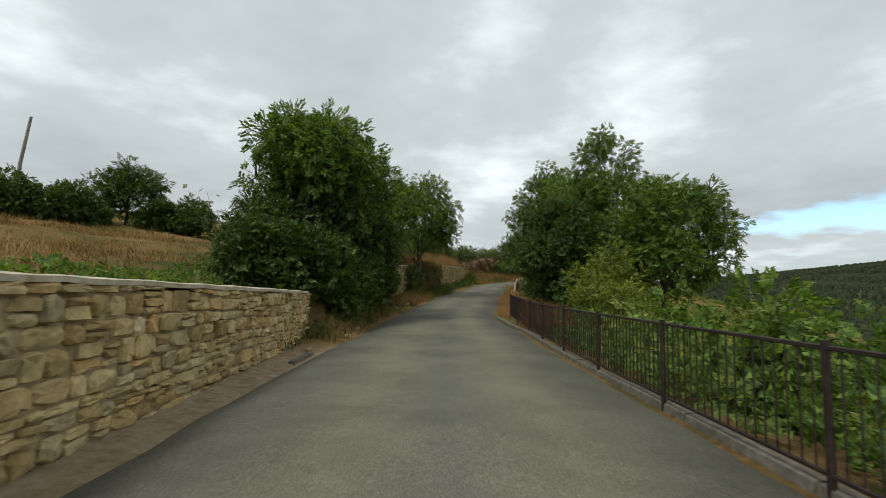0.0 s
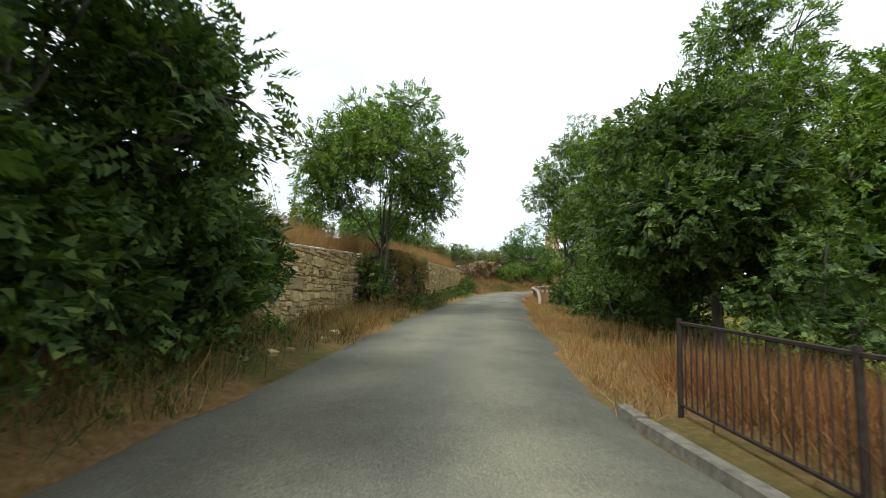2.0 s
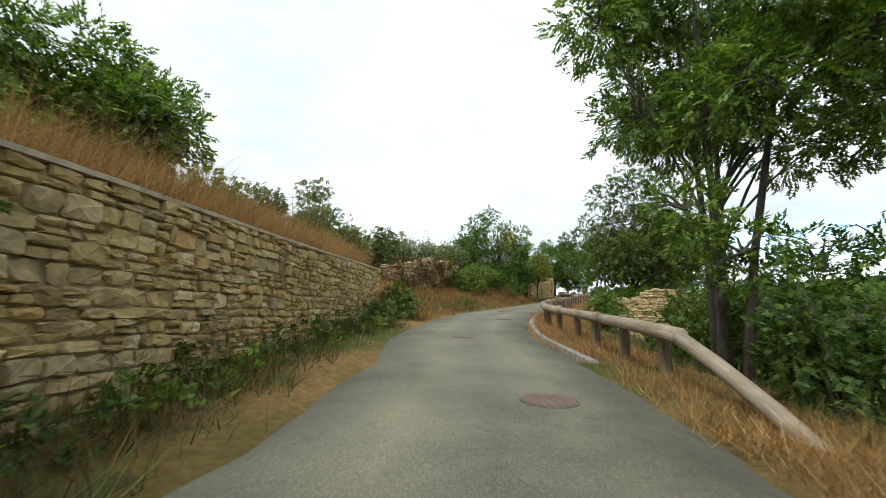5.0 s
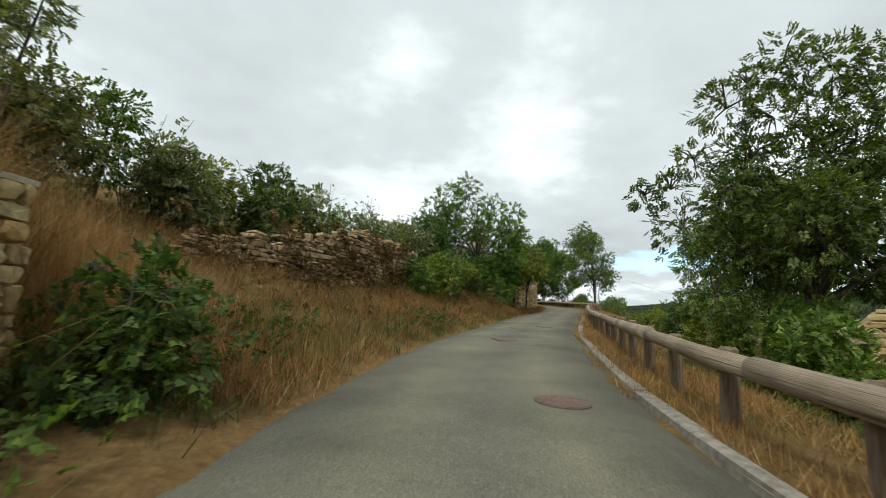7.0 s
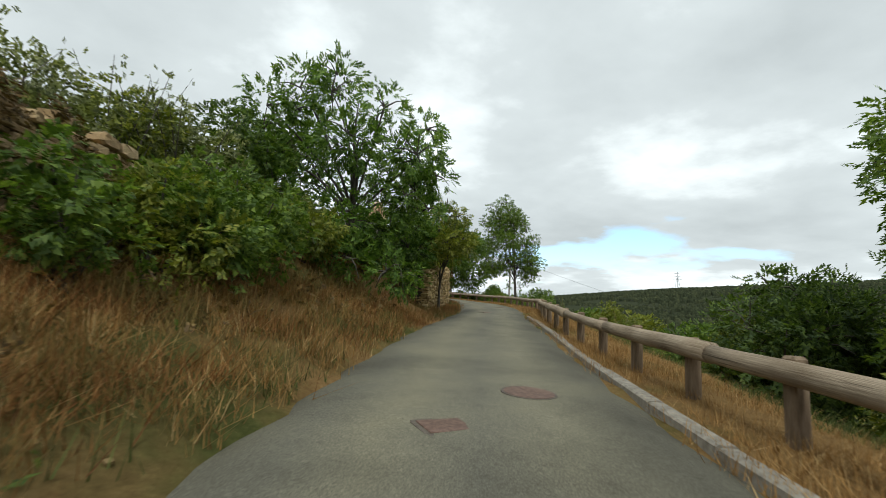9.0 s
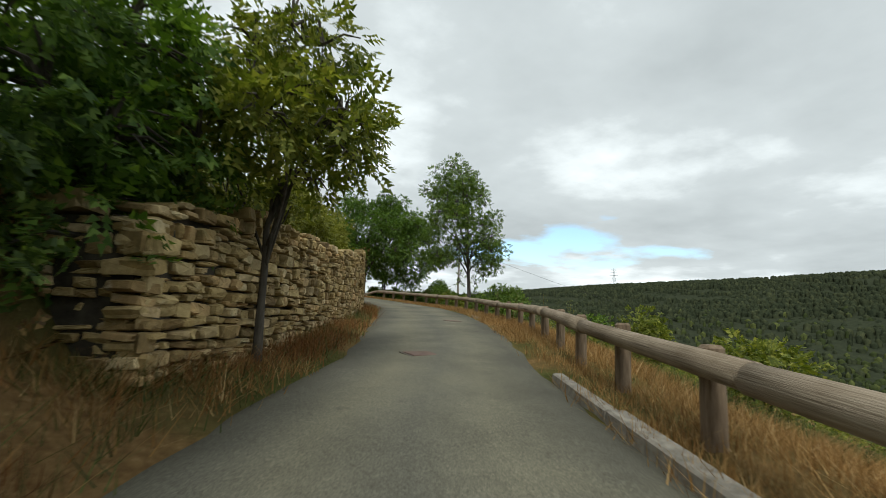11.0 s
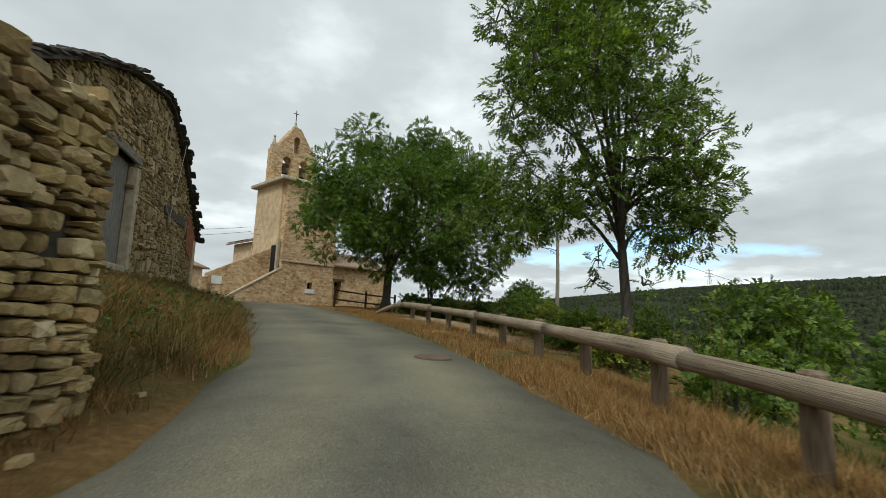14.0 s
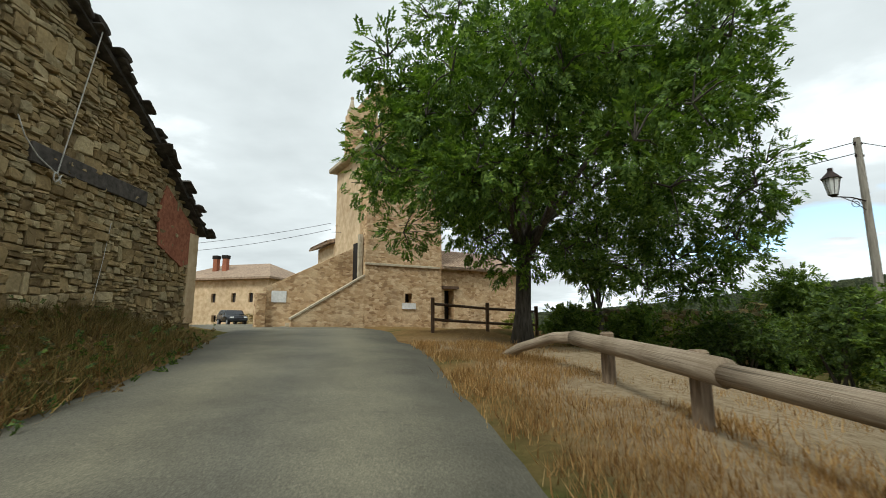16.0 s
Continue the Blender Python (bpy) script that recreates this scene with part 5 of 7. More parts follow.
    tiles(own, tuple(o + Vector((0, 0, 0.15))), a, d, M_TILE)
    sg = thing("notice_sign", tuple(CH @ Vector((-4.0, 1.57, 7.75))), "blank white notice plate on the stair wall", "sign")
    under(boxed("plate", (-4.0, 1.57, 7.75, 0.75, 0.03, 0.6), M_WHITE, None, CH, 0.008), sg)


church()

# ---- barn ----
BU, BV = Vector((-0.0865, -0.996, 0)), Vector((0.996, -0.0865, 0))   # along its face towards the walker, and out towards the lane
BO = Vector((26.56, 126.1, 0))


def bp(u, out, z):
    p = BO + BU * u + BV * out
    return (p.x, p.y, z)


def barn():
    own = thing("stone_barn", bp(0, 0, 6.3), "old rubble stone barn with a slab roof and plank door", "barn")
    door = lambda u, z: 10.4 < u < 13.6 and 7.0 < z < 10.7
    top = lambda u: float(np.interp(u, [0, 2, 4, 6, 7.4, 8.6, 12, 15, 17.5], [9.5, 10.95, 12.2, 13.2, 13.8, 13.85, 13.1, 11.9, 10.6]))
    line = [(*bp(u, 0, 0)[:2], 6.35, top(u)) for u in (17.0, 15.0, 13, 11, 8.6, 7.4, 6, 5, 4, 3, 2, 1.0, 0.02)]
    stone_wall("stone_barn", line, 0.6, (M_BARN, M_BARN_J), M_BARNCORE, "", seed=21, single=(6, 11), hs=(0.16, 0.36), ws=(0.15, 0.52), ragged=0.0, jut=0.032, gap=0.014, split=0.62, turn=2.4, wave=0.15, parent=own, skip=lambda u, z: door(17.0 - u, z) or 0.02 > 17.0 - u)
    # mortar core with the doorway left open
    poly = [(0, 6.0), (17, 6.0), (17, top(17) - 0.05), (15, top(15) - 0.05), (12, top(12) - 0.05), (8.6, top(8.6) - 0.05), (7.4, top(7.4) - 0.05), (6, top(6) - 0.05), (4, top(4) - 0.05), (2, top(2) - 0.05), (0, top(0) - 0.05)] + [None] + [(10.45, 7.05), (13.55, 7.05), (13.55, 10.6), (10.45, 10.6)]
    m = Matrix.Translation(BO) @ Matrix(((BU.x, BV.x, 0, 0), (BU.y, BV.y, 0, 0), (0, 0, 1, 0), (0, 0, 0, 1)))
    under(prism("wall_core", poly, -0.6, -0.06, M_BARNCORE, None, m), own)
    under(boxed("far_wall", (0.3, -4, 8.0, 0.6, 8, 3.6), M_BARNCORE, None, m), own)
    under(boxed("near_wall", (16.7, -4.5, 8.2, 0.6, 7.8, 4.9), M_BARNCORE, None, m), own)
    # plank door
    dr = under(boxed("door", (12, -0.35, 8.8, 3.1, 0.06, 3.6), M_DARK, None, m), own)
    u = 10.47
    while u < 13.5:
        w = random.uniform(0.16, 0.26)
        ob = boxed("plank", (u + w / 2, -0.28, 8.8, w - 0.012, 0.06, 3.5 + random.uniform(-0.06, 0.04)), M_DOORWOOD, None, m, 0.008)
        ob.parent = dr
        u += w
    under(boxed("lintel", (12, -0.12, 10.75, 4.0, 0.3, 0.3), M_DOORWOOD, None, m, 0.03), own)
    under(boxed("jamb", (10.3, -0.1, 8.7, 0.35, 0.3, 3.5), M_ASHLAR, None, m, 0.02), own)
    under(boxed("sill_beam", (12, -0.1, 6.95, 3.6, 0.3, 0.22), M_ASHLAR, None, m, 0.03), own)
    under(boxed("lintel", (4.75, 0.0, 9.83, 3.7, 0.14, 0.42), M_SLATE, None, m, 0.02), own)
    under(prism("brick_patch", [(0.1, 8.5), (0.9, 8.2), (2.2, 8.7), (2.3, 9.6), (2.0, 10.5), (0.2, 9.4)], 0.0, 0.06, M_BRICK, None, m), own)
    under(boxed("corner_render", (0.25, 0.03, 7.9, 0.55, 0.1, 2.9), M_RENDER, None, m, 0.02), own)
    # roof: two planes and ragged slabs along the gable edge
    eave = [-0.3, 2, 4, 6, 7.4, 8.6, 12, 15, 17.5]
    for a, b in zip(eave, eave[1:]):
        za, zb = (top(max(k, 0)) + (0.05 if k >= 0 else -0.15) for k in (a, b))
        under(slab_roof("roof", [bp(a, 0.2, za), bp(b, 0.2, zb), bp(b, -9, zb), bp(a, -9, za)], 0.12, M_SLATE, None), own)
    rr = random.Random(8)
    v, f, nb = [], [], 0
    for i in range(78):
        u = -0.25 + i * 0.228
        zt = top(u) + 0.05 if u >= 0 else top(0) + 0.05 + u * 0.75
        for k in range(3):
            a = Matrix.Translation(bp(u + rr.uniform(-0.1, 0.1), 0.16 + rr.uniform(-0.14, 0.12) - k * 0.35, zt + 0.12 + rr.uniform(-0.02, 0.06))) @ Matrix((BU, BV, Vector((0, 0, 1)))).transposed().to_4x4() @ pose(0, 0, 0, rr.uniform(-4, 4), (-30 if u < 7.4 else 16 if u > 8.6 else 0) + rr.uniform(-4, 4), rr.uniform(-7, 7)) @ Matrix.Diagonal((rr.uniform(0.32, 0.5), rr.uniform(0.3, 0.46), 0.07, 1))
            a = np.array(a)
            j = rr.randrange(len(STONES))
            v.append(STONE_V[j] @ a[:3, :3].T + a[:3, 3]); f.append(STONE_F[j] + nb); nb += len(STONE_V[j])
    ob = new("roof_slab_rest", quick_mesh("roof_slab_rest", np.concatenate(v), np.concatenate(f), M_SLATE, True))
    under(ob, own)["kind"] = "stuff"
    # small window high in the wall
    wn = under(boxed("window", (7.45, 0.0, 12.85, 0.42, 0.1, 0.55), M_DARK, None, m), own)
    for x, z, a, b in ((7.16, 12.85, 0.16, 0.75), (7.74, 12.85, 0.16, 0.75), (7.45, 13.22, 0.8, 0.18), (7.45, 12.48, 0.8, 0.18)):
        boxed("surround", (x, 0.01, z, a, 0.12, b), M_BARN, wn, m, 0.015)
    # rope tied to the wall
    rp = thing("hanging_rope", bp(6.0, 0.08, 9.5), "pale knotted rope hanging from the barn eave", "rope")
    under(part("strand", tube([bp(5.5, 0.34, 13.3), bp(5.75, 0.22, 11.4), bp(6.0, 0.1, 9.55)], [0.014] * 3, 5), M_ROPE), rp)
    under(part("strand", tube([bp(7.0, 0.06, 10.4), bp(6.85, 0.1, 10.05), bp(6.5, 0.1, 9.75), bp(6.0, 0.1, 9.55)], [0.014] * 4, 5), M_ROPE), rp)
    kn = [bp(6.0 + 0.1 * math.cos(a), 0.12, 9.47 + 0.1 * math.sin(a * 1.5)) for a in np.linspace(0, 9, 18)]
    under(part("knot", tube(kn, [0.016] * 18, 5), M_ROPE), rp)
    under(part("strand", tube([bp(4.2, 0.06, 8.9), bp(4.35, 0.07, 8.0), bp(4.55, 0.07, 7.0)], [0.008] * 3, 4), M_ROPE), rp)


barn()

# ---- trees and shrubs ----
def foot(s, l, dz=0.0):
    p = at(s, l)
    return (p.x, p.y, height(p.x, p.y) + dz)


def grown(name, x, y, crown, label, material, kind="ash", n=34, r=0.85, density=360, seed=1, flat=0.0, extra=(), **kw):
    """A tree at x, y whose crown fills crown = (x, y, bottom, top, half width) in the world."""
    z = height(x, y)
    cx, cy, lo, hi, w = crown
    hz = (hi - lo) / 2
    lob = cloud_lobes(cx - x, cy - y, (lo + hi) / 2 - z, max(w - r * 0.8, 0.3), max(w - r * 0.8, 0.3), max(hz - r * 0.8, 0.3), n, r, seed, flat)
    lob += [(a - x, b - y, c - z, q) for a, b, c, q in extra]
    return tree(name, (x, y, z), lob, label, material, kind, density, seed=seed, **kw)


grown("hedge_tree", -4.9, 16.2, (-4.7, 16.2, 0.8, 6.6, 2.6), "tall dark hedgerow tree thick with leaves to the ground", M_LEAF_DK, n=34, r=0.8, density=230, seed=11, trunk=0.17, inner=0.25)
grown("hedge_tree", -4.2, 19.6, (-3.6, 19.4, 0.6, 5.3, 2.0), "dark hedgerow tree leaning out to the lane", M_LEAF_DK, n=26, r=0.7, density=240, seed=12, trunk=0.13)
grown("hedge_tree", -4.5, 22.2, (-4.1, 22.2, 3.4, 6.4, 1.0), "dark ragged hedgerow tree leaning over the wall", M_LEAF_DK, n=12, r=0.5, density=260, seed=64, trunk=0.09, inner=0.1)
grown("hedge_tree", -5.7, 14.6, (-5.7, 14.5, 0.7, 4.3, 1.3), "dark hedgerow thicket behind the wall's end", M_LEAF_DK, n=24, r=0.75, density=330, seed=51, trunk=0.1)
grown("elder_tree", -3.6, 18.6, (-3.0, 18.6, 3.9, 7.0, 1.4), "light green ragged crown reaching out over the lane", M_LEAF, n=18, r=0.5, density=260, seed=61, trunk=0.08, inner=0.1)
grown("elder_tree", -5.2, 15.6, (-4.5, 15.7, 3.8, 7.6, 2.6), "light green crown rising above the dark hedge", M_LEAF, extra=[(-2.8, 16.3, 6.0, 0.6), (-2.3, 16.4, 5.4, 0.6), (-3.3, 16.2, 6.7, 0.6), (-5.9, 15.2, 6.0, 0.6), (-6.3, 15.0, 4.9, 0.6), (-2.5, 16.4, 4.6, 0.6)], n=40, r=0.62, density=330, seed=52, trunk=0.1)
for i, (s, l) in enumerate(((13.0, -5.4), (13.4, -4.5), (14.7, -4.0), (15.4, -3.6), (17.4, -3.6), (16.2, -3.9), (18.6, -3.85), (21.0, -3.8), (23.0, -4.3))):
    bush("hedge_bush", *foot(s, l)[:2], cloud_lobes(0, 0, 1.1, 0.55, 1.0, 0.9, 10, 0.62, 130 + i), "dark leafy hedge bush at the foot of the bank", M_LEAF_DK, "small", 700, 130 + i, 1.35, group="roadside hedge")
ASH_BOUGHS = [(-2.1, 34.7, 4.7, 0.4), (-1.5, 35.0, 4.8, 0.45), (-0.9, 35.2, 5.1, 0.45), (-0.45, 35.6, 4.7, 0.42), (-0.7, 35.7, 4.4, 0.4), (-2.2, 35.0, 4.0, 0.4), (-1.05, 35.3, 4.8, 0.4), (-4.1, 32.2, 4.9, 0.7), (-4.6, 32.6, 5.7, 0.7), (-3.9, 33.4, 5.4, 0.6), (-5.0, 33.2, 4.9, 0.6), (-3.4, 31.6, 5.9, 0.6), (-4.4, 31.4, 6.6, 0.7)]
grown("ash_tree", -2.0, 32.7, (-1.8, 32.7, 3.5, 9.9, 3.6), "young ash tree with several stems at the wall's foot", M_LEAF, n=58, r=0.75, density=300, seed=15, size=0.95, trunk=0.075, fork=0.28, stems=3, inner=0.15, droop=0.35, spread=1.6, extra=ASH_BOUGHS)
grown("hawthorn_tree", 6.6, 25.0, (6.5, 25.3, 0.4, 7.2, 2.9), "dense dark roadside tree with foliage to the ground", M_LEAF_DK, "small", n=42, r=0.95, density=430, size=1.3, seed=17, trunk=0.14)
grown("ash_tree", 10.2, 28.2, (9.9, 28.2, 4.0, 12.4, 2.5), "tall ash tree standing behind the roadside trees", M_LEAF, n=30, r=0.85, density=300, seed=16, trunk=0.18, inner=0.25)
grown("maple_tree", 12.0, 25.0, (12.3, 25.2, 0.0, 8.9, 3.9), "broad green tree on the slope below the lane", M_LEAF, n=60, r=1.0, density=250, seed=53, trunk=0.2, size=1.15)
grown("maple_tree", 10.6, 35.8, (10.6, 35.8, 0.6, 11.5, 3.8), "tall dense roadside tree with foliage to the ground", M_LEAF, n=50, r=1.0, density=260, seed=18, trunk=0.18)
grown("maple_tree", 8.6, 31.0, (8.4, 31.0, 0.4, 8.0, 2.8), "dense dark roadside tree with foliage to the ground", M_LEAF_DK, n=38, r=0.95, density=330, seed=54, trunk=0.15)
grown("ash_tree", 9.2, 45.4, (10.6, 45.8, 3.9, 14.6, 4.6), "open ash tree with slim forked stems", M_LEAF, n=92, r=0.8, density=320, seed=19, trunk=0.095, fork=0.25, stems=4, inner=0.1, droop=0.35, spread=7.0, limbs=14, extra=[(7.9, 44.6, 4.2, 0.7), (8.6, 44.2, 3.4, 0.7), (9.6, 44.6, 2.8, 0.8), (10.8, 44.8, 3.2, 0.8), (12.0, 44.6, 3.6, 0.8)])
grown("maple_tree", 10.8, 40.4, (10.9, 40.3, 0.2, 5.4, 2.0), "dense green leafy tree beside the open ash", M_LEAF, n=24, r=0.85, density=300, seed=70, trunk=0.12)
grown("walnut_tree", 15.4, 59.4, (16.2, 59.4, 3.2, 8.6, 2.9), "spreading walnut tree with browning leaves over the ruined cottage", M_OLDLEAF, "walnut", n=30, r=0.75, density=400, seed=20, size=0.66, trunk=0.17, inner=0.15, extra=[(15.0, 60.3, 9.4, 0.55), (15.6, 59.8, 9.8, 0.80), (16.2, 59.2, 9.5, 0.80), (16.7, 58.7, 9.6, 0.55), (17.0, 58.3, 9.0, 0.70), (14.6, 60.6, 8.8, 0.80), (15.4, 60.0, 8.4, 0.70), (16.2, 59.2, 8.5, 0.80), (16.7, 58.6, 8.2, 0.80), (14.0, 61.1, 7.5, 0.55), (14.9, 60.4, 7.3, 0.80), (13.0, 61.8, 6.6, 0.45), (13.5, 61.4, 6.7, 0.45), (14.4, 60.8, 6.1, 0.55), (15.3, 60.0, 6.4, 0.70), (16.2, 59.2, 7.1, 0.70), (16.9, 58.4, 7.0, 0.80), (17.5, 57.7, 6.8, 0.55), (17.9, 57.2, 7.3, 0.55), (17.7, 57.3, 5.9, 0.80), (17.7, 57.6, 4.8, 0.70), (14.7, 60.6, 5.0, 0.80), (14.3, 60.9, 3.9, 0.80), (15.2, 60.2, 3.7, 0.70), (16.6, 58.9, 4.6, 0.70), (13.8, 61.3, 5.6, 0.80), (17.4, 58.2, 5.6, 1.0), (18.0, 58.4, 7.4, 0.9), (17.0, 59.0, 6.0, 1.1), (18.6, 57.9, 5.2, 1.0), (17.8, 58.8, 4.5, 0.9), (18.5, 57.3, 6.2, 0.8), (18.9, 57.7, 4.5, 0.7), (18.8, 58.6, 6.6, 0.55), (19.3, 59.6, 5.6, 0.55), (18.5, 60.6, 7.4, 0.80)])
grown("ash_tree", 22.2, 67.0, (22.2, 67.0, 2.0, 10.6, 3.4), "ash tree growing below the guardrail", M_LEAF, n=36, r=0.85, density=320, seed=21, trunk=0.13, inner=0.2)
grown("walnut_tree", 14.0, 80.4, (14.0, 80.7, 4.7, 12.3, 3.85), "round walnut tree above the bank and the lane", M_WALNUT, "walnut", n=44, r=0.7, density=265, seed=22, size=0.88, trunk=0.15, inner=0.05, limbs=14, fork=0.25, extra=[(13.6, 78.2, 5.2, 0.7), (12.6, 78.6, 5.3, 0.8), (14.6, 78.0, 4.9, 0.6), (15.4, 78.8, 4.8, 0.6), (12.0, 80.0, 5.0, 0.8), (11.0, 80.6, 10.2, 0.9), (10.8, 80.2, 8.6, 0.9), (12.0, 80.8, 11.2, 0.9), (11.4, 79.8, 7.2, 0.8), (12.4, 79.8, 6.4, 0.8), (13.2, 80.8, 12.0, 0.8), (10.6, 79.6, 6.2, 0.8)])
grown("elder_tree", 19.4, 84.6, (19.4, 84.0, 5.6, 9.0, 1.5), "small yellow-green tree over the broken wall", M_LEAF_YG, n=20, r=0.5, density=330, seed=62, trunk=0.07, inner=0.1)
grown("elder_tree", 17.2, 84.4, (17.3, 84.2, 4.0, 8.8, 2.1), "dark leafy tree over the end of the dry-stone wall", M_WALNUT, n=28, r=0.65, density=300, seed=66, trunk=0.09, inner=0.15)
grown("poplar_tree", 39.0, 107.0, (37.9, 107.3, 6.3, 17.5, 3.8), "tall slim tree standing below the guardrail", M_LEAF, n=66, r=0.75, density=300, seed=24, trunk=0.165, size=0.9, inner=0.1, limbs=16, extra=[(37.1, 108.9, 8.3, 0.5), (37.5, 108.5, 8.9, 0.7), (38.1, 107.9, 8.7, 0.6), (38.6, 107.7, 8.9, 0.6), (39.2, 107.1, 9.0, 0.7), (39.5, 106.3, 8.6, 0.6), (39.8, 105.9, 8.5, 0.6), (39.4, 106.5, 7.7, 0.35), (39.7, 106.2, 7.4, 0.35), (38.5, 107.6, 7.5, 0.3), (38.2, 107.9, 9.7, 0.8), (39.0, 107.4, 9.9, 0.8), (39.5, 106.6, 9.6, 0.8), (40.0, 105.8, 9.4, 0.8), (38.4, 107.7, 6.9, 0.25), (39.2, 106.7, 6.8, 0.3), (40.2, 105.6, 8.8, 0.6), (40.2, 106.0, 8.2, 0.8), (40.8, 107.4, 8.6, 0.9), (39.6, 105.2, 9.2, 0.8), (41.2, 106.4, 9.6, 0.9), (35.9, 111.2, 9.4, 0.4), (36.4, 111.1, 9.0, 0.5), (36.7, 110.7, 9.2, 0.5), (37.1, 110.6, 8.5, 0.5), (37.4, 110.4, 8.3, 0.5), (37.0, 110.2, 9.2, 0.6), (37.8, 109.6, 9.0, 0.7)])
grown("walnut_tree", 37.1, 124.2, (37.9, 124.0, 6.9, 17.8, 7.4), "large round walnut tree beside the wooden fence", M_WALNUT, "walnut", n=120, r=1.05, density=255, size=0.88, seed=25, trunk=0.3, fork=0.3, inner=0.15, flat=0.1, limbs=14, extra=[(42.8, 121.9, 8.8, 0.9), (41.6, 122.9, 8.3, 0.9), (43.1, 121.3, 10.2, 0.9), (40.3, 123.7, 8.2, 0.8), (42.2, 122.5, 7.6, 0.8), (41.3, 122.9, 9.3, 1.0), (38.7, 124.3, 8.8, 0.8), (40.9, 123.4, 7.4, 0.8), (44.2, 122.6, 9.8, 0.9), (43.5, 123.2, 8.4, 0.9), (42.7, 123.9, 7.4, 0.8), (44.3, 122.2, 11.2, 0.9), (43.4, 122.4, 12.9, 0.9), (42.6, 122.8, 14.4, 0.9), (43.6, 123.4, 9.2, 0.9), (41.8, 124.2, 8.4, 0.9), (43.9, 122.4, 10.4, 0.9), (42.4, 123.6, 11.4, 1.0), (34.9, 123.6, 9.4, 0.7), (35.8, 123.4, 8.9, 0.7), (36.5, 123.4, 8.2, 0.7), (35.6, 123.6, 9.8, 0.8), (37.2, 123.2, 8.3, 0.7)])
grown("ash_tree", 42.2, 128.6, (42.2, 128.6, 7.0, 13.0, 3.0), "slim tree behind the large walnut", M_LEAF, n=26, r=0.85, density=260, seed=55, trunk=0.12, fork=0.25, stems=2, inner=0.2)
grown("field_tree", -18.9, 27.0, (-18.9, 27.0, 4.8, 9.2, 2.4), "dark tree on the skyline of the dry field", M_LEAF_DK, n=20, r=0.8, density=260, seed=56, trunk=0.12)
grown("terrace_tree", -4.2, 46.8, (-4.0, 46.8, 4.4, 8.2, 2.8), "round leafy tree on the terrace above the wall", M_LEAF, n=30, r=0.85, density=300, seed=57, trunk=0.1)
grown("valley_tree", 24.6, 72.2, (24.6, 72.2, 0.4, 6.1, 2.8), "dark bushy tree below the guardrail", M_LEAF_DK, n=34, r=0.9, density=280, seed=59, trunk=0.13)
grown("valley_tree", 31, 79, (31, 79, -1.0, 3.2, 3.0), "green bushy tree below the guardrail", M_LEAF, n=30, r=0.9, density=260, seed=49, trunk=0.13)

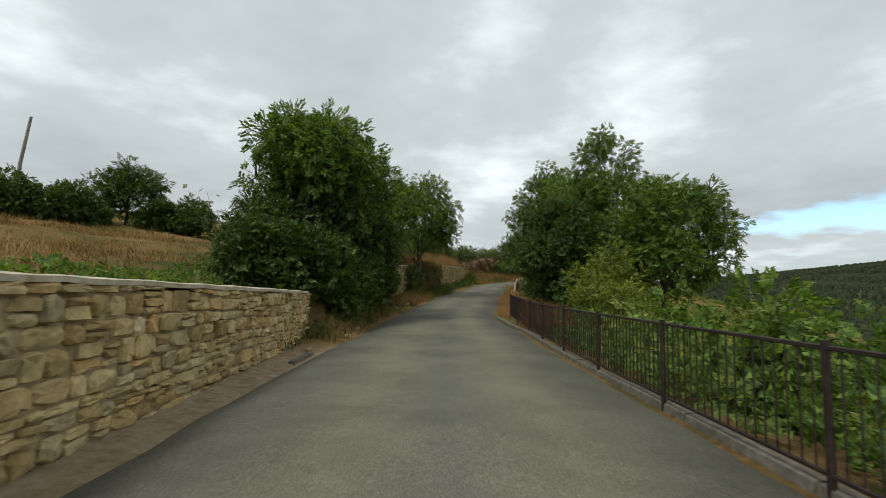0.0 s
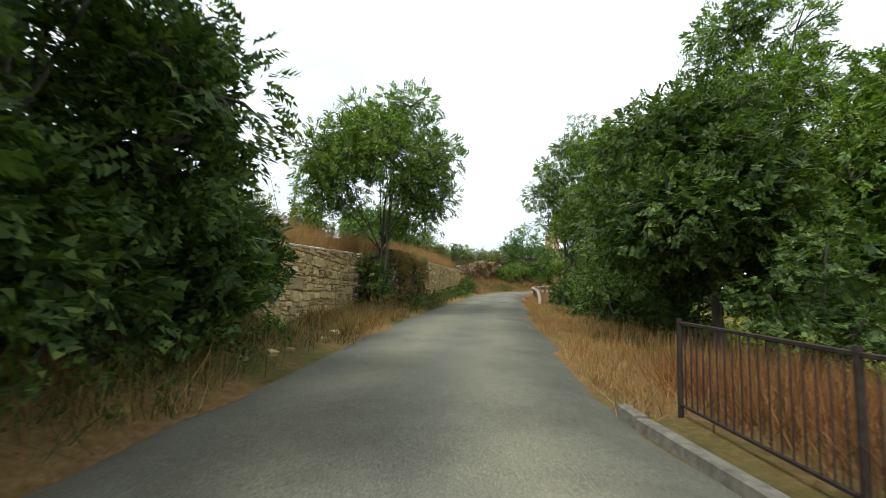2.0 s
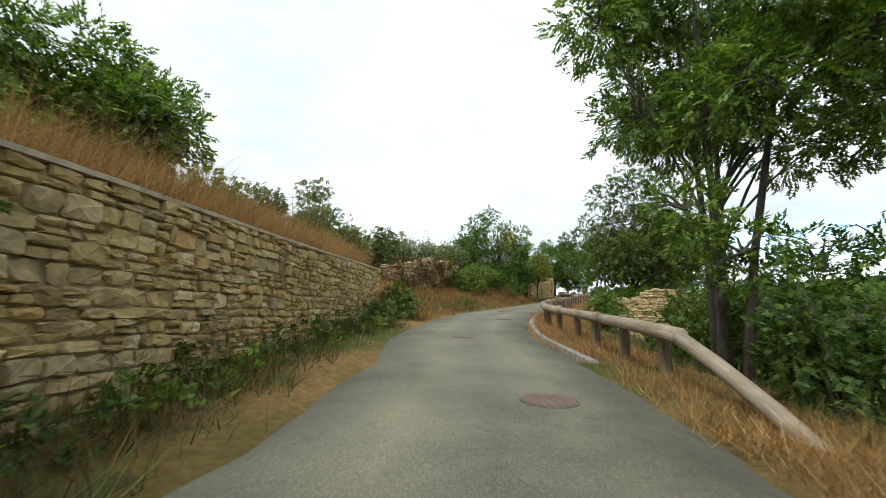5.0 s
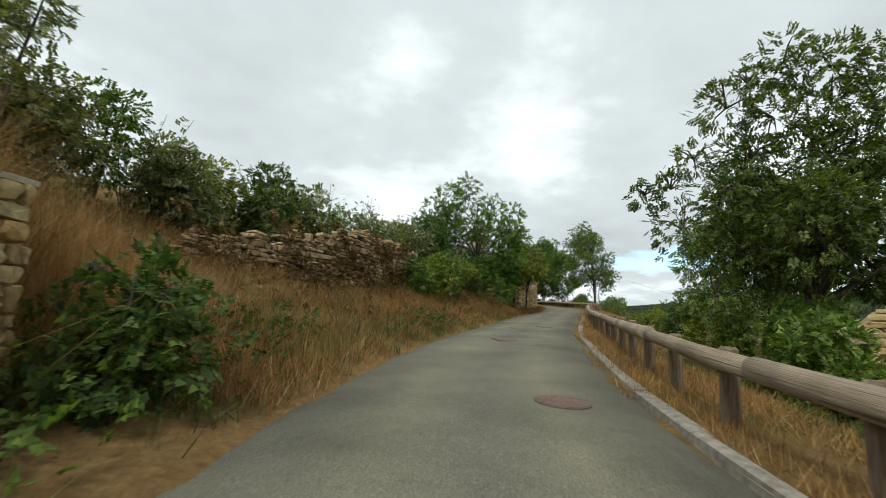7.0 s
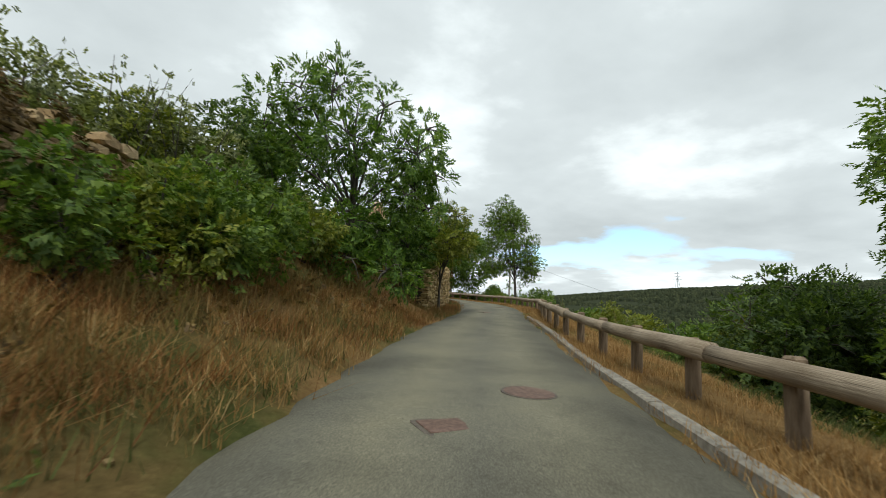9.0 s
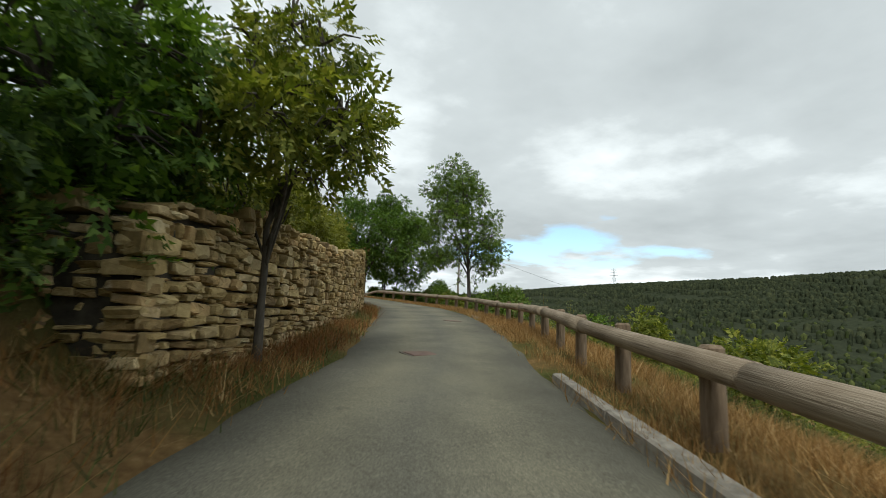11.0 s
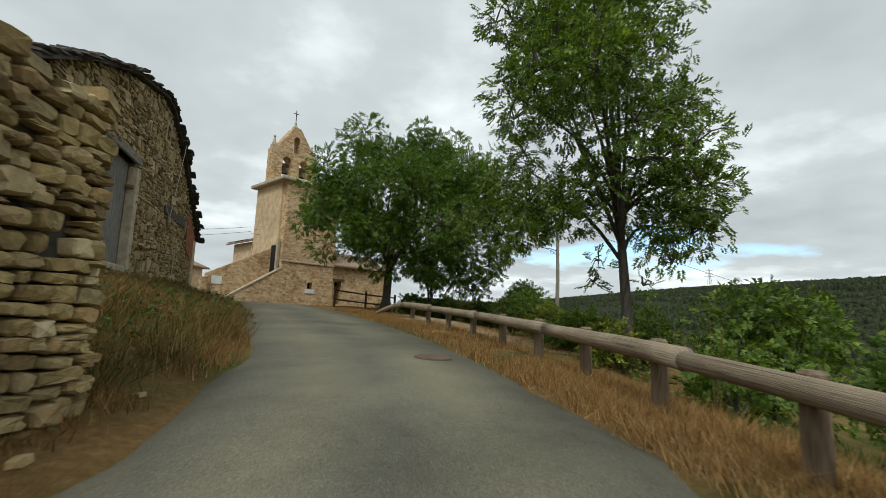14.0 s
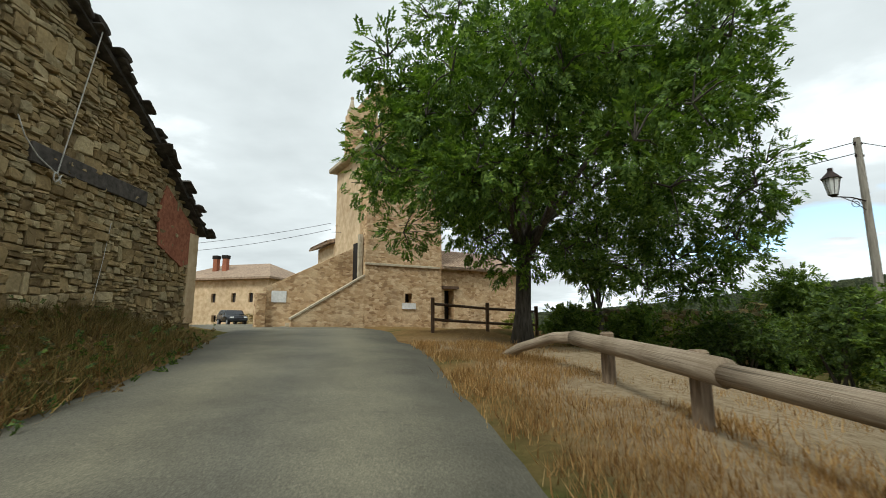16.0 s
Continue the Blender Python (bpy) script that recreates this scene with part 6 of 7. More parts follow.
SHRUBS = ((3, 4.6, 1.1, 0.9, M_LEAF_YG, "bright green brambles behind the iron railing"), (6.0, 4.4, 1.2, 1.0, M_LEAF, "leafy brambles behind the iron railing"), (9.5, 4.6, 1.2, 1.0, M_LEAF, "leafy brambles behind the iron railing"), (13, 4.4, 1.2, 1.3, M_LEAF_YG, "bright green shrub behind the iron railing"), (17.0, 5.6, 1.6, 2.0, M_LEAF_YG, "bright green shrub behind the iron railing"),
          (8, 9, 2.0, 1.2, M_LEAF, "broad green shrub on the slope"), (15, 10, 2.0, 1.2, M_LEAF_YG, "broad green shrub on the slope"), (2, 9, 1.8, 1.0, M_LEAF, "broad green shrub on the slope"),
          (22.5, 5.6, 1.2, 1.4, M_LEAF_DK, "dark shrub under the roadside trees"), (27, 5.6, 1.2, 1.5, M_LEAF_DK, "dark shrub under the roadside trees"), (31, 6.0, 1.3, 1.5, M_LEAF, "green shrub under the roadside trees"), (35.5, 6.0, 1.2, 1.3, M_LEAF, "green shrub under the roadside trees"), (39.5, 5.8, 1.2, 1.2, M_LEAF_YG, "green shrub at the end of the guardrail"), (43, 6.3, 1.3, 1.3, M_LEAF, "low shrub at the end of the guardrail"), (48, 6.0, 1.2, 1.2, M_LEAF, "low shrub beside the guardrail"), (52, 6.5, 1.2, 1.2, M_LEAF, "low shrub beside the guardrail"), (38, 9.5, 1.8, 2.2, M_LEAF_DK, "dark shrub on the slope"), (46, 11, 2.0, 2.2, M_LEAF_DK, "dark shrub on the slope"), (53, 10, 1.8, 2.0, M_LEAF, "green shrub on the slope"),
          (67, 7.2, 1.4, 1.2, M_LEAF, "shrub on the slope below the guardrail"), (74, 7.5, 1.4, 1.0, M_LEAF_YG, "yellow-green shrub on the slope"), (81, 7.5, 1.3, 1.0, M_LEAF_YG, "yellow-green shrub on the slope"), (87, 8.5, 1.6, 1.0, M_LEAF, "shrub on the slope below the lane"), (93, 7.6, 1.4, 1.0, M_LEAF_YG, "yellow-green shrub on the slope"), (99, 8, 1.6, 1.2, M_LEAF_YG, "yellow-green shrub on the slope"), (104, 8.5, 1.6, 1.1, M_LEAF, "shrub on the slope below the lane"), (109, 6.5, 1.3, 1.2, M_LEAF, "shrub round the foot of the tall tree"), (116.5, 7.6, 1.2, 1.0, M_LEAF, "shrub below the guardrail"), (111, 5.2, 0.9, 0.7, M_LEAF, "shrub below the guardrail"), (114.6, 5.4, 0.9, 0.6, M_LEAF_YG, "yellow-green shrub below the guardrail"), (64.5, -7.4, 1.1, 1.3, M_LEAF_GR, "grey-green shrub above the ruined wall"), (113, 8.0, 1.6, 1.7, M_LEAF, "shrub round the foot of the tall tree"),
          (59, -9.0, 1.3, 1.3, M_LEAF_GR, "grey-green shrub above the ruined wall"), (62, -8.4, 1.2, 1.1, M_LEAF_GR, "grey-green shrub above the ruined wall"), (64.6, -7.8, 1.2, 1.6, M_LEAF_DK, "dark rounded shrub above the ruined wall"), (67.5, -8.0, 1.2, 1.6, M_LEAF_GR, "grey-green shrub above the ruined wall"), (69.5, -6.9, 0.8, 0.7, M_LEAF_DK, "dark ivy spilling over the ruined wall"), (71.5, -8.2, 1.3, 1.5, M_LEAF_GR, "grey-green shrub above the ruined wall"), (76, -8.2, 1.4, 1.2, M_LEAF_GR, "grey-green shrub on the bank"), (71.3, -4.7, 0.9, 0.95, M_LEAF, "leafy green shrub below the ruined wall"), (73.6, -4.7, 1.2, 1.1, M_LEAF, "leafy green shrub below the ruined wall"), (43.2, 4.7, 0.9, 1.0, M_LEAF_DK, "low shrub at the end of the guardrail"), (75.2, -4.9, 1.5, 1.1, M_LEAF, "green shrub at the end of the ruined wall"), (72.6, -4.7, 1.1, 0.8, M_LEAF_YG, "green shrub below the ruined wall"), (31.0, 4.9, 1.2, 1.2, M_LEAF_DK, "dark shrub under the roadside trees"), (34.4, 5.0, 1.2, 1.2, M_LEAF_DK, "dark shrub under the roadside trees"), (37.4, 5.2, 1.1, 1.1, M_LEAF_DK, "dark shrub under the roadside trees"), (32.0, -3.85, 0.9, 1.2, M_LEAF_DK, "dark ivy bush round the ash stems"), (55.6, -3.3, 0.9, 0.7, M_LEAF_DK, "dark bramble bush at the wall's end"), (52.6, -2.9, 0.7, 0.4, M_LEAF_DK, "dark bramble bush at the wall's foot"), (78.5, -5.2, 1.2, 0.9, M_LEAF_YG, "green shrub under the walnut"), (82, -4.4, 1.2, 1.1, M_LEAF_DK, "dark shrub under the walnut"), (84.4, -3.7, 1.0, 1.3, M_LEAF_DK, "dark ivy over the broken wall"), (87, -4.4, 1.0, 1.0, M_LEAF, "green shrub on the broken wall"),
          (90, -5.3, 1.3, 1.0, M_LEAF_YG, "yellow-green shrub over the dry-stone wall"), (94, -5.2, 1.4, 1.1, M_LEAF_YG, "yellow-green shrub over the dry-stone wall"), (97.5, -5.4, 1.4, 1.2, M_LEAF_YG, "yellow-green shrub over the dry-stone wall"), (101, -5.2, 1.5, 1.4, M_LEAF_YG, "yellow-green shrub over the dry-stone wall"), (99.2, -4.6, 1.1, 0.9, M_LEAF_YG, "yellow-green shrub over the dry-stone wall"), (103, -4.9, 1.3, 1.2, M_LEAF_YG, "yellow-green shrub over the dry-stone wall"), (95.6, -4.4, 1.2, 0.9, M_LEAF_YG, "yellow-green shrub over the dry-stone wall"), (92.2, -4.3, 1.1, 1.0, M_LEAF_YG, "yellow-green shrub over the dry-stone wall"), (106.3, -4.8, 0.9, 0.8, M_LEAF_YG, "yellow-green shrub over the dry-stone wall"), (107.4, -5.0, 0.8, 0.7, M_LEAF_YG, "yellow-green shrub over the dry-stone wall"), (105, -5.2, 1.2, 0.9, M_LEAF_YG, "yellow-green shrub over the dry-stone wall"), (38, -9, 1.4, 1.2, M_LEAF, "green shrub on the terrace"))
for i, (s, l, r, hgt, mat, lab) in enumerate(SHRUBS):
    lr = r * 0.42
    near = abs(l) < 6.7
    if "dry-stone" in lab:
        bush("shrub", *foot(s, l)[:2], cloud_lobes(0, 0, hgt * 0.85, r - lr * 0.8, r - lr * 0.8, hgt * 0.85, 16, lr, 60 + i), lab, M_BROOM, "small", 700, 60 + i, 0.78, inner=0.2)
        continue
    bush("shrub", *foot(s, l)[:2], cloud_lobes(0, 0, hgt * 0.85, r - lr * 0.8, r - lr * 0.8, hgt * 0.85, 14, lr, 60 + i), lab, mat, "small", 400 if near else 330, 60 + i, 1.1 if near else 1.3, inner=0.2)
for i, (x, y, r, hgt) in enumerate(((-22.5, 23.5, 1.6, 1.3), (-20, 24.5, 1.8, 0.9), (-24.5, 22.5, 1.5, 1.5), (-15.6, 28.0, 1.6, 1.0), (-13.2, 29.5, 1.6, 0.8), (-17, 27, 1.5, 0.9), (47.0, 124.8, 1.6, 1.9), (48.2, 124.4, 1.5, 1.5), (50.6, 122.8, 1.7, 1.0), (41.2, 124.8, 1.1, 0.8), (43.0, 123.8, 1.1, 0.8), (39.4, 125.8, 1.0, 0.7), (44.6, 122.6, 1.1, 0.8), (12.9, 57.0, 0.9, 1.0), (14.6, 59.2, 1.3, 1.2), (41.5, 112, 1.4, 0.8))):
    lr = r * 0.42
    bush("shrub", x, y, cloud_lobes(0, 0, hgt * 0.85, r - lr * 0.8, r - lr * 0.8, hgt * 0.85, 14, lr, 160 + i), "dark scrub on the skyline of the field" if x < 0 else "green scrub on the slope below the lane", M_LEAF_DK if x < 0 else M_LEAF, "small", 600, 160 + i, 1.25, inner=0.4)

# the thicket that crowns the bank behind the ruined wall
THICK = (M_LEAF_GR, M_LEAF_DK, M_LEAF, M_LEAF_GR, M_LEAF_YG)
NAMES = ("pale grey-green thicket on the bank", "dark leafy thicket on the bank", "green thicket on the bank", "pale grey-green thicket on the bank", "yellow-green thicket on the bank")
rr = random.Random(404)
for i, (s, l, hgt) in enumerate(((57.8, -8.3, 2.7), (59.0, -9.4, 1.2), (60.4, -9.2, 2.0), (61.6, -8.6, 1.3), (63.4, -8.8, 1.5), (66.0, -8.6, 1.2), (68.6, -8.4, 1.2), (70.4, -8.8, 1.3), (73.2, -8.0, 1.2), (74.8, -7.6, 1.5), (76.4, -7.2, 1.7), (78.0, -7.4, 2.2), (79.4, -7.0, 2.1), (80.8, -7.8, 2.2), (77.4, -6.0, 1.0), (79.4, -5.8, 1.0), (41.0, -7.6, 1.0), (43.4, -7.2, 0.9), (46.2, -7.6, 1.1), (49.0, -7.4, 0.9), (51.6, -7.8, 1.1), (53.4, -7.6, 1.0), (27.6, -7.6, 0.7), (30.2, -7.9, 0.8))):
    r = rr.uniform(1.0, 1.5)
    bush("thicket", *foot(s, l)[:2], cloud_lobes(0, 0, hgt * 0.8, r * 0.7, r * 0.7, hgt * 0.85, 16, r * 0.4, 300 + i), NAMES[i % 5], THICK[i % 5], "small", 330, 300 + i, 1.15, inner=0.2)

# scrub on the drop between the guardrail and the walnut trees
for i, (x, y, top, r, mat, lab) in enumerate(((42.9, 119.4, 7.3, 1.3, M_LEAF_DK, "dark scrub below the walnut trees"), (43.0, 117.6, 7.4, 1.3, M_LEAF, "green scrub below the guardrail"), (42.8, 115.8, 6.5, 1.2, M_LEAF_YG, "yellow-green scrub below the guardrail"), (42.0, 113.9, 5.6, 1.1, M_LEAF, "green scrub below the guardrail"), (41.6, 111.8, 6.2, 1.1, M_LEAF_YG, "yellow-green scrub below the guardrail"), (43.2, 122.4, 6.9, 1.2, M_LEAF_DK, "dark scrub below the walnut trees"), (40.6, 109.4, 5.6, 0.8, M_LEAF, "green scrub below the guardrail"), (39.9, 107.6, 5.8, 0.7, M_LEAF_DK, "dark shrub at the foot of the tall slim tree"))):
    hgt = max(top - height(x, y), 0.8)
    bush("shrub", x, y, cloud_lobes(0, 0, hgt * 0.5, r * 0.75, r * 0.75, hgt * 0.42, 18, r * 0.38, 420 + i), lab, mat, "small", 420, 420 + i, 1.0, inner=0.3)

# scrub over the valley side, past counting
def valley_scrub():
    rnd = np.random.default_rng(91)
    s, l = rnd.uniform(-10, 150, 980), 11 + 120 * rnd.uniform(0, 1, 980) ** 1.3
    q = places(s, l)
    keep = waves(q[:, 0] * 0.25, q[:, 1] * 0.25, 0, 9) > -0.45
    q, l = q[keep], l[keep]
    q[:, 2] = land(q[:, 0], q[:, 1]) + rolling(q[:, 0], q[:, 1])
    for name, mat, some, n, size, label in (("valley_scrub", M_LEAF_YG, l < 30, 260, 3.2, "yellow-green scrub on the slope below the lane"), ("valley_scrub", M_LEAF_DK, l >= 30, 45, 9.0, "dark green scrub over the valley side")):
        P, D = [], []
        for x, y, z in q[some]:
            r = rnd.uniform(0.9, 2.3)
            d = rnd.normal(0, 1, (n, 3)); d /= np.linalg.norm(d, axis=1, keepdims=True); d[:, 2] = np.abs(d[:, 2])
            P.append(np.array([x, y, z]) + d * r * rnd.uniform(0.5, 1.1, (n, 1)) * [1, 1, 0.85]); D.append(d)
        P, D = np.concatenate(P), np.concatenate(D)
        v, f = scatter(SPRIGS["moss"], P, D, rnd, size)
        tagged(new(name, quick_mesh(name, v, f, mat)), label, "scrub", kind="stuff")


valley_scrub()

# bare and thin-leaved shoots standing out of the scrub
def shoots():
    rr, rnd = random.Random(5), np.random.default_rng(5)
    for k, (s, l) in enumerate(((58, -9.4), (61, -9), (66, -9), (70, -8.8), (73, -8.6), (76, -8.8), (67.6, -7.2), (69.2, -7.4), (71.4, -7.3), (74.2, -7.2), (75.6, -6.9), (91, -6), (95, -6.2), (98, -6.2), (92.6, -4.6), (94.4, -4.8), (96.6, -4.7), (90.6, -4.5), (12.6, -6.2), (13.4, -6.6), (15, -6.5), (33, -8), (45, -6.0))):
        b = Vector(foot(s, l))
        own = thing("sapling", tuple(b), "thin sparse sapling with pale leaves", "sapling", "saplings on the bank")
        P = []
        for j in range(7):
            h = rr.uniform(1.6, 3.0)
            d = Vector((rr.uniform(-0.5, 0.5), rr.uniform(-0.5, 0.5), 1)) * h
            part("stem", tube([(0, 0, -0.1), tuple(d * 0.5 + Vector((rr.uniform(-0.1, 0.1), 0, 0))), tuple(d)], [0.018, 0.012, 0.005], 4), M_BARK, own)
            for t in np.linspace(0.3, 1, 16):
                P.append(d * t + Vector((rr.gauss(0, 0.14), rr.gauss(0, 0.14), rr.gauss(0, 0.06))))
        P = np.array(P)
        v, f = scatter(SPRIGS["small"], P, rnd.normal(0, 1, P.shape), rnd, 0.9)
        ob = new("leaves", quick_mesh("leaves", v, f, M_LEAF_GR))
        ob.parent = own
        ob["kind"] = "stuff"


shoots()


def weed_stalks():
    """Tall thin flower stalks gone to seed, standing beyond the guardrail."""
    rr, rnd = random.Random(15), np.random.default_rng(15)
    for s, l in ((99.5, 4.3), (101.0, 4.6), (102.4, 4.2), (104.2, 4.5), (106.0, 4.2), (107.2, 4.7), (110.5, 4.4), (96.8, 4.3), (80.5, 4.2), (83.0, 4.4), (60.4, 4.6), (63.0, 4.9)):
        b = Vector(foot(s, l))
        own = thing("weed_stalk", tuple(b), "tall pale seeding weed stalk beyond the guardrail", "weed", "weed stalks along the guardrail")
        P = []
        for j in range(rr.randint(2, 4)):
            h = rr.uniform(0.9, 1.6)
            d = Vector((rr.uniform(-0.2, 0.2), rr.uniform(-0.2, 0.2), 1)) * h
            part("stem", tube([(0, 0, -0.1), tuple(d * 0.5), tuple(d)], [0.012, 0.009, 0.004], 4), M_RANK, own)
            P += [d * t + Vector((rr.gauss(0, 0.05), rr.gauss(0, 0.05), 0)) for t in np.linspace(0.35, 1, 20)]
        P = np.array(P)
        v, f = scatter(SPRIGS["moss"], P, rnd.normal(0, 1, P.shape), rnd, 0.9)
        ob = new("seed_head", quick_mesh("seed_head", v, f, M_LEAF_GR))
        ob["kind"] = "stuff"
        ob.parent = own


weed_stalks()


def weeds(name, spans, per, material, label, seed, tall=0.35, size=1.0):
    """Broad-leaved weeds close to the ground, one object that nobody could count."""
    rnd = np.random.default_rng(seed)
    P = []
    for s0, s1, l0, l1 in spans:
        n = int(per * (s1 - s0) * abs(l1 - l0))
        q = places(rnd.uniform(s0, s1, n), rnd.uniform(l0, l1, n))
        k = waves(q[:, 0] * 2, q[:, 1] * 2, 0, seed)
        q[:, 2] = land(q[:, 0], q[:, 1]) + rnd.uniform(0, 1, n) * tall * np.clip(k + 0.5, 0.1, 1)
        P.append(q[k > -0.12])
    P = np.concatenate(P)
    d = rnd.normal(0, 1, P.shape); d[:, 2] = np.abs(d[:, 2])
    v, f = scatter(SPRIGS["small"], P, d, rnd, size, 0.0)
    return tagged(new(name, quick_mesh(name, v, f, material)), label, "weeds", kind="stuff")


weeds("leafy_weeds", [(33, 57, -3.7, -2.4), (13, 24, -4.3, -3.4), (-4, 18, 2.9, 6), (64, 88, -9, -6.2), (-4, 24, -9, -4.6)], 30, M_LEAF, "low leafy weeds and brambles", 71, 0.4, 1.1)
weeds("dead_bramble", [(57, 85, -6.6, -2.9)], 17, M_RUSTLEAF, "mounds of dead brown bramble over the bank", 76, 0.6, 0.85)
weeds("leafy_weeds", [(33, 54, -3.3, -2.5), (11.5, 24, -4.2, -2.85), (62, 71, -2.9, -2.1), (55, 60, -4.4, -2.6)], 60, M_LEAF_DK, "dark green weeds along the foot of the wall", 77, 0.6, 0.9)
grass("rank_verge", [(11.5, 24, -4.2, -2.75), (24, 54, -3.9, -2.5), (57, 80, -5.2, -2.2)], 16, M_RANK, "rank brown-green weeds along the verge", (0.2, 0.7), 10, 0.006, 0.8, 42, 0.2)
weeds("bramble_bank", [(-6, 13, 2.85, 6.5)], 70, M_LEAF, "dense green brambles behind the iron railing", 78, 1.0, 1.15)
weeds("bramble_bank", [(-6, 15, 3.0, 7.5)], 26, M_LEAF_YG, "yellow-green brambles behind the iron railing", 79, 1.1, 1.15)
grass("rust_grass", [(14, 22, 2.75, 5.2)], 55, M_RUSTGRASS, "rust-brown tall dead grass behind the iron railing", (0.3, 0.8), 10, 0.006, 0.7, 44, 0.0)
weeds("dead_ivy", [(31, 41, -4.6, -3.0), (63, 72, -6.4, -4.8)], 60, M_RUSTLEAF, "dead brown ivy and bramble on the old wall", 72, 0.9, 0.9)
grass("dry_verge_grass", [(56, 88, -9, -1.8), (38, 56, -9, -4.2), (56, 70, -8, -4)], 44, M_DRYGRASS, "matted dry straw-coloured grass", (0.08, 0.32), 11, 0.0052, 1.4, 31, 0.1)
grass("dry_verge_grass", [(20, 45, 2.0, 5.0), (44, 112, 1.6, 4.6), (94, 113, 1.6, 3.4)], 62, M_DRYGRASS, "matted dry straw-coloured grass under the guardrail", (0.06, 0.24), 11, 0.0048, 1.4, 35, 0.1)
grass("dry_verge_grass", [(111, 130, 1.0, 3.6), (107, 124, -4.8, -2.9)], 95, M_DRYGRASS, "short dry grass at the lane's edge", (0.05, 0.15), 11, 0.0065, 0.9, 36, 0.1)
grass("dry_slope_grass", [(110, 132, 3.4, 9)], 14, M_DRYGRASS, "sparse short dry grass on the bare slope", (0.04, 0.14), 9, 0.006, 1.3, 41, 0.25)
grass("rust_grass", [(85, 107, -3.1, -2.0), (56, 90, -7, -2.2), (26, 40, -4.4, -2.5), (107, 131, -9, -3)], 34, M_RUSTGRASS, "rust-brown dead weeds", (0.08, 0.34), 11, 0.0058, 1.35, 32, 0.2)
grass("green_weeds", [(9, 12.5, -3.9, -3.3), (85, 107, -3.1, -2.0), (12, 56, -4.6, -2.1), (56, 86, -3.2, -1.9), (105, 126, -7.5, -2.9), (40, 112, 4.0, 9), (18, 44, 3.6, 8)], 18, M_GREENGRASS, "low green weeds and grass", (0.08, 0.32), 11, 0.006, 1.2, 33, 0.25)
grass("tall_weeds", [(107, 131, -9, -3.3), (116, 131, -9.5, -3.8)], 26, M_RANK, "rank brown-green weeds below the barn", (0.15, 0.5), 11, 0.008, 1.2, 38, 0.0)
weeds("bramble_tangle", [(107, 131, -9.5, -3.4)], 24, M_LEAF_DK, "dark tangled brambles below the barn", 73, 0.55, 0.75)
weeds("dead_bramble", [(107, 131, -9.5, -3.4)], 30, M_RUSTLEAF, "dead brown bramble leaves below the barn", 74, 0.5, 0.7)
grass("tall_straw", [(107, 125, -8, -3.4), (22, 30, 3.2, 5.5)], 6, M_DRYGRASS, "tall dry straw stalks", (0.25, 0.7), 9, 0.006, 0.5, 39, 0.1)
grass("field_grass", [(-4, 24, -32, -10), (24, 44, -14, -6.5)], 9, M_DRYGRASS, "short dry meadow grass behind the wall", (0.06, 0.24), 10, 0.012, 1.2, 34, 0.15)
grass("field_weeds", [(-4, 24, -14, -4.6), (-4, 24, -32, -12)], 9, M_RANK, "brown-green weeds behind the wall", (0.08, 0.3), 10, 0.012, 1.0, 37, 0.3)
grass("wall_top_moss", [(31.5, 41, -5.4, -3.6)], 110, M_MOSSGRASS, "mossy olive grass spilling over the old wall", (0.12, 0.4), 10, 0.006, 1.2, 43, 0.0)
grass("wall_top_rust", [(43, 58.5, -7.0, -4.1)], 60, M_DRYGRASS, "tall rusty dead grass thick above the retaining wall", (0.5, 1.35), 11, 0.005, 0.6, 45, 0.0)
grass("wall_top_straw", [(33, 57, -5.8, -3.9), (41, 57, -5.4, -3.8), (24, 33, -7.0, -4.9)], 95, M_DRYGRASS, "tall dry straw hanging over the wall tops", (0.3, 1.1), 10, 0.006, 0.8, 40, 0.0)
wall_ivy("wall_moss", run((31.4, -4.35, 0.0, 2.3), (35, -3.7, 0.0, 2.45), (40.3, -3.2, 0.0, 2.35)), 900, M_MOSSLEAF, "brown moss and dead creeper on the old wall", 81, 0.2, 0.9, 1.7, "moss")
wall_ivy("wall_creeper", run((31.4, -4.35, 0.0, 2.3), (35, -3.7, 0.0, 2.45), (40.3, -3.2, 0.0, 2.35)), 200, M_LEAF_DK, "dark ivy on the old wall", 82, 0.55, 0.7, 0.1)
wall_ivy("wall_creeper", run((58, -7.1, 1.0, 2.7), (64, -5.8, 1.2, 3.4), (67, -5.2, 1.5, 3.4), (70, -5.35, 1.6, 3.45), (73.4, -5.65, 1.9, 3.3)), 260, M_RUSTLEAF, "dead brown creeper on the ruined wall", 83, 0.15, 0.8, -0.5)
wall_ivy("wall_creeper", run((97, -2.98, 0.0, 2.2), (105.4, -2.92, 0.0, 2.95)), 60, M_RUSTLEAF, "tufts of dead weed in the dry-stone wall", 84, 0.75, 0.7, 0.3)


def loose_stone(s, l, size, seed):
    """A pale field stone lying on the verge."""
    p = at(s, l)
    ob = new("loose_stone", stone_mesh(seed % len(STONES), M_DRY))
    ob.matrix_world = pose(p.x, p.y, height(p.x, p.y) + size * 0.22, 8 * math.sin(seed), 9 * math.cos(seed), seed * 47) @ Matrix.Diagonal((size * 1.5, size, size * 0.62, 1))
    return tagged(ob, "pale loose stone lying on the verge", "stone", "loose stones on the verge")


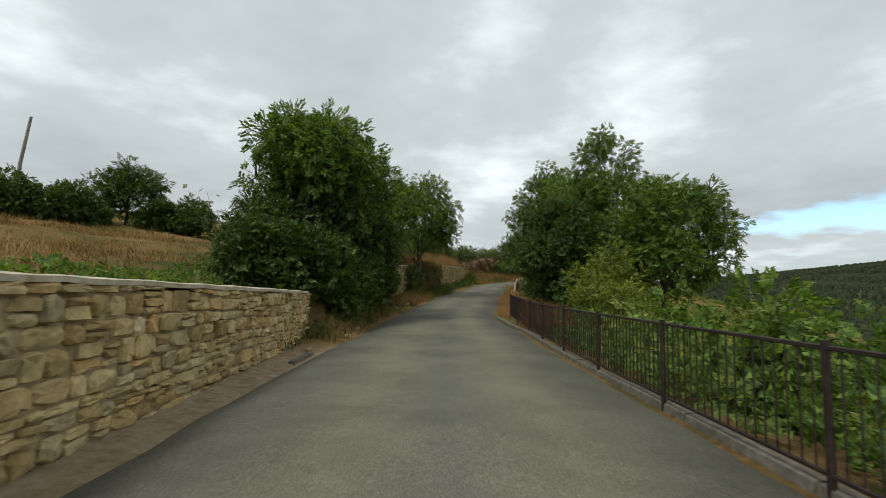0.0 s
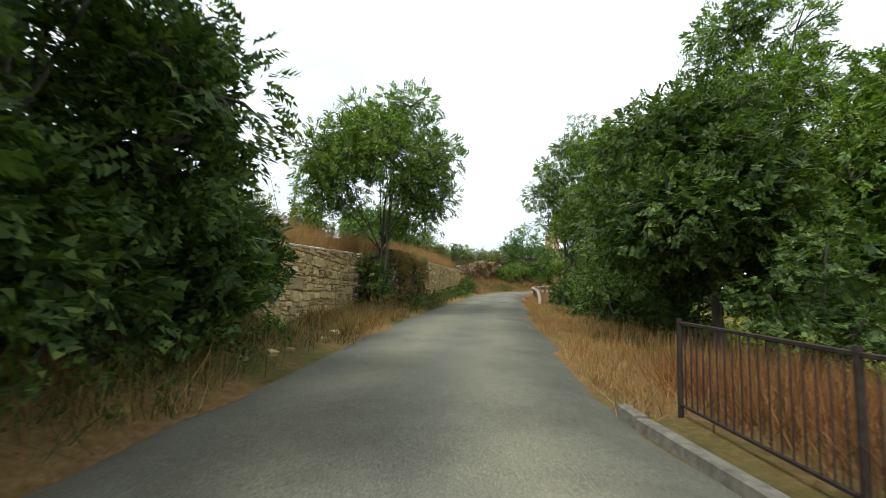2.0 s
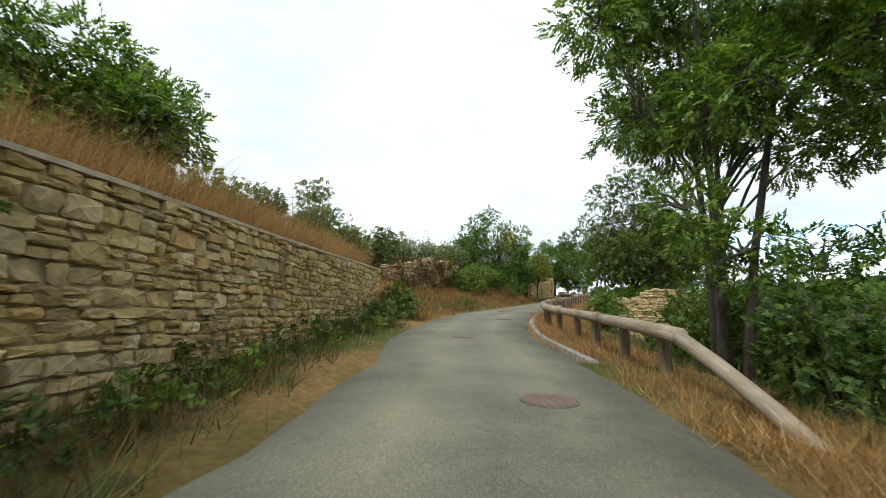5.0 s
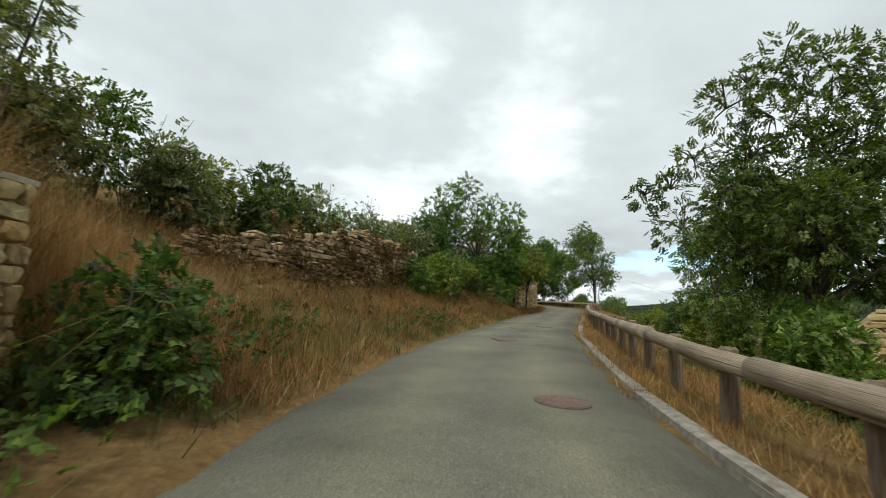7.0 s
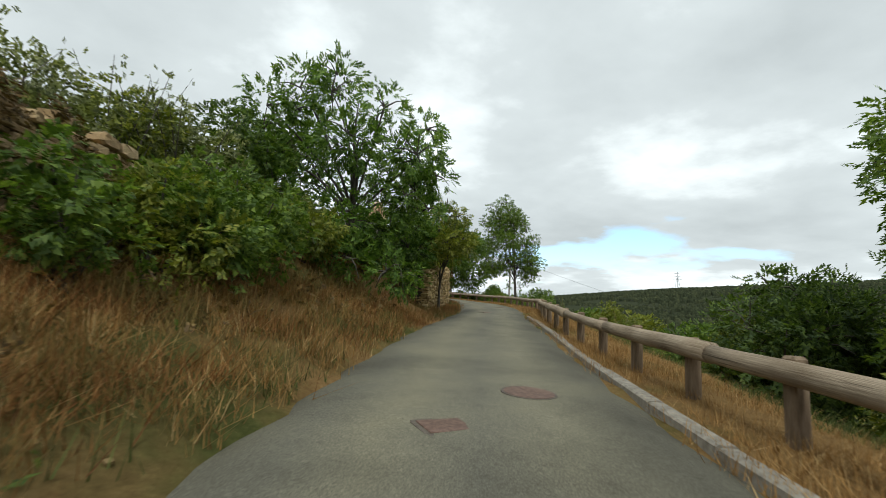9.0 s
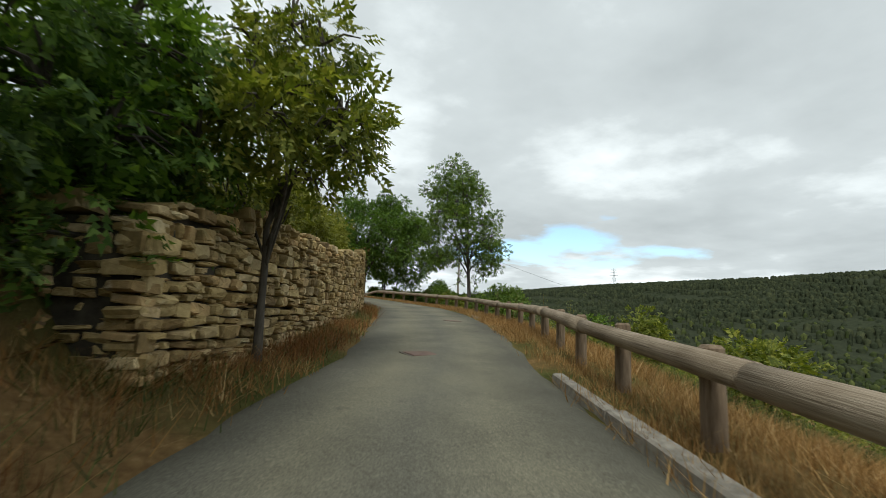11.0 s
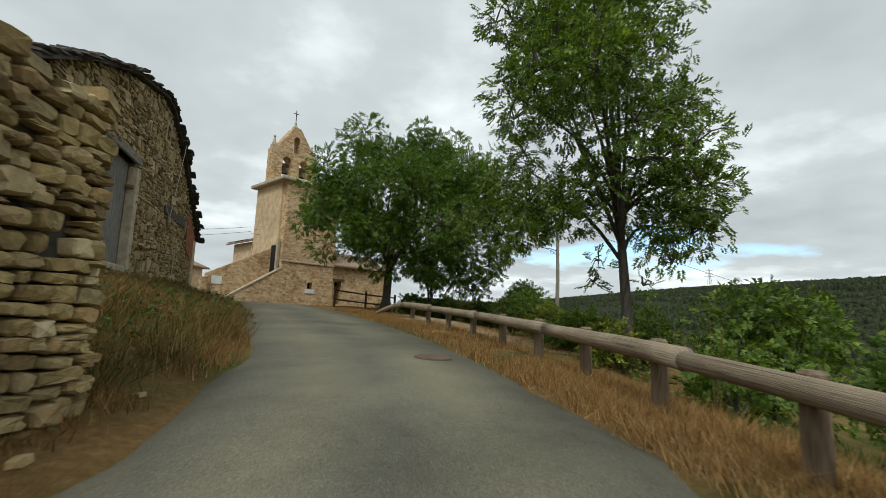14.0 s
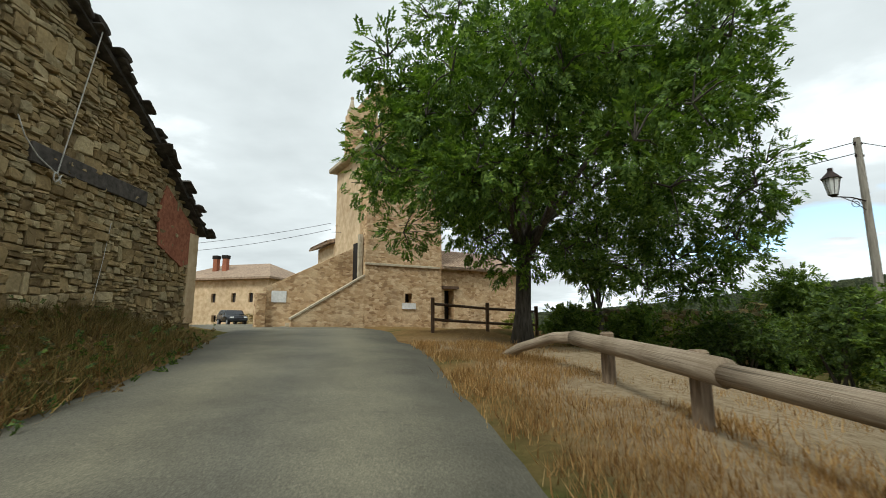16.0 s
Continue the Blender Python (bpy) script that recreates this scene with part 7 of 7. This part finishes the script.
for i, (s, l, size) in enumerate(((79.2, -2.75, 0.2), (77.5, -3.2, 0.16), (79.6, -3.0, 0.13), (22.0, -2.95, 0.3), (22.5, -2.85, 0.22), (25.1, -2.9, 0.28), (24.1, -2.8, 0.24), (21.4, -3.1, 0.2), (12.7, -2.75, 0.22), (14.4, -2.85, 0.26), (9.8, -2.9, 0.2), (17.2, -2.8, 0.18), (26.4, -2.75, 0.2), (74.2, -2.3, 0.12), (69.4, -2.2, 0.1), (112.7, 2.2, 0.16), (116.0, 2.0, 0.12), (107.6, -2.7, 0.2), (109.5, -2.9, 0.16))):
    loose_stone(s, l, size * 0.5, i)

# ---- village end ----
def rail_fence():
    own = thing("wooden_fence", (34.6, 127.0, 6.0), "brown two-rail timber fence at the edge of the lane", "fence")
    P = [Vector((34.6, 127.0, 6.0)), Vector((36.9, 128.2, 5.85)), Vector((39.3, 129.4, 5.75))]
    for p in P:
        g = height(p.x, p.y)
        under(boxed("post", (p.x, p.y, (min(g, p.z) - 0.3 + p.z + 1.35) / 2, 0.13, 0.13, p.z + 1.65 - min(g, p.z)), M_POST, None, None, 0.01), own)
    for a, b in zip(P, P[1:]):
        for h in (0.55, 1.12):
            under(part("rail", tube([tuple(a + Vector((0, 0, h))), tuple(b + Vector((0, 0, h)))], [0.055, 0.05], 7, 0.1), M_POST), own)


rail_fence()


def utility_pole():
    x, y = 48.9, 123.4
    g = height(x, y)
    own = thing("utility_pole", (x, y, g), "grey timber utility pole with a wrought bracket lantern", "utility pole")
    part("pole", tube([(0, 0, -0.5), (0.1, 0, 4), (0.18, 0.1, 12.75 - g)], [0.15, 0.13, 0.10], 10, 0.05), M_POLE, own)
    lx, lz = -1.25, 10.9 - g
    br = part("bracket", tube([(0.12, 0, lz - 0.45), (-0.5, -0.05, lz - 0.35), (lx, -0.1, lz - 0.35)], [0.025, 0.022, 0.02], 6), M_IRON, own, "black wrought-iron bracket")
    sc = [(-0.35 + 0.22 * math.cos(a) * (1 - a / 14), -0.03, lz - 0.55 + 0.18 * math.sin(a) * (1 - a / 14)) for a in np.linspace(0, 9, 22)]
    part("scroll", tube(sc, [0.012] * 22, 5), M_IRON, br)
    part("brace", tube([(0.12, 0, lz - 0.8), (-0.45, -0.05, lz - 0.5), (-0.9, -0.08, lz - 0.37)], [0.014] * 3, 5), M_IRON, own)
    bm = bmesh.new()
    for r0, r1, z0, z1 in ((0.13, 0.24, lz - 0.3, lz + 0.25),):
        bmesh.ops.create_cone(bm, cap_ends=True, segments=6, radius1=r0, radius2=r1, depth=z1 - z0, matrix=Matrix.Translation((lx, -0.1, (z0 + z1) / 2)))
    lan = part("lantern_glass", bm, M_WHITE, own, "frosted white lantern panes")
    bm = bmesh.new()
    bmesh.ops.create_cone(bm, cap_ends=True, segments=6, radius1=0.31, radius2=0.07, depth=0.26, matrix=Matrix.Translation((lx, -0.1, lz + 0.39)))
    bmesh.ops.create_cone(bm, cap_ends=True, segments=6, radius1=0.08, radius2=0.08, depth=0.1, matrix=Matrix.Translation((lx, -0.1, lz + 0.57)))
    bmesh.ops.create_cone(bm, cap_ends=True, segments=6, radius1=0.05, radius2=0.15, depth=0.08, matrix=Matrix.Translation((lx, -0.1, lz - 0.33)))
    for i in range(6):
        a = math.pi / 3 * i
        v, f = tube([(lx + 0.13 * math.cos(a), -0.1 + 0.13 * math.sin(a), lz - 0.3), (lx + 0.245 * math.cos(a), -0.1 + 0.245 * math.sin(a), lz + 0.27)], [0.014, 0.014], 4)
        vs = [bm.verts.new(p) for p in v]
        for q in f:
            bm.faces.new([vs[k] for k in q])
    part("lantern_cage", bm, M_IRON, own, "black iron lantern cage and cap")
    for z in (12.55, 12.1):
        boxed("insulator", (0.2, 0.1, z - g, 0.3, 0.08, 0.08), M_IRON, own)
    for name, a, b, sag in (("cable", (49.05, 123.5, 12.6), (29.6, 139.0, 12.4), 0.9), ("cable", (49.05, 123.5, 12.2), (29.4, 139.0, 12.0), 0.9), ("cable", (49.05, 123.5, 12.6), (95, 104, 1.5), 1.5), ("cable", (29.3, 139.2, 12.2), (12, 150, 12.0), 0.4), ("cable", (29.3, 139.2, 12.6), (12, 150, 12.5), 0.3)):
        c = thing("overhead_cable", a, "thin black overhead cable", "cable", "village cables")
        A, B = Vector(a), Vector(b)
        under(part(name, tube([tuple(A.lerp(B, t) - Vector((0, 0, sag * 4 * t * (1 - t)))) for t in np.linspace(0, 1, 14)], [0.014] * 14, 4), M_CABLE), c)


utility_pole()


def thin_pole(x, y, h, label):
    g = height(x, y)
    own = thing("field_pole", (x, y, g), label, "pole")
    part("pole", tube([(0, 0, -0.3), (0.1, 0, h * 0.5), (0.35, 0.1, h)], [0.10, 0.09, 0.07], 7), M_POLE, own)


thin_pole(-23.4, 24.6, 5.4, "dark leaning pole on the field's skyline")
thin_pole(-12.5, 55.0, 6.0, "dark leaning pole above the terrace")

stone_wall("garden_wall", [(46.6, 126.2, 4.4, 6.85), (43.5, 128.2, 4.6, 6.95), (40.5, 130.0, 4.9, 7.05)][::-1], 0.4, (M_BARN, M_BARN_J), M_BARNCORE, "rough stone garden wall behind the walnut tree", seed=31, single=(0, 8), hs=(0.15, 0.3), ws=(0.2, 0.5))
stone_wall("gate_pier", [(45.6, 125.3, 4.2, 7.1), (46.3, 124.9, 4.2, 7.1)], 0.7, (M_WALL, M_WALL_J), M_MORTAR, "square brick-red stone gate pier beside the garden wall", seed=32, hs=(0.07, 0.1), ws=(0.2, 0.3), split=0.0, category="pier")


def village_house():
    """The long house at the end of the lane."""
    own = thing("village_house", (20.0, 161.5, 6.1), "ochre two-storey village house with a tiled hip roof", "house")
    m = Matrix.Translation((20.0, 161.5, 0)) @ Matrix.Rotation(radians(-21), 4, "Z")
    L, D, H = 13.0, 9.5, 11.3
    wins = [(-2.0, 9.0), (-4.2, 9.0), (-6.8, 9.0)]
    holes = []
    for x, z in wins:
        holes += [None, (x - 0.28, z - 0.5), (x + 0.28, z - 0.5), (x + 0.28, z + 0.5), (x - 0.28, z + 0.5)]
    holes += [None, (-6.9, 6.35), (-6.3, 6.35), (-6.3, 7.1), (-6.9, 7.1)]
    under(prism("front_wall", [(-L, 5.6), (0, 5.6), (0, H), (-L, H)] + holes, 0, 0.4, M_RENDER, None, m, "ochre rendered front wall"), own)
    under(prism("side_wall", [(0.4, 5.6), (D, 5.6), (D, H), (0.4, H)], 0, -0.4, M_RENDER, None, m @ Matrix(((0, 1, 0, 0), (1, 0, 0, 0), (0, 0, 1, 0), (0, 0, 0, 1)))), own)
    under(boxed("inner_block", (-L / 2, D / 2 + 0.2, 8.2, L - 0.6, D - 0.9, 5.2), M_DARK, None, m), own)
    for x, z in wins:
        w = under(boxed("window", (x, 0.3, z, 0.56, 0.06, 1.0), M_GLASS, None, m), own)
        fr = boxed("frame", (x, 0.26, z, 0.05, 0.05, 1.0), M_POST, None, m)
        fr.parent = w
    R = m.to_3x3()
    e = 0.7
    c = [m @ Vector(p) for p in ((-L - e, -e, H - 0.1), (e, -e, H - 0.1), (e, D + e, H - 0.1), (-L - e, D + e, H - 0.1))]
    r0, r1 = m @ Vector((-L + 3.5, D / 2, H + 2.0)), m @ Vector((-3.2, D / 2, H + 2.0))
    bm = bmesh.new()
    vs = [bm.verts.new(q) for q in (*c, r0, r1)]
    lo = [bm.verts.new(q - Vector((0, 0, 0.22))) for q in c]
    for q in ((0, 1, 5, 4), (1, 2, 5), (2, 3, 4, 5), (3, 0, 4)):
        bm.faces.new([vs[k] for k in q])
    for i in range(4):
        bm.faces.new((vs[i], vs[(i + 1) % 4], lo[(i + 1) % 4], lo[i]))
    bm.faces.new(lo)
    under(part("roof", bm, M_TILE, None, "old terracotta tile hip roof"), own)
    for x in (-8.6, -7.3):
        ch = under(boxed("chimney", (x, 2.2, H + 1.6, 0.55, 0.55, 1.8), M_BRICK, None, m, 0.02), own)
        cp = boxed("cap", (x, 2.2, H + 2.6, 0.7, 0.7, 0.4), M_DARK, None, m, 0.03)
        cp.parent = ch
    stone_wall("yard_wall", [tuple((m @ Vector((-1.6, -3.0, 0)))[:2]) + (5.9, 7.1), tuple((m @ Vector((2.6, -3.0, 0)))[:2]) + (5.9, 7.4)], 0.4, (M_WALL, M_WALL_J), M_MORTAR, "low brown stone yard wall before the house", seed=41, hs=(0.15, 0.3), ws=(0.2, 0.5))


village_house()


def parked_car():
    g = 6.1
    own = thing("parked_car", (18.1, 156.6, g), "small dark grey parked car seen from its end", "car")
    m = Matrix.Rotation(radians(-54), 4, "Z")
    prof = [(-1.9, 0.3), (1.9, 0.3), (2.0, 0.55), (1.85, 0.85), (1.05, 0.95), (0.55, 1.38), (-1.0, 1.45), (-1.75, 1.0), (-1.98, 0.85), (-2.0, 0.5)]
    bm = bmesh.new()
    A = [bm.verts.new((x, -0.82, z)) for x, z in prof]
    B = [bm.verts.new((x, 0.82, z)) for x, z in prof]
    bm.faces.new(A); bm.faces.new(B)
    for i in range(len(prof)):
        j = (i + 1) % len(prof)
        bm.faces.new((A[i], A[j], B[j], B[i]))
    bmesh.ops.recalc_face_normals(bm, faces=bm.faces)
    bmesh.ops.bevel(bm, geom=bm.edges[:], offset=0.08, segments=2, affect="EDGES")
    bmesh.ops.transform(bm, matrix=m, verts=bm.verts)
    smooth(part("body", bm, M_CARPAINT, own))
    for y in (-0.83, 0.83):
        boxed("side_window", (-0.25, y, 1.15, 1.6, 0.02, 0.32), M_GLASS, own, m, 0.005)
    boxed("windscreen", (0.83, 0, 1.17, 0.04, 1.3, 0.5), M_GLASS, own, m @ Matrix.Translation((0.82, 0, 1.17)) @ Matrix.Rotation(radians(-48), 4, "Y") @ Matrix.Translation((-0.82, 0, -1.17)))
    for x in (-1.25, 1.3):
        for y in (-0.75, 0.75):
            bm = bmesh.new()
            bmesh.ops.create_cone(bm, cap_ends=True, segments=18, radius1=0.31, radius2=0.31, depth=0.2, matrix=m @ Matrix.Translation((x, y, 0.31)) @ Matrix.Rotation(radians(90), 4, "X"))
            w = part("wheel", bm, M_RUBBER, own)
            bm = bmesh.new()
            bmesh.ops.create_cone(bm, cap_ends=True, segments=14, radius1=0.19, radius2=0.17, depth=0.22, matrix=m @ Matrix.Translation((x, y, 0.31)) @ Matrix.Rotation(radians(90), 4, "X"))
            part("rim", bm, M_STEEL, w)
    for y in (-0.6, 0.6):
        boxed("headlight", (1.93, y, 0.72, 0.08, 0.3, 0.14), M_WHITE, own, m, 0.02)


parked_car()


def pylon():
    g = height(820, 690)
    own = thing("power_pylon", (820, 690, g), "grey lattice power pylon on the far wooded ridge", "pylon")
    h = 38
    for sx in (-1, 1):
        for sy in (-1, 1):
            part("leg", tube([(sx * 4, sy * 4, -2), (sx * 1.2, sy * 1.2, h * 0.6), (sx * 0.4, sy * 0.4, h)], [0.35, 0.3, 0.2], 4), M_STEEL, own)
    for i, z in enumerate((0.6, 0.75, 0.9)):
        part("arm", tube([(-7 + i, 5 - i, h * z), (7 - i, -5 + i, h * z)], [0.3, 0.3], 4), M_STEEL, own)
    for i in range(6):
        a, b = 4 * (1 - i / 8), 4 * (1 - (i + 1) / 8)
        part("brace", tube([(-a, -a, h * i / 7), (b, -b, h * (i + 1) / 7)], [0.18, 0.18], 4), M_STEEL, own)
        part("brace", tube([(a, -a, h * i / 7), (-b, -b, h * (i + 1) / 7)], [0.18, 0.18], 4), M_STEEL, own)


pylon()


def far_wood():
    """Woods over the valley side and the ridge: uneven round crowns standing close, past counting."""
    rnd = np.random.default_rng(77)
    n = 21000
    be, r = np.radians(rnd.uniform(14, 104, n)), 120 + 848 * rnd.uniform(0, 1, n) ** 0.8
    x, y = 25 + r * np.sin(be), 90 + r * np.cos(be)
    open_land = np.array([noise.noise((a * 0.011, b * 0.011, 3)) for a, b in zip(x, y)]) + 0.25 * np.clip((r - 250) / 200, -0.6, 1) < -0.3
    x, y, r = x[~open_land], y[~open_land], r[~open_land]
    z = land(x, y) + rolling(x, y)
    far = r + rnd.normal(0, 70, len(r)) > 330
    an = np.linspace(0, 2 * np.pi, 6)[:-1]
    for name, mat, label, some in (("far_wood", M_FARWOOD, "dark pine and oak wood on the far ridge", far), ("valley_wood", M_VALLEY, "green bushy wood in the valley", ~far)):
        a, b, c, d = x[some], y[some], z[some], r[some]
        k = len(a)
        grow = np.clip(d / 450, 0.45, 1.0)
        h, w = rnd.uniform(2.6, 5.2, k) * grow, rnd.uniform(1.5, 3.6, k) * grow
        h *= np.where(d > 900, 0.7, 1.0)
        V = np.empty((k, 11, 3))
        for j, (t, q) in enumerate(((0.0, 1.0), (0.62, 0.85))):
            V[:, j * 5:j * 5 + 5, 0] = a[:, None] + np.cos(an + j * 0.6) * w[:, None] * q * rnd.uniform(0.6, 1.3, (k, 5))
            V[:, j * 5:j * 5 + 5, 1] = b[:, None] + np.sin(an + j * 0.6) * w[:, None] * q * rnd.uniform(0.6, 1.3, (k, 5))
            V[:, j * 5:j * 5 + 5, 2] = c[:, None] + h[:, None] * t * rnd.uniform(0.85, 1.15, (k, 5)) - (3.0 if j == 0 else 0.3)
        V[:, 10] = np.c_[a, b, c + h]
        F = []
        for i in range(5):
            p, q = i, (i + 1) % 5
            F += [(p, q, q + 5), (p, q + 5, p + 5), (p + 5, q + 5, 10)]
        F = np.array(F)[None] + (np.arange(k) * 11)[:, None, None]
        tagged(new(name, quick_mesh(name, V.reshape(-1, 3), F.reshape(-1, 3), mat)), label, "wood", kind="stuff")


far_wood()
